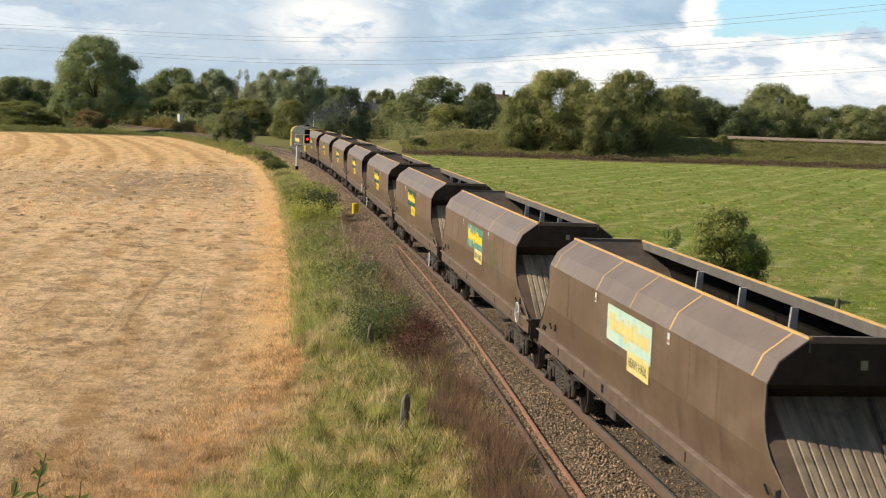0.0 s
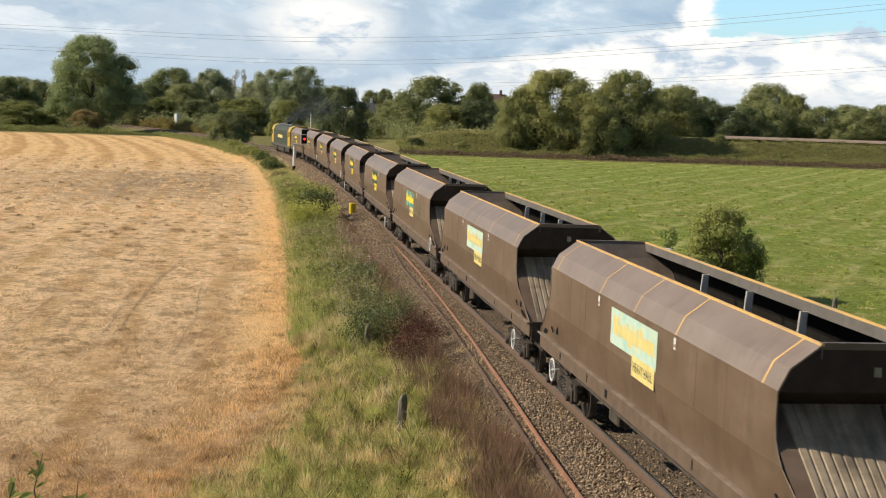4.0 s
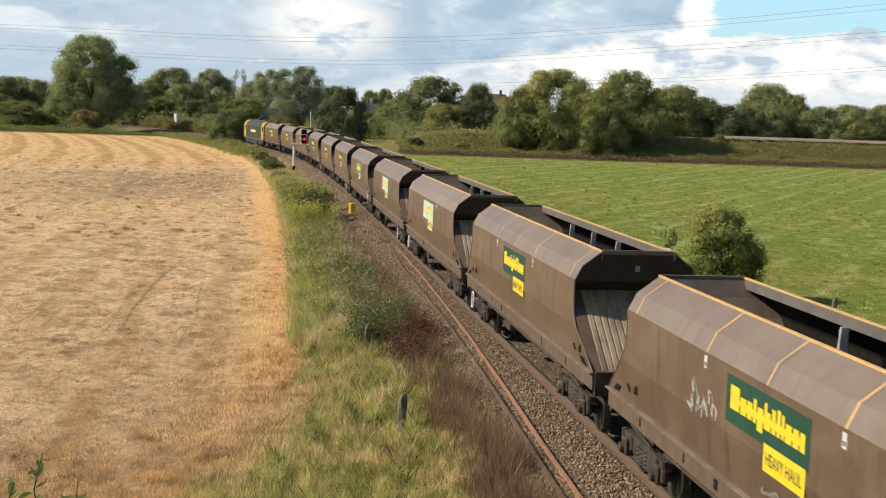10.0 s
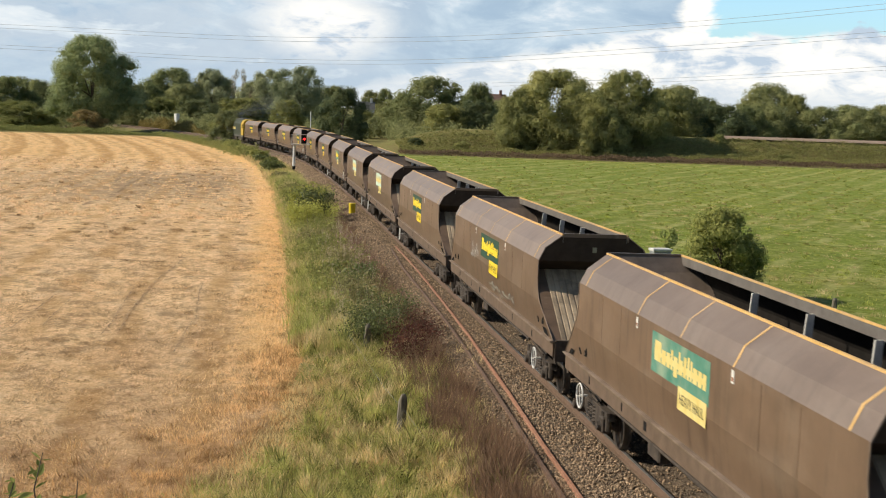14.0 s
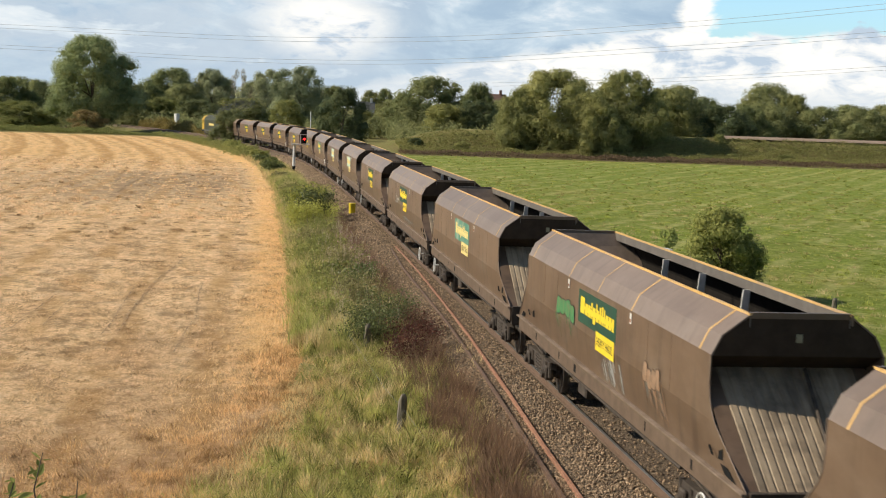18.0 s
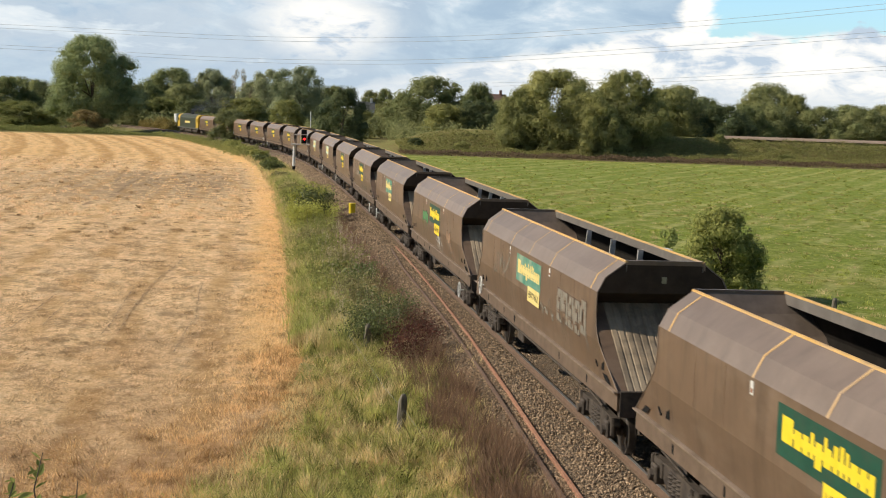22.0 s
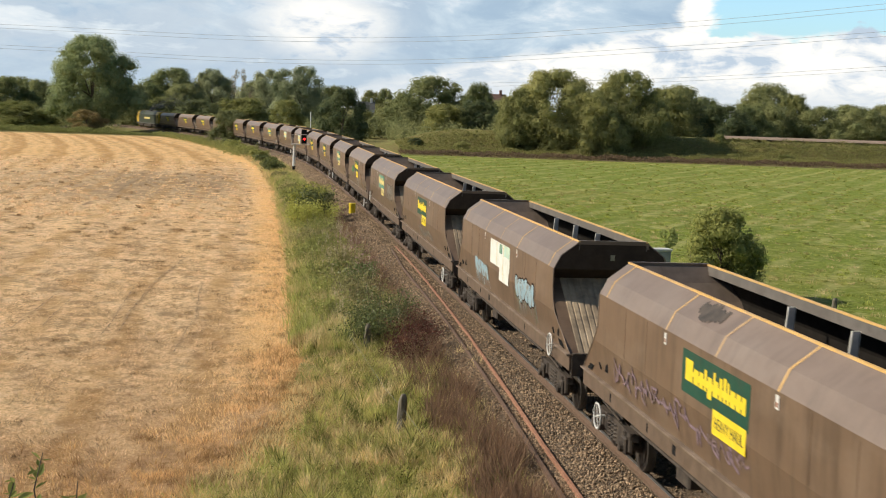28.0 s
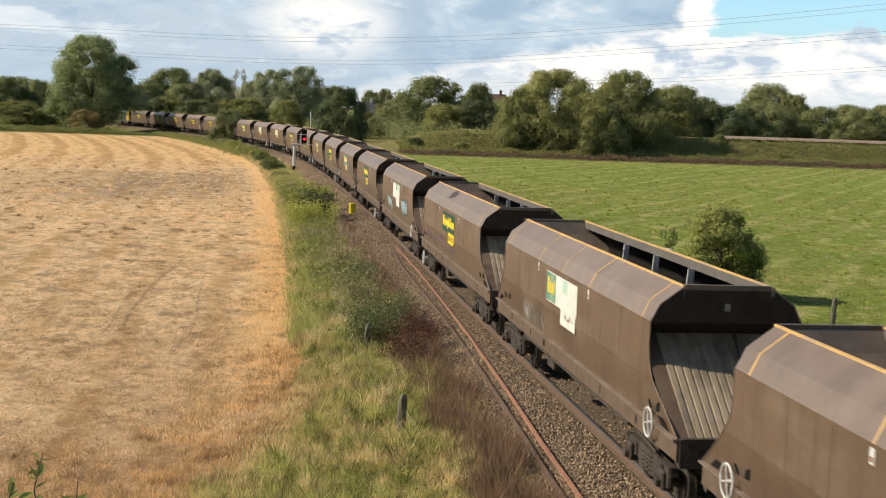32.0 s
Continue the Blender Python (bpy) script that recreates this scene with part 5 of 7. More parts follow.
# ================= trees =================
def crown_mesh(name, kind, seed):
    """A crown one metre high and wide: leaf clumps spread over uneven lobes, with gaps."""
    rnd = np.random.RandomState(seed)
    n_lobes, n_leaf, size, base, r_lo, r_hi, droop = {
        "ash": (170, 50000, 0.0085, 0.05, 0.055, 0.12, 0.0), "poplar": (60, 22000, 0.0095, 0.04, 0.06, 0.13, 0.7), "thin": (24, 4600, 0.0115, 0.15, 0.05, 0.1, 0.4),
        "bush": (90, 19000, 0.0155, 0.0, 0.08, 0.18, 0.0), "scrub": (48, 15000, 0.014, 0.0, 0.08, 0.17, 0.0), "dark": (60, 17000, 0.012, 0.0, 0.08, 0.17, 0.0),
        "rust": (40, 12000, 0.014, 0.0, 0.08, 0.17, 0.3), "willow": (110, 37000, 0.0085, 0.0, 0.06, 0.14, 0.8), "weed": (8, 500, 0.05, 0.0, 0.1, 0.2, 0.0)}.get(kind, (64, 22000, 0.0115, 0.0, 0.07, 0.165, 0.25))
    # lobes fill an uneven egg
    ph = rnd.rand(4) * 6.283
    lob = []
    for i in range(n_lobes):
        a, u = rnd.rand() * 2 * np.pi, rnd.rand()
        zz = base + 0.1 + (0.88 - base) * (i + rnd.rand()) / n_lobes
        t = (zz - base) / (1 - base)
        bulge = 1 if kind == "bush" else 1 + 0.13 * np.sin(2 * a + ph[0] + 3 * t) + 0.1 * np.sin(3 * a + ph[1] - 5 * t) + 0.06 * np.sin(7 * t + ph[2])
        r = 0.5 * bulge * np.sqrt(max(0.05, 1 - max(0.0, 1.5 * t - 0.5) ** 2 - (max(0.0, 0.35 - t) * (3.0 if kind == "ash" else 1.1)) ** 2))
        rr = rnd.uniform(r_lo, r_hi) * (1.2 - 0.45 * t)
        q = max(0.0, r - rr * 0.7) * np.sqrt(0.2 + 0.8 * u)
        lob.append((q * np.cos(a), q * np.sin(a), min(zz, 1.02 - rr), rr))
    lob = np.array(lob)
    pick = rnd.choice(len(lob), n_leaf, p=lob[:, 3] ** 2 / np.sum(lob[:, 3] ** 2))
    v = rnd.normal(size=(n_leaf, 3))
    v /= np.linalg.norm(v, axis=1)[:, None]
    c = lob[pick, :3] + v * (lob[pick, 3] * rnd.uniform(0.72, 1.13, n_leaf))[:, None]
    # hanging sprays: lower leaves of a lobe trail down
    c[:, 2] -= droop * np.maximum(0, 0.3 - v[:, 2]) * lob[pick, 3] * rnd.rand(n_leaf) * 0.9
    c[:, 2] = np.maximum(c[:, 2], base * 0.9 + rnd.rand(n_leaf) * 0.04)
    # leaf clump: a bent four-sided patch
    nrm = v + rnd.normal(size=(n_leaf, 3)) * 0.34 + np.array([0, 0, 0.15])
    nrm /= np.linalg.norm(nrm, axis=1)[:, None]
    t1 = np.cross(nrm, rnd.normal(size=(n_leaf, 3)) * (1 - 0.7 * droop) + droop * np.cross(nrm, (0, 0, 1.0)))
    t1 /= np.linalg.norm(t1, axis=1)[:, None]
    t2 = np.cross(nrm, t1)
    sz = size * rnd.uniform(0.5, 1.3, n_leaf)[:, None]
    lg = 1 + 0.7 * droop
    P = np.stack([c - t1 * sz * lg, c - t2 * sz * 0.6 + nrm * sz * 0.3, c + t1 * sz * lg, c + t2 * sz * 0.6 + nrm * sz * 0.3], 1).reshape(-1, 3)
    if kind in ("thin", "weed"):
        return fast_mesh(name, P, np.arange(n_leaf * 4), 4, LEAF[kind])
    # dense inner foliage of each lobe: a lumpy ball well inside its leaves
    g = np.linspace(-1, 1, 4)
    cells = []
    for ax in range(3):
        for sg in (-1, 1):
            for i in range(3):
                for j in range(3):
                    q = np.array([(g[i], g[j]), (g[i + 1], g[j]), (g[i + 1], g[j + 1]), (g[i], g[j + 1])])
                    f = np.insert(q[::sg], ax, sg, axis=1)
                    cells.append(f)
    B = np.array(cells).reshape(-1, 3)
    B /= np.linalg.norm(B, axis=1)[:, None]
    cores = []
    for x0, y0, z0, rr in lob:
        k = 1 + 0.22 * np.sin(B[:, 0] * 5 + x0 * 40) * np.sin(B[:, 1] * 5 + y0 * 40) + 0.15 * np.sin(B[:, 2] * 9 + z0 * 50)
        cores.append(np.array([x0, y0, z0]) + B * (rr * 0.5 * k)[:, None])
    P = np.concatenate([P] + cores)
    return fast_mesh(name, P, np.arange(len(P)), 4, LEAF[kind])


def trunk_mesh(kind, seed):
    """A tapered trunk with limbs, one metre high in all."""
    rnd = random.Random(seed)
    bm = bmesh.new()
    top = 0.55
    pts = [Vector((0, 0, -0.02))]
    for i in range(4):
        pts.append(pts[-1] + Vector((rnd.uniform(-0.02, 0.02), rnd.uniform(-0.02, 0.02), top / 4)))
    for i in range(4):
        cyl(bm, pts[i], pts[i + 1], 0.024 * (1 - i * 0.2), 0.024 * (0.8 - i * 0.2), 7)
    for i in range(9):
        a, h = rnd.random() * 6.28, rnd.uniform(0.14, 0.52)
        s0 = Vector((0, 0, h))
        e = s0 + Vector((math.cos(a) * rnd.uniform(0.15, 0.32), math.sin(a) * rnd.uniform(0.15, 0.32), rnd.uniform(0.12, 0.34)))
        cyl(bm, s0, e, 0.009, 0.003, 5)
    me = bpy.data.meshes.new("trunk")
    bm.to_mesh(me)
    bm.free()
    me.materials.append(M_bark)
    return me


TREE_LABEL = {"ash": ("tall spreading broad-leaved tree at the field's far edge", "tree"), "oak": ("round-crowned green tree in the far belt", "tree"), "poplar": ("upright grey-green tree in the far belt", "tree"),
              "thin": ("sparse upright tree with sky showing through", "tree"), "scrub": ("broad green thicket of scrub", "shrub"), "dark": ("dense dark green shrubby tree", "tree"),
              "willow": ("large billowing olive-green willow beyond the meadow", "tree"), "rust": ("rusty brown-leaved shrub by the hedge", "shrub"), "bush": ("rounded hawthorn bush at the meadow fence", "bush"), "bramble": ("reddish brown bramble on the verge", "bush"), "weed": ("tall green weed in the meadow", "plant")}
CROWNS = {}
TRUNKS = [trunk_mesh("any", i) for i in range(4)]


def plant_tree(x, y, z, h, wd, kind, n):
    v = n % (3 if kind in ("oak", "scrub", "willow") else 2)
    if (kind, v) not in CROWNS:
        CROWNS[kind, v] = crown_mesh("crown", kind, 11 + 7 * v + sum(map(ord, kind)))
    lab, cat = TREE_LABEL[kind]
    t = empty("tree" if cat == "tree" else cat, lab, cat, "tree belt round the fields" if cat == "tree" else "")
    t.location = (x, y, z)
    t.rotation_euler = (0, 0, n * 2.39996)
    c = part("crown", CROWNS[kind, v], None, t)
    c.scale = (wd * 1.12, wd * 1.12, h)
    tr = part("trunk", TRUNKS[n % 4], None, t)
    tr.scale = (h * 0.9, h * 0.9, h)
    return t


TREES = [
    (-42.3, 308.6, -1.3, 20.9, 21.6, 'ash'),
    (-65.0, 342.3, -1.7, 12.1, 12.9, 'oak'),
    (-60.6, 356.9, -1.8, 12.1, 12.0, 'oak'),
    (-57.8, 310.9, -1.3, 6.4, 14.8, 'scrub'),
    (-36.6, 354.0, -1.5, 11.5, 11.0, 'oak'),
    (-30.5, 352.0, -1.5, 8.5, 12.0, 'scrub'), (-20.5, 346.0, -1.2, 8.0, 12.0, 'dark'), (-25.5, 372.0, -1.2, 12.0, 14.0, 'oak'),
    (-42.1, 297.0, -1.3, 5.2, 7.2, 'rust'),
    (-29.6, 408.4, -0.7, 16.3, 21.3, 'oak'),
    (-36.7, 399.3, -0.8, 11.8, 11.2, 'oak'),
    (-19.2, 412.1, -0.4, 16.2, 14.9, 'poplar'),
    (-11.0, 418.0, -0.3, 16.5, 8.5, 'thin'),
    (-3.3, 406.8, 0.2, 15.9, 14.3, 'poplar'),
    (5.6, 388.3, 0.2, 16.8, 18.0, 'poplar'),
    (-11.2, 239.5, -0.3, 5.5, 7.6, 'dark'),
    (-9.5, 324.4, 0.0, 7.6, 16.4, 'scrub'),
    (-0.4, 292.8, 1.0, 6.4, 9.0, 'scrub'),
    (9.2, 262.9, 0.4, 9.8, 10.3, 'dark'),
    (36.7, 521.0, 1.2, 11.5, 9.8, 'oak'),
    (42.0, 520.3, 1.4, 12.1, 9.4, 'oak'),
    (19.0, 330.6, 0.8, 5.0, 8.1, 'scrub'),
    (35.1, 328.4, 1.7, 12.5, 20.3, 'oak'),
    (27.9, 324.3, 1.3, 8.9, 10.7, 'oak'),
    (44.5, 318.9, 2.2, 10.8, 8.5, 'oak'),
    (38.5, 287.3, 2.4, 6.4, 10.7, 'dark'),
    (31.5, 283.2, 1.5, 6.2, 11.7, 'scrub'),
    (45.7, 241.3, -0.9, 15.2, 19.2, 'willow'),
    (59.2, 243.4, -0.8, 15.4, 15.4, 'willow'),
    (38.6, 239.3, -0.6, 11.3, 9.0, 'willow'),
    (50.2, 234.6, -0.7, 11.1, 11.8, 'willow'),
    (77.5, 271.4, 0.6, 12.5, 14.9, 'oak'),
    (83.1, 258.5, 1.2, 8.3, 12.1, 'dark'),
    (103.1, 288.1, 0.8, 13.8, 15.4, 'oak'),
    (104.7, 277.7, 1.2, 11.1, 9.5, 'willow'),
    (108.6, 272.2, 1.5, 8.4, 12.9, 'oak'),
    (115.0, 266.2, 1.7, 8.1, 12.6, 'oak'),
    (122.4, 265.1, 2.0, 8.5, 12.6, 'oak'),
    (77.0, 243.5, 2.4, 1.5, 4.0, 'scrub'),
    (85.9, 280.4, 0.5, 10.6, 10.7, 'oak'),
    (89.9, 264.6, 1.2, 8.1, 10.2, 'oak'),
    (249.7, 571.8, 1.7, 12.2, 14.8, 'oak'),
    (263.1, 570.0, 2.2, 13.2, 12.3, 'oak'),
    (9.9, 301.4, 0.8, 6.1, 7.4, 'scrub'),
    (-73.4, 333.3, -2.1, 10.4, 18.4, 'oak'),
    (-88.9, 345.6, -2.8, 13.5, 21.7, 'oak'),
    (142.7, 282.5, 2.0, 11.5, 18.5, 'oak'),
    (11.55, 55.3, -0.4, 3.3, 3.5, 'bush'),
    (14.5, 72.2, -0.5, 1.2, 1.2, 'weed'),
    (-50.0, 420.0, -0.9, 15.0, 20.0, 'oak'), (-20.0, 432.0, -0.9, 15.5, 20.0, 'oak'), (-5.0, 436.0, -0.9, 14.5, 16.0, 'oak'), (5.0, 425.0, -0.9, 13.5, 18.0, 'oak'), (15.0, 400.0, -0.9, 13.0, 15.0, 'oak'), (-70.0, 380.0, -0.9, 12.0, 22.0, 'oak'),
    (28.0, 350.0, -0.9, 9.5, 15.0, 'oak'), (55.0, 330.0, -0.9, 11.0, 18.0, 'oak'), (66.0, 300.0, -0.9, 13.0, 18.0, 'oak'), (72.0, 262.0, -0.9, 13.0, 14.0, 'willow'), (98.0, 275.0, -0.9, 11.0, 16.0, 'oak'), (120.0, 285.0, -0.9, 11.5, 17.0, 'oak'), (133.0, 275.0, -0.9, 11.0, 16.0, 'oak'),
]
for n, (x, y, z, h, wd, kind) in enumerate(TREES):
    plant_tree(x, y, -0.85, h + z + 0.85, wd, kind, n)
rnd_bank = random.Random(8)
for n in range(16):
    x, y, h = 22 + n * 8.2 + rnd_bank.uniform(-3, 3), 231 + rnd_bank.uniform(0, 7), rnd_bank.uniform(1.2, 2.3)
    if not 36 < x < 68:
        plant_tree(x, y, -0.95 + float(bank_height(np.array(x), np.array(y))), h, h * rnd_bank.uniform(1.3, 2.2), "scrub" if n % 3 else "dark", 70 + n)


# ================= lineside =================
def signal():
    x, y, th = (float(v) for v in line_at(147.5))
    g = empty("railway_signal", "white-posted colour light signal showing red", "signal")
    g.location, g.rotation_euler = beside(147.5, -3.0, -0.47), (0, 0, th)
    bm = rod((0, 0, 0), (0, 0, 2.75), 0.15, n=14)
    part("post", bm, M_signal, g, "white cylindrical post")
    part("post_band", rod((0, 0, 0.0), (0, 0, 0.55), 0.158, n=14), M_black, g, "black base band")
    part("platform", boxes((-0.35, 2.0, -0.5, 0.5, 2.78, 2.9)), M_brace, g)
    for px in (-0.3, 0.6, 1.3):
        part("railing_post", rod((px, -0.45, 2.9), (px, -0.45, 3.9), 0.025), M_brace, g)
    part("railing", rod((-0.3, -0.45, 3.9), (1.3, -0.45, 3.9), 0.025), M_brace, g)
    hd = part("signal_head", boxes((0.72, 1.28, -0.2, 0.1, 2.95, 4.45), bevel=0.05), M_black, g, "black signal head")
    part("hood", rod((1.0, -0.25, 3.45), (1.0, -0.5, 3.45), 0.17, n=14), M_black, hd)
    part("red_lamp", rod((1.0, -0.45, 3.45), (1.0, -0.52, 3.45), 0.13, n=14), M_red, hd, "lit red lamp")
    return g


signal()
bx = empty("lineside_bin", "bright yellow lineside bin standing on the ballast", "bin")
bx.location = beside(88.5, -1.74, -0.3)
bm = bmesh.new()
cyl(bm, (0, 0, 0), (0, 0, 0.66), 0.21, 0.22, 16)
part("body", bm, M_box, bx)
bm = bmesh.new()
cyl(bm, (0, 0, 0.66), (0, 0, 0.71), 0.235, 0.22, 16)
part("lid", bm, M_box, bx)


cab = empty("equipment_cabinet", "pale grey metal lineside equipment cabinet", "cabinet")
cab.location, cab.rotation_euler = (10.8, 61.6, -0.85), (0, 0, 0.1)
part("body", boxes((-0.42, 0.42, -0.28, 0.28, 0.0, 1.3), bevel=0.02), M_cabinet, cab)
part("lid", boxes((-0.47, 0.47, -0.33, 0.33, 1.3, 1.42), bevel=0.02), M_white, cab, "white lid")


def fence_post(s, d, h, z):
    bm = bmesh.new()
    rows = []
    for i in range(15):
        f = i / 14
        r = (0.115 - 0.03 * f) * (0.55 if i == 14 else 1.0)
        rows.append([bm.verts.new((0.05 * f + math.cos(a) * r * (1 + 0.45 * noise.noise((math.cos(a) * 1.5 + s, math.sin(a) * 1.5, f * 6))), math.sin(a) * r * (1 + 0.45 * noise.noise((math.cos(a) * 1.5, math.sin(a) * 1.5 + s, f * 6 + 9))), -0.2 + (h + 0.2) * f)) for a in (q * 0.5236 for q in range(12))])
    for a, b in zip(rows, rows[1:]):
        for q in range(12):
            bm.faces.new((a[q], a[(q + 1) % 12], b[(q + 1) % 12], b[q]))
    bm.faces.new(rows[-1])
    me = bpy.data.meshes.new("fence_post")
    bm.to_mesh(me)
    bm.free()
    me.materials.append(M_post)
    o = tagged(new("fence_post", me), "weathered grey wooden fence post", "fence post", "fence posts beside the line")
    o.location = beside(s, d, z)


for s, d in ((30, -4.77), (39.9, -4.75), (47.5, 13.0), (56.5, 13.25), (65, 13.3), (38, 12.9)):
    fence_post(s, d, 1.0, -0.72)

SHOOTS = [((-9.126, 6.065, 4.07), 1.0, 1, 30), ((-9.008, 5.839, 4.006), 1.0, 2, 26), ((-9.235, 6.267, 3.901), 1.0, 3, 12)]


def sapling(base, height, seed, n_leaf):
    """A thin upright shoot with paired pointed leaves."""
    rnd = random.Random(seed)
    t = empty("sapling", "thin green sapling shoot close to the bridge", "plant")
    t.location = base
    bm = bmesh.new()
    pts = [Vector((0, 0, 0))]
    for i in range(6):
        pts.append(pts[-1] + Vector((rnd.uniform(-0.03, 0.05), rnd.uniform(-0.03, 0.03), height / 6)))
    rows = [[bm.verts.new(p + Vector((math.cos(q * 1.0472), math.sin(q * 1.0472), 0)) * (0.008 - i * 0.001)) for q in range(6)] for i, p in enumerate(pts)]
    for lo, hi in zip(rows, rows[1:]):
        for q in range(6):
            bm.faces.new((lo[q], lo[(q + 1) % 6], hi[(q + 1) % 6], hi[q]))
    bm.faces.new(rows[-1])
    part("stem", bm, M_bark, t)
    me = bpy.data.meshes.new("leaf")
    b = bmesh.new()
    row = [(0, 0, 0), (0.013, 0.02, 0.004), (0.015, 0.04, 0.006), (0, 0.075, 0), (-0.015, 0.04, 0.006), (-0.013, 0.02, 0.004)]
    v = [b.verts.new(q) for q in row]
    mid = b.verts.new((0, 0.035, -0.003))
    for i in range(6):
        b.faces.new((v[i], v[(i + 1) % 6], mid))
    b.to_mesh(me)
    b.free()
    me.materials.append(LEAF["bush"])
    for i in range(n_leaf):
        f = rnd.uniform(0.45, 1.0) * 5.99
        j = int(f)
        o = part("leaf", me, None, t)
        o.location = pts[j].lerp(pts[j + 1], f - j)
        o.rotation_euler = (rnd.uniform(-0.4, 0.9), rnd.uniform(-0.5, 0.5), i * 2.4 + rnd.uniform(-0.4, 0.4))
        k = rnd.uniform(0.6, 1.25)
        o.scale = (k, k, k)


for base, height, seed, n_leaf in SHOOTS:
    sapling(base, height, seed, n_leaf)

cu = bpy.data.curves.new("fence_wire", "CURVE")
cu.dimensions, cu.bevel_depth, cu.bevel_resolution = "3D", 0.004, 0
sp = cu.splines.new("POLY")
row = [(39.2, -5.3, 0.05), (36.5, -5.05, -0.12), (33.0, -4.85, -0.2), (30.0, -4.72, -0.05), (28.4, -4.35, -0.42), (26.5, -4.1, -0.55), (24.0, -3.95, -0.4), (21.0, -4.1, -0.3)]
sp.points.add(len(row) - 1)
for q, (a, b, c) in zip(sp.points, row):
    q.co = (*beside(a, b, c), 1)
cu.materials.append(M_wire)
tagged(new("fence_wire", cu), "slack wire strung along the old fence", "wire")

def house(x, y, w, d, h, roof, wall_mat, roof_mat, label):
    """A small far house: walls, pitched roof, chimney and two windows to the front."""
    t = empty("house", label, "house")
    t.location = (x, y, -0.85)
    part("wall", boxes((-w / 2, w / 2, -d / 2, d / 2, 0, h)), wall_mat, t)
    bm = bmesh.new()
    v = [bm.verts.new(q) for q in ((-w / 2 - 0.3, -d / 2 - 0.3, h), (w / 2 + 0.3, -d / 2 - 0.3, h), (w / 2 + 0.3, d / 2 + 0.3, h), (-w / 2 - 0.3, d / 2 + 0.3, h), (-w / 2 - 0.3, 0, h + roof), (w / 2 + 0.3, 0, h + roof))]
    for q in ((0, 1, 5, 4), (2, 3, 4, 5), (1, 2, 5), (3, 0, 4), (3, 2, 1, 0)):
        bm.faces.new([v[i] for i in q])
    part("roof", bm, roof_mat, t)
    part("chimney", boxes((w * 0.3, w * 0.3 + 0.7, -0.35, 0.35, h + roof * 0.5, h + roof + 1.2)), wall_mat, t)
    for sx in (-1, 1):
        part("window", boxes((sx * w * 0.25 - 0.6, sx * w * 0.25 + 0.6, -d / 2 - 0.03, -d / 2 + 0.05, h * 0.55, h * 0.8)), M_glass, t)


house(64.3, 416.4, 9, 7, 9.5, 3.2, M_brickred, M_rooftile, "red-brown house half hidden by the far trees")
house(27.1, 431.6, 6, 5, 6.6, 2.4, M_white, M_loco_grey, "pale house with a grey roof beyond the trees")
hut = empty("lineside_hut", "small white hut beside the far curve", "hut")
hut.location = (-24.9, 324.8, 2.1)
hut.rotation_euler = (0, 0, radians(-50))
part("body", boxes((-0.45, 0.45, -0.45, 0.45, -3.2, 1.3), bevel=0.03), M_signal, hut)
part("roof", boxes((-0.5, 0.5, -0.5, 0.5, 1.3, 1.36)), M_signal, hut)
wp = empty("marker_post", "slim white post by the far trees", "post")
wp.location = (4.3, 288.2, 3.0)
part("body", rod((0, 0, -4), (0, 0, 2.2), 0.085), M_signal, wp)

# power lines across the sky
for pts in (
        ((-91.1, 440.4, 27.6), (24.9, 383.0, 25.6), (100.0, 332.2, 30.5), (141.7, 306.4, 35.3)),
        ((-89.6, 445.4, 26.7), (26.4, 388.0, 24.7), (101.5, 337.2, 29.6), (143.2, 311.4, 34.4)),
        ((-91.0, 439.8, 21.4), (22.0, 382.8, 19.3), (100.2, 331.6, 24.7), (141.8, 305.7, 28.8)),
        ((-89.5, 444.8, 20.5), (23.5, 387.8, 18.4), (101.7, 336.6, 23.8), (143.3, 310.7, 27.9)),
        ((66.3, 426.8, 15.4), (119.5, 389.1, 18.6), (170.1, 362.0, 23.3)),
        ((67.8, 431.8, 14.5), (121.0, 394.1, 17.7), (171.6, 367.0, 22.4))):
    cu = bpy.data.curves.new("power_line", "CURVE")
    cu.dimensions, cu.bevel_depth, cu.bevel_resolution, cu.resolution_u = "3D", 0.04, 0, 10
    sp = cu.splines.new("BEZIER")
    sp.bezier_points.add(len(pts) - 1)
    for bp, q in zip(sp.bezier_points, pts):
        bp.co, bp.handle_left_type, bp.handle_right_type = q, "AUTO", "AUTO"
    cu.materials.append(M_cable)
    tagged(new("power_line", cu), "thin dark overhead power line across the sky", "power line", "overhead power lines")


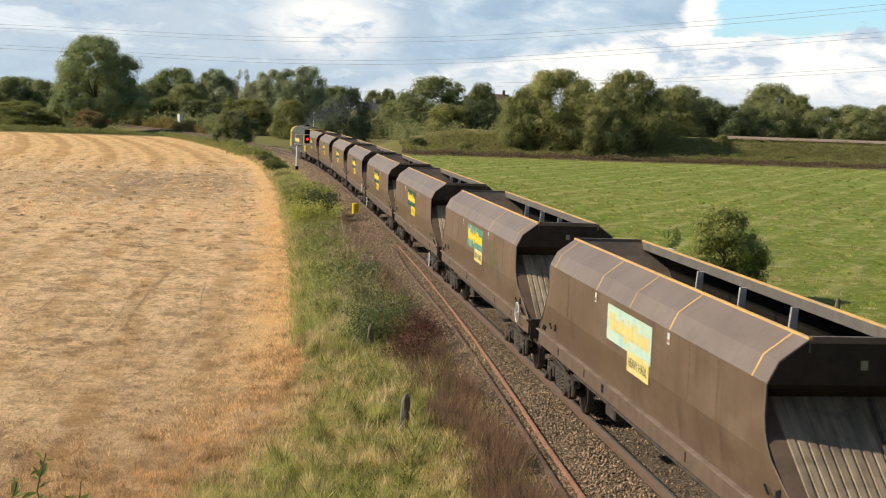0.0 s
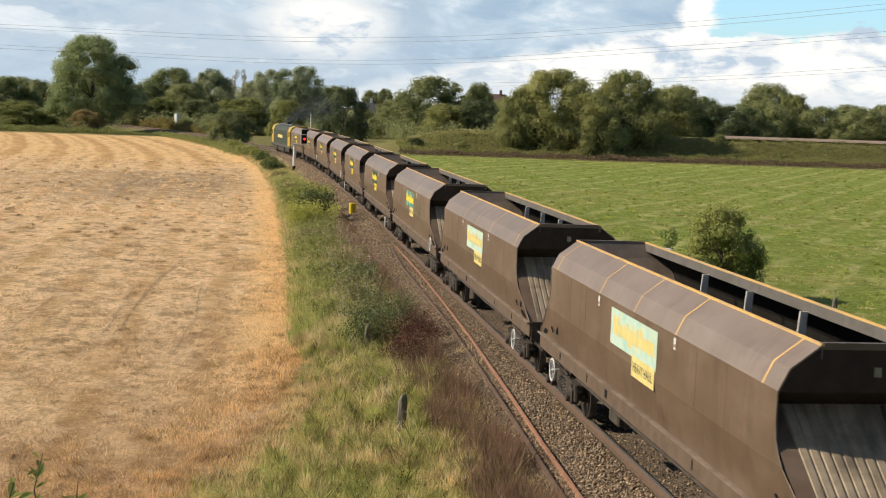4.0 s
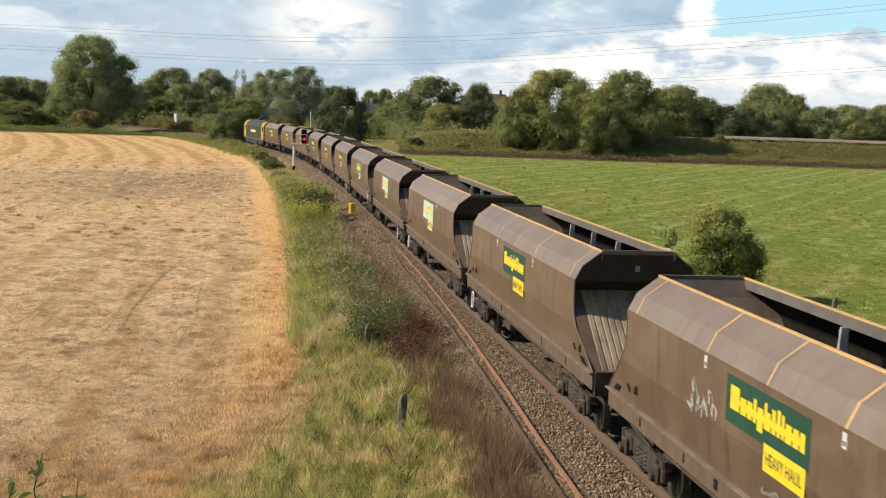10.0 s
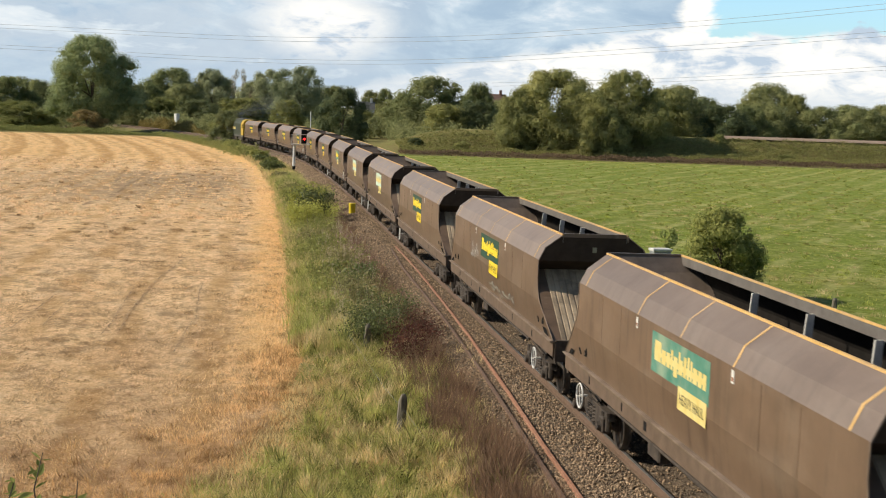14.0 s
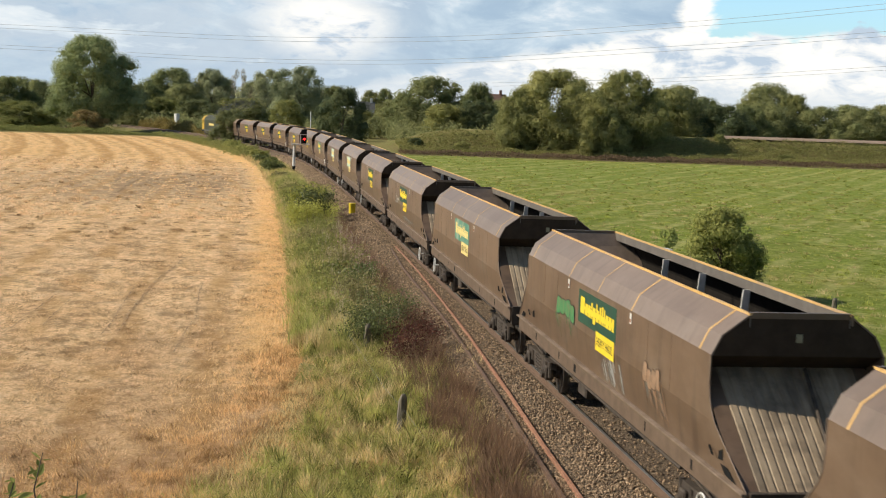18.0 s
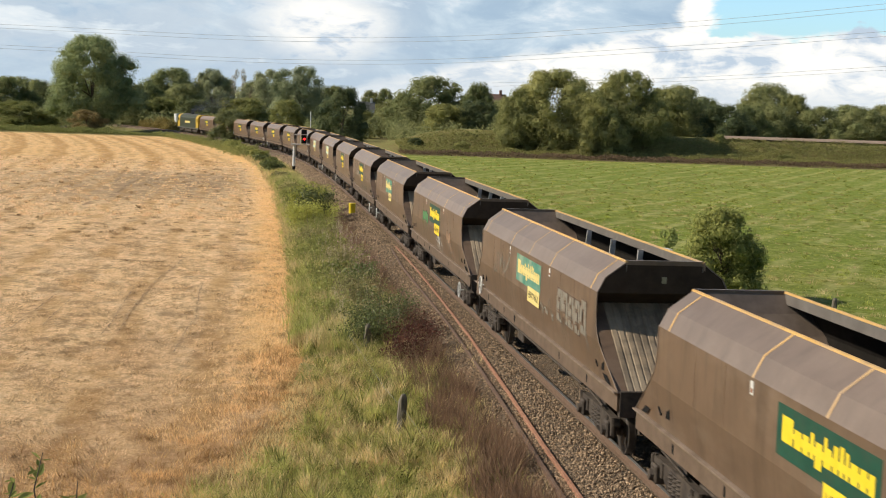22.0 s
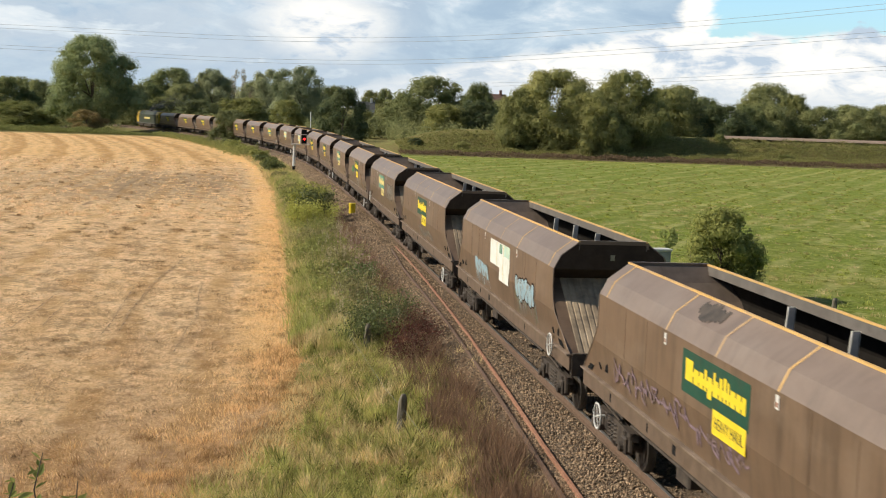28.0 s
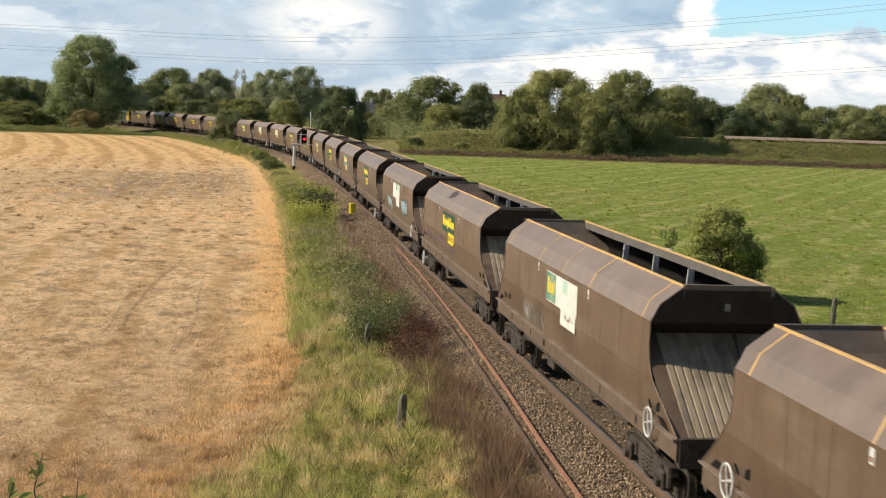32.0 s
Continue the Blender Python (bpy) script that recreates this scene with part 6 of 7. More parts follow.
# ================= plants, straw and stones =================
def blades(name, n, s_rng, d_fn, h_rng, w_rng, mat, seed, lean=0.35, flat=0.0, clump=0, z_off=0.0, swirl=None, spread_m=0.15):
    """Many thin tapered blades over a stretch beside the track; d_fn(rnd, s) gives their distances."""
    rnd = np.random.RandomState(seed)
    if clump:
        cs = s_rng[0] + (s_rng[1] - s_rng[0]) * rnd.rand(n // clump) ** 1.35
        cd = d_fn(rnd, cs)
        i = rnd.randint(0, len(cs), n)
        s, d = cs[i] + rnd.normal(size=n) * spread_m, cd[i] + rnd.normal(size=n) * spread_m * 0.8
        tall = rnd.uniform(0.6, 1.3, len(cs))[i]
    else:
        s = s_rng[0] + (s_rng[1] - s_rng[0]) * rnd.rand(n) ** 1.35
        d = d_fn(rnd, s)
        tall = np.ones(n)
    if swirl is not None:
        # nothing stands in the wheel ruts
        p, free = beside(s, d), np.ones(n, bool)
        for k, pts in TRACKS:
            for (ax, ay), (bx, by) in zip(pts, pts[1:]):
                ux, uy = bx - ax, by - ay
                f = np.clip(((p[:, 0] - ax) * ux + (p[:, 1] - ay) * uy) / (ux * ux + uy * uy), 0, 1)
                free &= np.hypot(p[:, 0] - ax - f * ux, p[:, 1] - ay - f * uy) > (0.11 if ay < 90 else 0.4) * k
        s, d, tall = s[free], d[free], tall[free]
        n = len(s)
    z = ground_height(s, d) + z_off - 0.02
    b = beside(s, d, z)
    h = rnd.uniform(*h_rng, n) * tall
    w = rnd.uniform(*w_rng, n)
    a, q = rnd.rand(n) * 2 * np.pi, rnd.rand(n) * 2 * np.pi
    if swirl is not None:
        # lodged straw: neighbours lie the same way
        a = 2.2 * np.sin(b[:, 0] * 0.9 + 1.7 * np.sin(b[:, 1] * 0.43)) + 1.8 * np.sin(b[:, 1] * 0.71 + b[:, 0] * 0.5) + 0.9 * np.sin(b[:, 0] * 2.3 - b[:, 1] * 1.6) + rnd.normal(size=n) * swirl
        q = a + np.pi / 2 + rnd.normal(size=n) * 0.5
        h = h * (1 + 0.45 * np.sin(b[:, 0] * 1.9 + 2 * np.sin(b[:, 1] * 0.8)) * np.sin(b[:, 1] * 1.3 + b[:, 0] * 0.4))
    ln = np.abs(rnd.normal(size=n)) * lean + flat
    up = np.stack([np.cos(a) * np.sin(ln), np.sin(a) * np.sin(ln), np.cos(ln)], -1)
    side = np.stack([np.cos(q), np.sin(q), np.zeros(n)], -1) * w[:, None]
    mid = b + up * (h * 0.55)[:, None]
    tip = b + up * h[:, None] + np.stack([np.cos(a), np.sin(a), -0.4 * np.ones(n)], -1) * (h * 0.18)[:, None]
    mid = b + up * (h * 0.4)[:, None]
    P = np.stack([b, mid + side, tip, mid - side], 1).reshape(-1, 3)
    return fast_mesh(name, P, np.arange(n * 4), 4, mat)


def stuff(name, me, label, category):
    return tagged(new(name, me), label, category, kind="stuff")


def tuft_mat(name, c1, c2, speckle=0.36):
    return leafy(name, c1, c2, 0.7, speckle, 0.4, 2.2, 1.9)


def patchy(name, c1, c2, d1, d2, scale=0.55, speckle=0.36):
    """Blades that are green in places and dry in others."""
    m = leafy(name, c1, c2, 0.7, speckle, 0.4, 2.2, 1.9)
    t = m.node_tree
    r = next(n for n in t.nodes if n.type == "VALTORGB")
    r2, nz, rm, mx, co = (t.nodes.new(k) for k in ("ShaderNodeValToRGB", "ShaderNodeTexNoise", "ShaderNodeValToRGB", "ShaderNodeMix", "ShaderNodeTexCoord"))
    for e, f in zip(r2.color_ramp.elements, r.color_ramp.elements):
        e.position = f.position
    r2.color_ramp.elements[0].color, r2.color_ramp.elements[1].color = (*d1, 1), (*d2, 1)
    t.links.new(r.inputs[0].links[0].from_socket, r2.inputs[0])
    nz.inputs["Scale"].default_value, nz.inputs["Detail"].default_value = scale, 4
    t.links.new(co.outputs["Object"], nz.inputs["Vector"])
    rm.color_ramp.elements[0].position, rm.color_ramp.elements[1].position = 0.49, 0.6
    t.links.new(nz.outputs[0], rm.inputs[0])
    mx.data_type = "RGBA"
    ends = [l.to_socket for l in r.outputs[0].links]
    t.links.new(rm.outputs[0], mx.inputs["Factor"])
    t.links.new(r.outputs[0], mx.inputs["A"])
    t.links.new(r2.outputs[0], mx.inputs["B"])
    for e in ends:
        t.links.new(mx.outputs["Result"], e)
    return m


M_grass_green = patchy("green_grass", (0.05, 0.068, 0.014), (0.52, 0.51, 0.16), (0.14, 0.11, 0.04), (0.84, 0.65, 0.34), 0.75)
M_meadow = patchy("meadow_grass", (0.14, 0.17, 0.026), (0.55, 0.54, 0.14), (0.2, 0.18, 0.05), (0.6, 0.54, 0.22), 0.12, 0.16)
M_grass_dry = tuft_mat("dry_grass", (0.26, 0.18, 0.07), (0.8, 0.64, 0.34))
M_weed_brown = tuft_mat("dead_weeds", (0.045, 0.028, 0.02), (0.31, 0.2, 0.128))
M_weed_grey = tuft_mat("grey_seed_heads", (0.17, 0.14, 0.07), (0.5, 0.42, 0.26))
M_straw = tuft_mat("cut_straw", (0.5, 0.32, 0.145), (1.0, 0.74, 0.45))
M_straw_dark = tuft_mat("grey_straw", (0.14, 0.092, 0.048), (0.52, 0.36, 0.2))
M_rust_grass = tuft_mat("rusty_grass", (0.3, 0.17, 0.07), (0.88, 0.6, 0.3))


def spread(lo, hi):
    return lambda rnd, s: rnd.uniform(lo, hi, len(s))


def verge_left(inner):
    """From the field's edge to some distance left of the track."""
    def place(rnd, s):
        lo = field_edge(s) + np.interp(s, [24, 28, 33, 38, 42], [0.3, 0.9, 1.1, 0.6, 0.15]) + 0.25 * np.sin(s * 3.1)
        return lo + (inner - lo) * rnd.rand(len(s))
    return place


stuff("verge_grass", blades("verge_grass", 88000, (21, 62), verge_left(-3.0), (0.14, 0.48), (0.006, 0.013), M_grass_green, 1, lean=0.8, clump=12), "tangled green grass on the railway verge", "grass")
stuff("verge_grass", blades("verge_grass", 40000, (50, 215), verge_left(-3.3), (0.2, 0.55), (0.012, 0.03), M_grass_green, 2, lean=0.6, clump=14), "tangled green grass on the railway verge", "grass")
stuff("dry_grass", blades("dry_grass", 30000, (21, 46), verge_left(-2.7), (0.12, 0.4), (0.005, 0.009), M_grass_dry, 3, lean=0.7, clump=16), "dry yellow grass among the green of the verge", "grass")
stuff("dry_grass", blades("dry_grass", 12000, (44, 200), lambda r, s: r.uniform(-6.5, -2.9, len(s)), (0.3, 0.7), (0.008, 0.02), M_grass_dry, 4, clump=14), "dry yellow grass among the green of the verge", "grass")
stuff("dead_weeds", blades("dead_weeds", 30000, (22, 84), lambda r, s: -3.05 - np.abs(r.normal(size=len(s))) * np.interp(s, [24, 36], [0.35, 0.6]) - 0.25 * np.sin(s * 1.1), (0.3, 0.95), (0.005, 0.01), M_weed_brown, 5, lean=0.3, clump=16), "dark brown dead dock and weed stems", "weeds")
stuff("grey_weeds", blades("grey_weeds", 5000, (44, 95), lambda r, s: r.uniform(-5.6, -3.4, len(s)), (0.5, 1.15), (0.005, 0.012), M_weed_grey, 6, lean=0.25, clump=12), "grey thistles gone to seed", "weeds")
stuff("rusty_grass", blades("rusty_grass", 30000, (22, 42), lambda r, s: field_edge(s) - np.abs(r.normal(size=len(s))) * np.interp(s, [24, 32, 38], [3.0, 1.8, 0.7]) + np.interp(s, [24, 29, 34, 42], [0.9, 1.4, 1.4, 0.35]), (0.06, 0.26), (0.005, 0.012), M_rust_grass, 7, lean=0.8, clump=26), "rust-coloured uncut grass along the stubble's edge", "grass")
stuff("stubble", blades("stubble", 155000, (22, 95), lambda r, s: field_edge(s) - 0.3 - r.rand(len(s)) ** 1.3 * 19, (0.05, 0.14), (0.004, 0.011), M_straw, 8, lean=0.6, flat=0.5, clump=5, swirl=0.7), "pale cut straw stubble over the field", "stubble")
stuff("stubble", blades("stubble", 72000, (22, 75), lambda r, s: field_edge(s) - 0.3 - r.rand(len(s)) ** 1.3 * 17, (0.06, 0.16), (0.004, 0.01), M_straw_dark, 9, lean=0.5, flat=0.45, clump=24, swirl=0.9), "grey weathered straw among the stubble", "stubble")
stuff("stubble", blades("stubble", 22000, (88, 175), lambda r, s: field_edge(s) - 0.5 - r.rand(len(s)) * 34, (0.08, 0.22), (0.02, 0.05), M_straw, 15, lean=0.5, flat=0.2, clump=12, swirl=0.9), "pale cut straw stubble over the field", "stubble")
stuff("stubble", blades("stubble", 15000, (75, 175), lambda r, s: field_edge(s) - 1.5 - r.rand(len(s)) * 32, (0.06, 0.17), (0.02, 0.045), M_straw_dark, 16, lean=0.5, flat=0.2, clump=30, swirl=0.9), "grey weathered straw among the stubble", "stubble")
stuff("meadow_tussocks", blades("meadow_tussocks", 36000, (100, 225), lambda r, s: 4.6 + r.rand(len(s)) * 105, (0.08, 0.22), (0.025, 0.06), M_meadow, 17, lean=0.5, clump=16), "coarse grass tussocks over the meadow", "grass")
stuff("dry_grass", blades("dry_grass", 16000, (23, 41), lambda r, s: field_edge(s) + 0.2 + np.abs(r.normal(size=len(s))) * 1.5, (0.14, 0.42), (0.005, 0.01), M_grass_dry, 19, lean=0.7, clump=30), "dry yellow grass among the green of the verge", "grass")
stuff("grass_tufts", blades("grass_tufts", 34000, (22, 70), verge_left(-3.3), (0.3, 0.72), (0.006, 0.012), patchy("tuft_grass", (0.06, 0.08, 0.016), (0.62, 0.6, 0.2), (0.2, 0.15, 0.055), (0.9, 0.72, 0.4), 1.1), 18, lean=0.45, clump=58, spread_m=0.075), "separate tall tufts of grass on the verge", "grass")
stuff("golden_grass", blades("golden_grass", 18000, (30, 120), lambda r, s: field_edge(s) - np.abs(r.normal(size=len(s))) * 0.9 - np.interp(s, [30, 40], [0.8, 0.0]), (0.07, 0.22), (0.005, 0.014), tuft_mat("golden_grass", (0.55, 0.35, 0.14), (1.0, 0.73, 0.4)), 12, lean=0.8, clump=10), "golden uncut grass along the stubble's edge", "grass")
stuff("tall_grass", blades("tall_grass", 50000, (40, 135), verge_left(-3.5), (0.35, 0.95), (0.006, 0.015), patchy("tall_grass", (0.09, 0.12, 0.03), (0.5, 0.52, 0.17), (0.3, 0.22, 0.09), (0.75, 0.6, 0.33), 0.7), 13, lean=0.3, clump=22), "tall seeding grass on the railway verge", "grass")
stuff("meadow_tussocks", blades("meadow_tussocks", 72000, (30, 150), lambda r, s: 4.6 + r.rand(len(s)) ** 1.35 * 60, (0.06, 0.2), (0.012, 0.03), patchy("tussock_grass", (0.14, 0.18, 0.025), (0.5, 0.53, 0.13), (0.22, 0.19, 0.06), (0.6, 0.52, 0.23), 0.35, 0.16), 14, lean=0.55, clump=45), "coarse grass tussocks over the meadow", "grass")
stuff("meadow_grass", blades("meadow_grass", 44000, (30, 130), lambda r, s: 4.2 + r.rand(len(s)) ** 1.5 * 55, (0.05, 0.17), (0.01, 0.028), M_meadow, 10, lean=0.6, clump=5), "uneven green meadow grass", "grass")
stuff("dry_meadow_grass", blades("dry_meadow_grass", 24000, (30, 120), lambda r, s: 3.0 + r.rand(len(s)) ** 2.2 * 45, (0.06, 0.2), (0.008, 0.02), M_grass_dry, 11, lean=0.5, clump=20), "dry straw-coloured patches in the meadow", "grass")


def leaf_patch(name, n, s_rng, d_fn, h_fn, size, mat, seed, label):
    """Small leaves through the height of a weed patch."""
    rnd = np.random.RandomState(seed)
    s = s_rng[0] + (s_rng[1] - s_rng[0]) * rnd.rand(n) ** 1.25
    d = d_fn(rnd, s)
    hump = 0.55 + 0.45 * np.sin(s * 1.7 + 2 * np.sin(d * 2.1)) * np.sin(d * 2.7 + s * 0.6)
    c = beside(s, d, ground_height(s, d) + h_fn(s) * hump * rnd.rand(n) ** 0.7)
    nrm = rnd.normal(size=(n, 3)) * 0.7 + np.array([-0.3, 0, 0.8])
    nrm /= np.linalg.norm(nrm, axis=1)[:, None]
    t1 = np.cross(nrm, rnd.normal(size=(n, 3)))
    t1 /= np.linalg.norm(t1, axis=1)[:, None]
    t2 = np.cross(nrm, t1)
    sz = (size * (0.7 + s / 120) * rnd.uniform(0.5, 1.4, n))[:, None]
    P = np.stack([c - t1 * sz, c - t2 * sz * 0.45 + nrm * sz * 0.2, c + t1 * sz, c + t2 * sz * 0.45 + nrm * sz * 0.2], 1).reshape(-1, 3)
    return stuff(name, fast_mesh(name, P, np.arange(n * 4), 4, mat), label, "weeds")


M_nettle = patchy("nettle_leaves", (0.05, 0.072, 0.018), (0.33, 0.36, 0.12), (0.1, 0.1, 0.04), (0.42, 0.38, 0.2))
M_grey_leaf = leafy("dusty_leaves", (0.085, 0.08, 0.03), (0.38, 0.35, 0.16), pass_through=0.42)
M_red_leaf = leafy("withered_leaves", (0.045, 0.024, 0.019), (0.21, 0.115, 0.08))
leaf_patch("nettles", 52000, (36, 125), lambda r, s: field_edge(s) + 0.2 + np.abs(r.normal(size=len(s))) * 1.0, lambda s: np.interp(s, [36, 45, 120], [0.3, 0.7, 0.8]), 0.025, M_nettle, 41, "leafy green nettles along the verge")
leaf_patch("dusty_weeds", 14000, (34, 95), lambda r, s: r.uniform(-5.0, -3.1, len(s)), lambda s: 0.8 + 0 * s, 0.028, M_grey_leaf, 42, "dusty grey-green seeding weeds")
leaf_patch("willowherb_flowers", 5200, (52, 70), lambda r, s: -3.75 + r.normal(size=len(s)) * 0.35, lambda s: 1.35 + 0 * s, 0.024, leafy("mauve_petals", (0.24, 0.13, 0.13), (0.58, 0.37, 0.37)), 46, "mauve willowherb going over beside the line")
leaf_patch("withered_weeds", 34000, (24, 84), lambda r, s: -3.25 - np.abs(r.normal(size=len(s))) * 0.45, lambda s: np.interp(s, [24, 34, 40], [0.3, 0.5, 0.8]), 0.02, M_red_leaf, 43, "withered red-brown weeds beside the ballast")


leaf_patch("lineside_scrub", 18000, (190, 300), lambda r, s: -5.2 + r.normal(size=len(s)) * 0.8, lambda s: np.interp(s, [190, 225, 300], [1.3, 1.2, 0.8]), 0.05, LEAF["scrub"], 47, "low scrub along the field's corner")
leaf_patch("low_weeds", 46000, (22, 48), verge_left(-3.4), lambda s: 0.5 + 0 * s, 0.026, patchy("low_weed_leaves", (0.05, 0.07, 0.014), (0.44, 0.46, 0.14), (0.13, 0.1, 0.035), (0.6, 0.45, 0.22), 0.8), 44, "low mixed weeds and clover on the verge")


def seed_plumes(n, s_rng, d_rng, h_rng, seed):
    """Fluffy pale seed heads on thin stems, standing out of the weeds."""
    rnd = np.random.RandomState(seed)
    per = 46
    s, d, h = rnd.uniform(*s_rng, n), rnd.uniform(*d_rng, n), rnd.uniform(*h_rng, n)
    base = beside(s, d, ground_height(s, d))
    top = base + np.stack([rnd.normal(size=n) * 0.08, rnd.normal(size=n) * 0.08, h], -1)
    i = np.repeat(np.arange(n), per)
    f = rnd.rand(n * per)
    c = top[i] + np.stack([rnd.normal(size=n * per) * 0.045 * (1.2 - f), rnd.normal(size=n * per) * 0.045 * (1.2 - f), -0.28 * f], -1) * (h[i] / 0.9)[:, None]
    u = rnd.normal(size=(n * per, 3))
    u /= np.linalg.norm(u, axis=1)[:, None]
    v = np.cross(u, rnd.normal(size=(n * per, 3)))
    v /= np.linalg.norm(v, axis=1)[:, None]
    k = rnd.uniform(0.01, 0.022, n * per)[:, None]
    heads = np.stack([c - u * k, c - v * k * 0.6, c + u * k, c + v * k * 0.6], 1).reshape(-1, 3)
    side = np.array([0.006, 0.0, 0.0])
    stems = np.stack([base - side, base + side, top + side * 0.5, top - side * 0.5], 1).reshape(-1, 3)
    P = np.concatenate([heads, stems])
    return fast_mesh("seed_heads", P, np.arange(len(P)), 4, leafy("seed_fluff", (0.4, 0.33, 0.2), (0.7, 0.6, 0.42), pass_through=0.5))


stuff("seed_heads", seed_plumes(80, (41, 76), (-5.3, -3.4), (0.75, 1.35), 91), "fluffy pale thistle and willowherb seed heads", "weeds")


def stones():
    rnd = np.random.RandomState(21)
    n = 50000
    s = 20 + 165 * rnd.rand(n) ** 2.1
    d = np.where(rnd.rand(n) < 0.82, rnd.uniform(-2.95, -0.85, n), rnd.uniform(-0.6, 2.2, n))
    c = beside(s, d, ground_height(s, d) + rnd.uniform(-0.005, 0.02, n))
    r = rnd.uniform(0.018, 0.042, n) * np.interp(s, [50, 180], [1.0, 2.6])
    base = np.array([(1, 0, 0), (-1, 0, 0), (0, 1, 0), (0, -1, 0), (0, 0, 0.8), (0, 0, -0.8)], float)
    V = base[None] * rnd.uniform(0.6, 1.35, (n, 6, 1))
    a = rnd.rand(n) * 6.283
    ca, sa = np.cos(a)[:, None], np.sin(a)[:, None]
    V = np.stack([V[..., 0] * ca - V[..., 1] * sa, V[..., 0] * sa + V[..., 1] * ca, V[..., 2] + V[..., 0] * rnd.uniform(-0.4, 0.4, (n, 1))], -1)
    P = (c[:, None] + V * r[:, None, None]).reshape(-1, 3)
    f = np.array([(0, 2, 4), (2, 1, 4), (1, 3, 4), (3, 0, 4), (2, 0, 5), (1, 2, 5), (3, 1, 5), (0, 3, 5)])
    return fast_mesh("ballast_stones", P, (np.arange(n)[:, None, None] * 6 + f[None]).ravel(), 3, M_stone)


stuff("ballast_stones", stones(), "brown-grey crushed stone ballast", "ballast")


def thicket(name, xs, ys, height, n, size, mat, seed, label):
    """A hedge-like strip of leaf clumps over a stretch of ground: (x0, x1), y by function of x and across, height by function."""
    rnd = np.random.RandomState(seed)
    x = rnd.uniform(*xs, n)
    y = ys(x, rnd.rand(n))
    hh = height(x, y) * (0.65 + 0.35 * np.sin(x * 0.9 + np.sin(y * 0.7) * 2) * np.sin(y * 0.8 + x * 0.23))
    z = -0.85 + bank_height(x, y) + hh * rnd.rand(n) ** 0.5
    c = np.stack([x, y, z], -1)
    nrm = rnd.normal(size=(n, 3)) + np.array([0, -0.3, 0.7])
    nrm /= np.linalg.norm(nrm, axis=1)[:, None]
    t1 = np.cross(nrm, rnd.normal(size=(n, 3)))
    t1 /= np.linalg.norm(t1, axis=1)[:, None]
    t2 = np.cross(nrm, t1)
    sz = size * rnd.uniform(0.5, 1.3, n)[:, None]
    P = np.stack([c - t1 * sz, c - t2 * sz * 0.6 + nrm * sz * 0.3, c + t1 * sz, c + t2 * sz * 0.6 + nrm * sz * 0.3], 1).reshape(-1, 3)
    return stuff(name, fast_mesh(name, P, np.arange(n * 4), 4, mat), label, "hedge")


thicket("bank_scrub", (17, 150), lambda x, q: 228 + (x - 60) * 0.04 + q * 15, lambda x, y: np.interp(y - 228 - (x - 60) * 0.04, [0, 10, 15], [1.6, 1.3, 0.75]), 62000, 0.15, leafy("bank_leaves", (0.11, 0.12, 0.04), (0.33, 0.31, 0.11), speckle=0.14, pass_through=0.42), 31, "green scrub over the far railway bank")
thicket("ditch_weeds", (16, 150), lambda x, q: 222.5 + (x - 60) * 0.02 + q * 5, lambda x, y: 1.0 + 0 * x, 16000, 0.16, tuft_mat("brown_ditch_weeds", (0.09, 0.06, 0.035), (0.21, 0.15, 0.095)), 32, "brown dead weeds along the meadow ditch")
thicket("field_hedge", (-95, -17), lambda x, q: 287 + q * 9 + (x + 40) * -0.06, lambda x, y: np.interp(x, [-37, -32], [1.4, 0.6]), 30000, 0.15, LEAF["scrub"], 33, "low hedge along the stubble's far edge")
thicket("far_understorey", (-110, 30), lambda x, q: np.interp(x, [-41, -38.5, -28, -20, -13], [318, 354, 326, 318, 318]) + q * 30, lambda x, y: 5.0 + 0 * x, 32000, 0.28, LEAF["oak"], 34, "dark undergrowth beneath the far trees")
thicket("curve_scrub", (-35, -17.5), lambda x, q: np.interp(x, [-35, -28.5, -20.4, -17], [343, 324, 295.5, 282]) + q * 10, lambda x, y: np.interp(x, [-35, -31, -22, -18], [2.2, 3.6, 3.4, 2.0]), 14000, 0.17, leafy("tawny_scrub", (0.16, 0.14, 0.045), (0.42, 0.32, 0.11)), 36, "tawny scrub on the bank behind the far curve")
thicket("far_understorey", (20, 170), lambda x, q: 262 + q * 30, lambda x, y: 5.5 + 0 * x, 32000, 0.27, LEAF["oak"], 35, "dark undergrowth beneath the far trees")
bx0 = np.linspace(78, 170, 40)
by0 = 243 + (bx0 - 60) * 0.04
verts = [(x, y + o, 3.2 + z) for x, y in zip(bx0, by0) for o, z in ((0.9, -0.05), (1.7, 0.2), (4.4, 0.45), (5.4, 0.0))]
faces = [(i * 4 + j, i * 4 + j + 1, i * 4 + j + 5, i * 4 + j + 4) for i in range(39) for j in range(3)]
tagged(new("far_track_bed", mesh_from("far_track_bed", verts, faces, M_farbed)), "pale stone track bed along the far bank", "track bed", kind="structure")

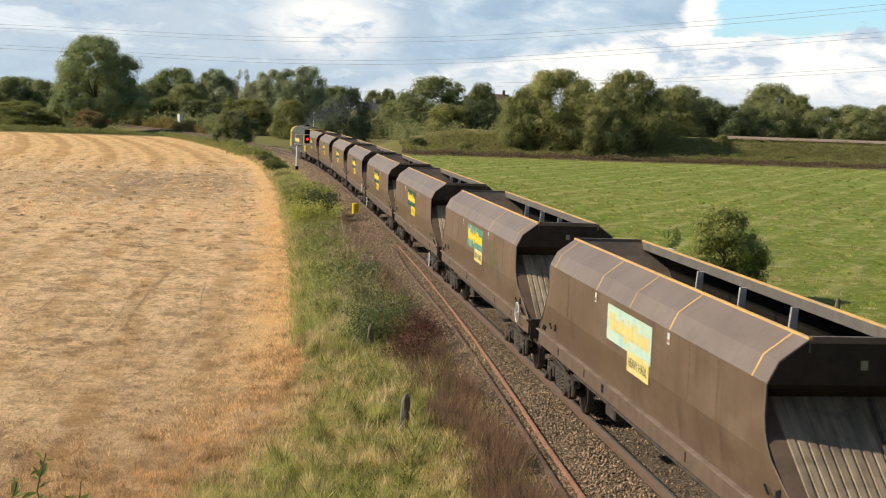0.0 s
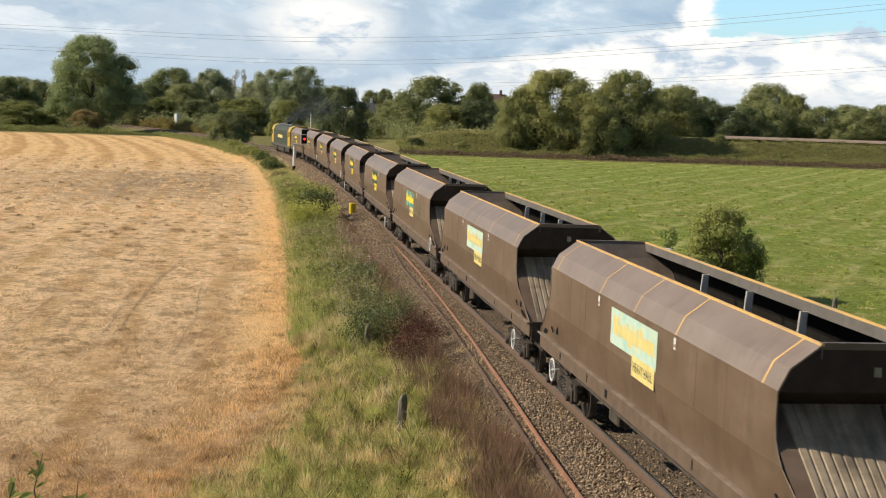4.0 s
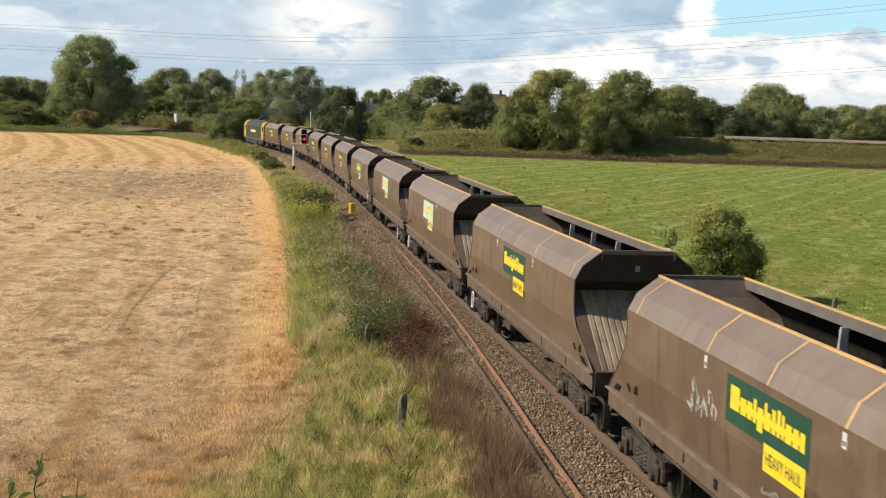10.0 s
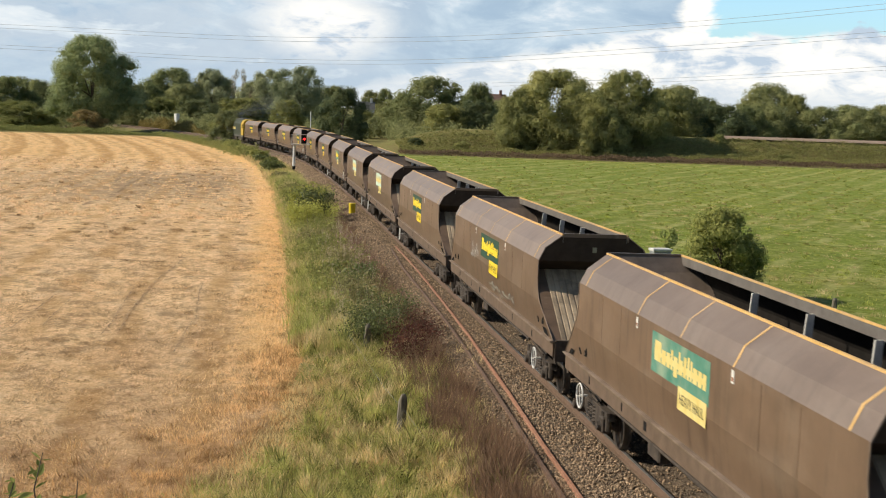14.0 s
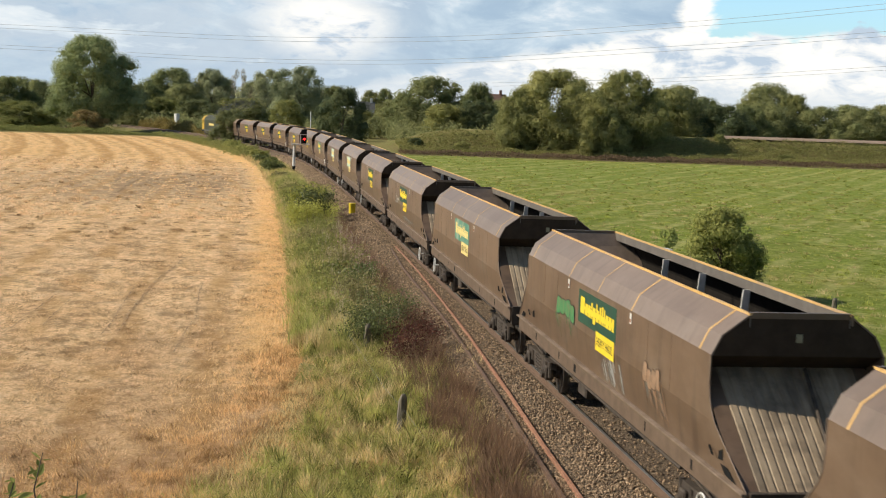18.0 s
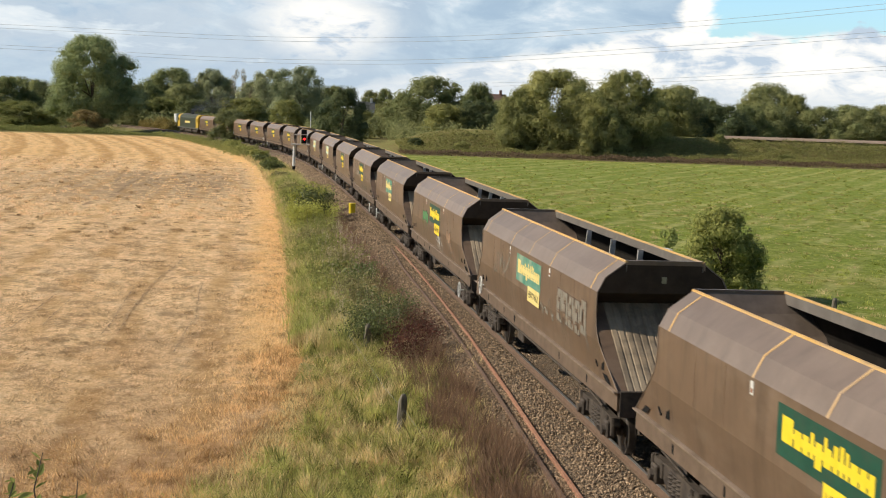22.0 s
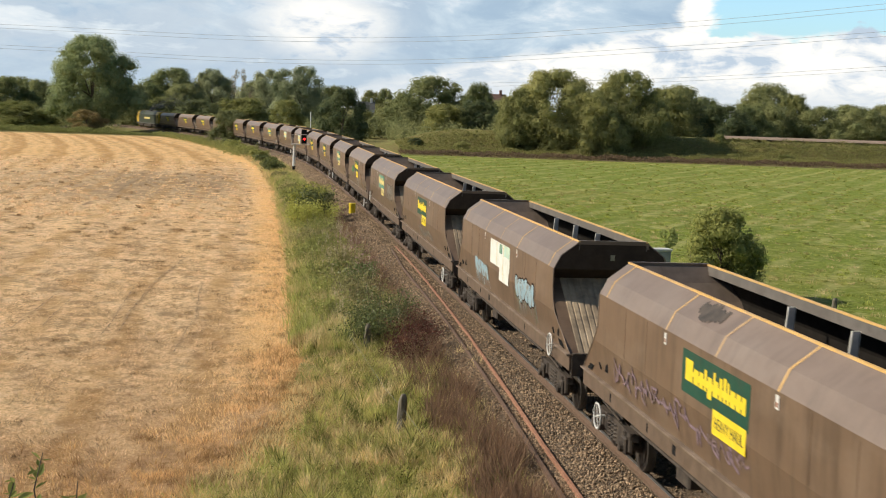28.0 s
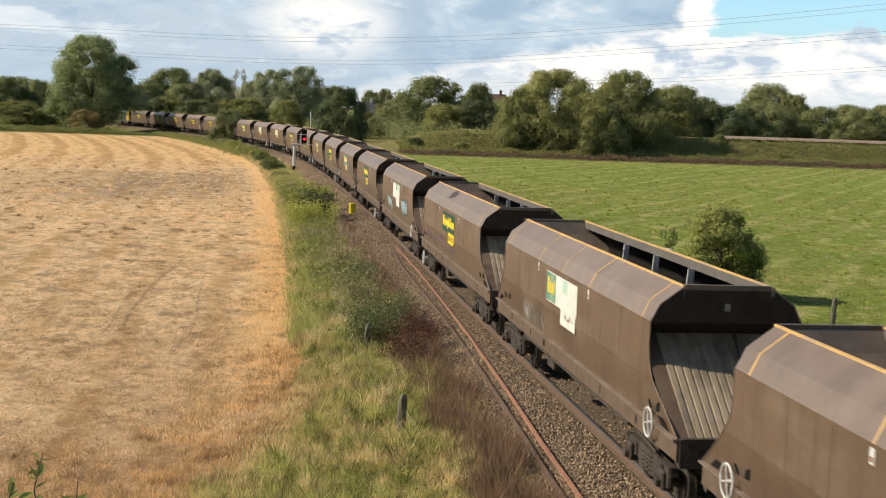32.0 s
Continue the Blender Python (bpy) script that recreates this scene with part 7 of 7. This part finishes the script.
def loose_shrub(s, d, h, wd, n, size, mat, seed, label):
    """A straggling shrub: thin stems fanning up, leaves strewn along them."""
    rnd = np.random.RandomState(seed)
    t = empty("shrub", label, "shrub")
    t.location = beside(s, d, float(ground_height(np.array(s), np.array(d))) - 0.05)
    bm = bmesh.new()
    tips = []
    for i in range(26):
        a, r, hh = rnd.rand() * 6.283, wd * 0.55 * rnd.rand() ** 0.6, h * rnd.uniform(0.5, 1.08)
        e = Vector((math.cos(a) * r, math.sin(a) * r, hh))
        b0 = Vector((e.x * 0.4, e.y * 0.4, 0))
        cyl(bm, b0, e, 0.012, 0.004, 4)
        tips.append((b0, e))
    part("branchwork", bm, M_bark, t)
    i = rnd.randint(0, len(tips), n)
    A, B = np.array([q[0] for q in tips])[i], np.array([q[1] for q in tips])[i]
    c = A + (B - A) * (rnd.rand(n) ** 0.6)[:, None] + rnd.normal(size=(n, 3)) * np.array([0.13, 0.13, 0.09]) * wd * 0.7
    c[:, 2] = np.abs(c[:, 2])
    nrm = rnd.normal(size=(n, 3)) + np.array([-0.3, -0.1, 0.7])
    nrm /= np.linalg.norm(nrm, axis=1)[:, None]
    t1 = np.cross(nrm, rnd.normal(size=(n, 3)))
    t1 /= np.linalg.norm(t1, axis=1)[:, None]
    t2 = np.cross(nrm, t1)
    sz = size * rnd.uniform(0.5, 1.3, n)[:, None]
    P = np.stack([c - t1 * sz, c - t2 * sz * 0.55 + nrm * sz * 0.25, c + t1 * sz, c + t2 * sz * 0.55 + nrm * sz * 0.25], 1).reshape(-1, 3)
    part("foliage", fast_mesh("foliage", P, np.arange(n * 4), 4, mat), None, t)


M_shrub_dark = leafy("dark_shrub_leaves", (0.02, 0.03, 0.011), (0.19, 0.22, 0.08), 0.45, 0.45, 0.25)
M_shrub_dark.node_tree.nodes["Principled BSDF"].inputs["Specular IOR Level"].default_value = 0.2
M_burgundy = leafy("burgundy_leaves", (0.04, 0.018, 0.016), (0.2, 0.085, 0.062))
loose_shrub(40.5, -4.5, 1.35, 1.9, 5200, 0.036, M_shrub_dark, 61, "straggling dark green bramble on the verge")
loose_shrub(42.8, -4.1, 1.5, 2.1, 5400, 0.036, M_shrub_dark, 62, "straggling dark green bramble on the verge")
loose_shrub(44.5, -3.9, 1.0, 1.7, 2200, 0.028, M_grey_leaf, 63, "dusty grey-green shrub on the verge")
loose_shrub(37.5, -3.6, 0.95, 1.6, 3600, 0.034, M_burgundy, 64, "withered burgundy dock beside the ballast")
loose_shrub(39.6, -3.4, 1.05, 1.6, 3600, 0.034, M_burgundy, 65, "withered burgundy dock beside the ballast")
SHRUBS = [(46, -5.4, 1.0, 1.5, 0), (48, -4.4, 1.35, 1.7, 1), (50.5, -5.2, 1.1, 1.7, 0), (52, -4.0, 1.3, 1.6, 2), (55, -5.1, 1.2, 1.9, 0), (58, -4.2, 1.35, 1.8, 1), (62.5, -5.3, 1.05, 2.0, 0), (66, -4.6, 1.1, 2.0, 0), (70, -5.1, 1.1, 2.2, 1), (74, -4.6, 1.3, 2.4, 0),
          (79, -4.7, 1.8, 2.6, 3), (84, -4.1, 2.1, 2.6, 2), (87, -4.7, 2.2, 2.8, 3), (92, -4.5, 1.9, 2.4, 0), (97, -4.7, 1.2, 2.0, 2), (104, -4.9, 0.9, 1.9, 0), (112, -5.0, 0.75, 1.8, 1), (122, -5.0, 0.7, 1.9, 0), (134, -5.1, 0.7, 2.0, 1), (150, -5.1, 1.0, 2.2, 2), (158, -4.9, 1.1, 2.0, 0), (172, -4.8, 0.9, 2.2, 2), (180, -4.6, 1.2, 2.4, 0), (196, -4.8, 1.2, 2.6, 0), (212, -4.6, 1.4, 3.2, 0)]
M_shrub_lime = leafy("lime_leaves", (0.14, 0.16, 0.03), (0.52, 0.52, 0.14), pass_through=0.45)
M_shrub_green = leafy("lineside_leaves", (0.07, 0.088, 0.024), (0.36, 0.37, 0.12))
for i, (s, d, h, wd, q) in enumerate(SHRUBS):
    loose_shrub(s, d, h, wd, 4600 if 76 < s < 98 else 2600, 0.022 + 0.0006 * s, (M_shrub_green, M_grey_leaf, M_shrub_dark, M_shrub_lime)[q], 80 + i, ("green nettles and brambles heaped on the verge", "dusty grey-green weeds heaped on the verge", "dark green shrub beside the ballast", "bright yellow-green shrub on the verge")[q])
loose_shrub(42.0, -3.15, 1.0, 1.4, 2600, 0.03, M_red_leaf, 66, "withered brown dock beside the ballast")


def exhaust_smoke():
    """Thin exhaust: rigid puffs of fine specks that trail from the locomotive's roof."""
    m = surf("exhaust_soot", (0.09, 0.1, 0.12), (0.16, 0.175, 0.2), 1.0, 1.0, spec=0.0)
    g = empty("exhaust_smoke", "thin blue-grey diesel exhaust over the locomotive", "smoke")
    rnd = np.random.RandomState(77)
    for i in range(12):
        f = i / 11
        n = 260
        c = rnd.normal(size=(n, 3)) * (0.35 + 1.0 * f) * np.array([1.0, 1.6, 0.8])
        nrm = rnd.normal(size=(n, 3))
        nrm /= np.linalg.norm(nrm, axis=1)[:, None]
        t1 = np.cross(nrm, rnd.normal(size=(n, 3)))
        t1 /= np.linalg.norm(t1, axis=1)[:, None]
        t2 = np.cross(nrm, t1)
        sz = rnd.uniform(0.025, 0.07, n)[:, None]
        P = np.stack([c - t1 * sz, c - t2 * sz, c + t1 * sz, c + t2 * sz], 1).reshape(-1, 3)
        o = part("puff", fast_mesh("puff", P, np.arange(n * 4), 4, m), None, g)
        o.location = (f * 4, 1.2 - f * 15, 4.4 + 2.2 * f ** 0.6)
    return g


smoke = exhaust_smoke()


# ================= the train's run =================
def run(t):
    """How far along the track the wagon numbered 0 stands at t seconds."""
    u = t - 16.0
    return -39.24 + u * (5.81322 + u * (0.0490323 + u * (-0.000210548 - 0.00000308819 * u)))


def on_track(s, reach=6.3):
    xa, ya, _ = line_at(s - reach)
    xb, yb, _ = line_at(s + reach)
    return Matrix.Translation(((xa + xb) / 2, (ya + yb) / 2, 0)) @ Matrix.Rotation(math.atan2(-(xb - xa), yb - ya), 4, "Z")


def motions():
    times = [i * 0.5 for i in range(65)]
    for k, w in WAGONS.items():
        walk(w, [(t, on_track(run(t) - k * PITCH)) for t in times])
    walk(loco, [(t, on_track(run(t) + 15 * PITCH + 8.95 + 10.65, 6.6)) for t in times])
    walk(smoke, [(t, on_track(run(t) + 15 * PITCH + 8.95 + 10.65, 6.6)) for t in times])
    # wheels roll with the distance covered, a little under a sixth of a turn from row to row
    beats = [i / 15 for i in range(481)]
    turns = [(t, Matrix.Rotation(-(run(t) - run(0)) / 0.46, 4, "X")) for t in beats]
    for thing in (*WAGONS.values(), loco):
        for o in thing.children:
            if o.name.startswith("wheelset"):
                walk(o, [(t, Matrix.Translation((0, o.location.y, 0.46)) @ m) for t, m in turns])


motions()
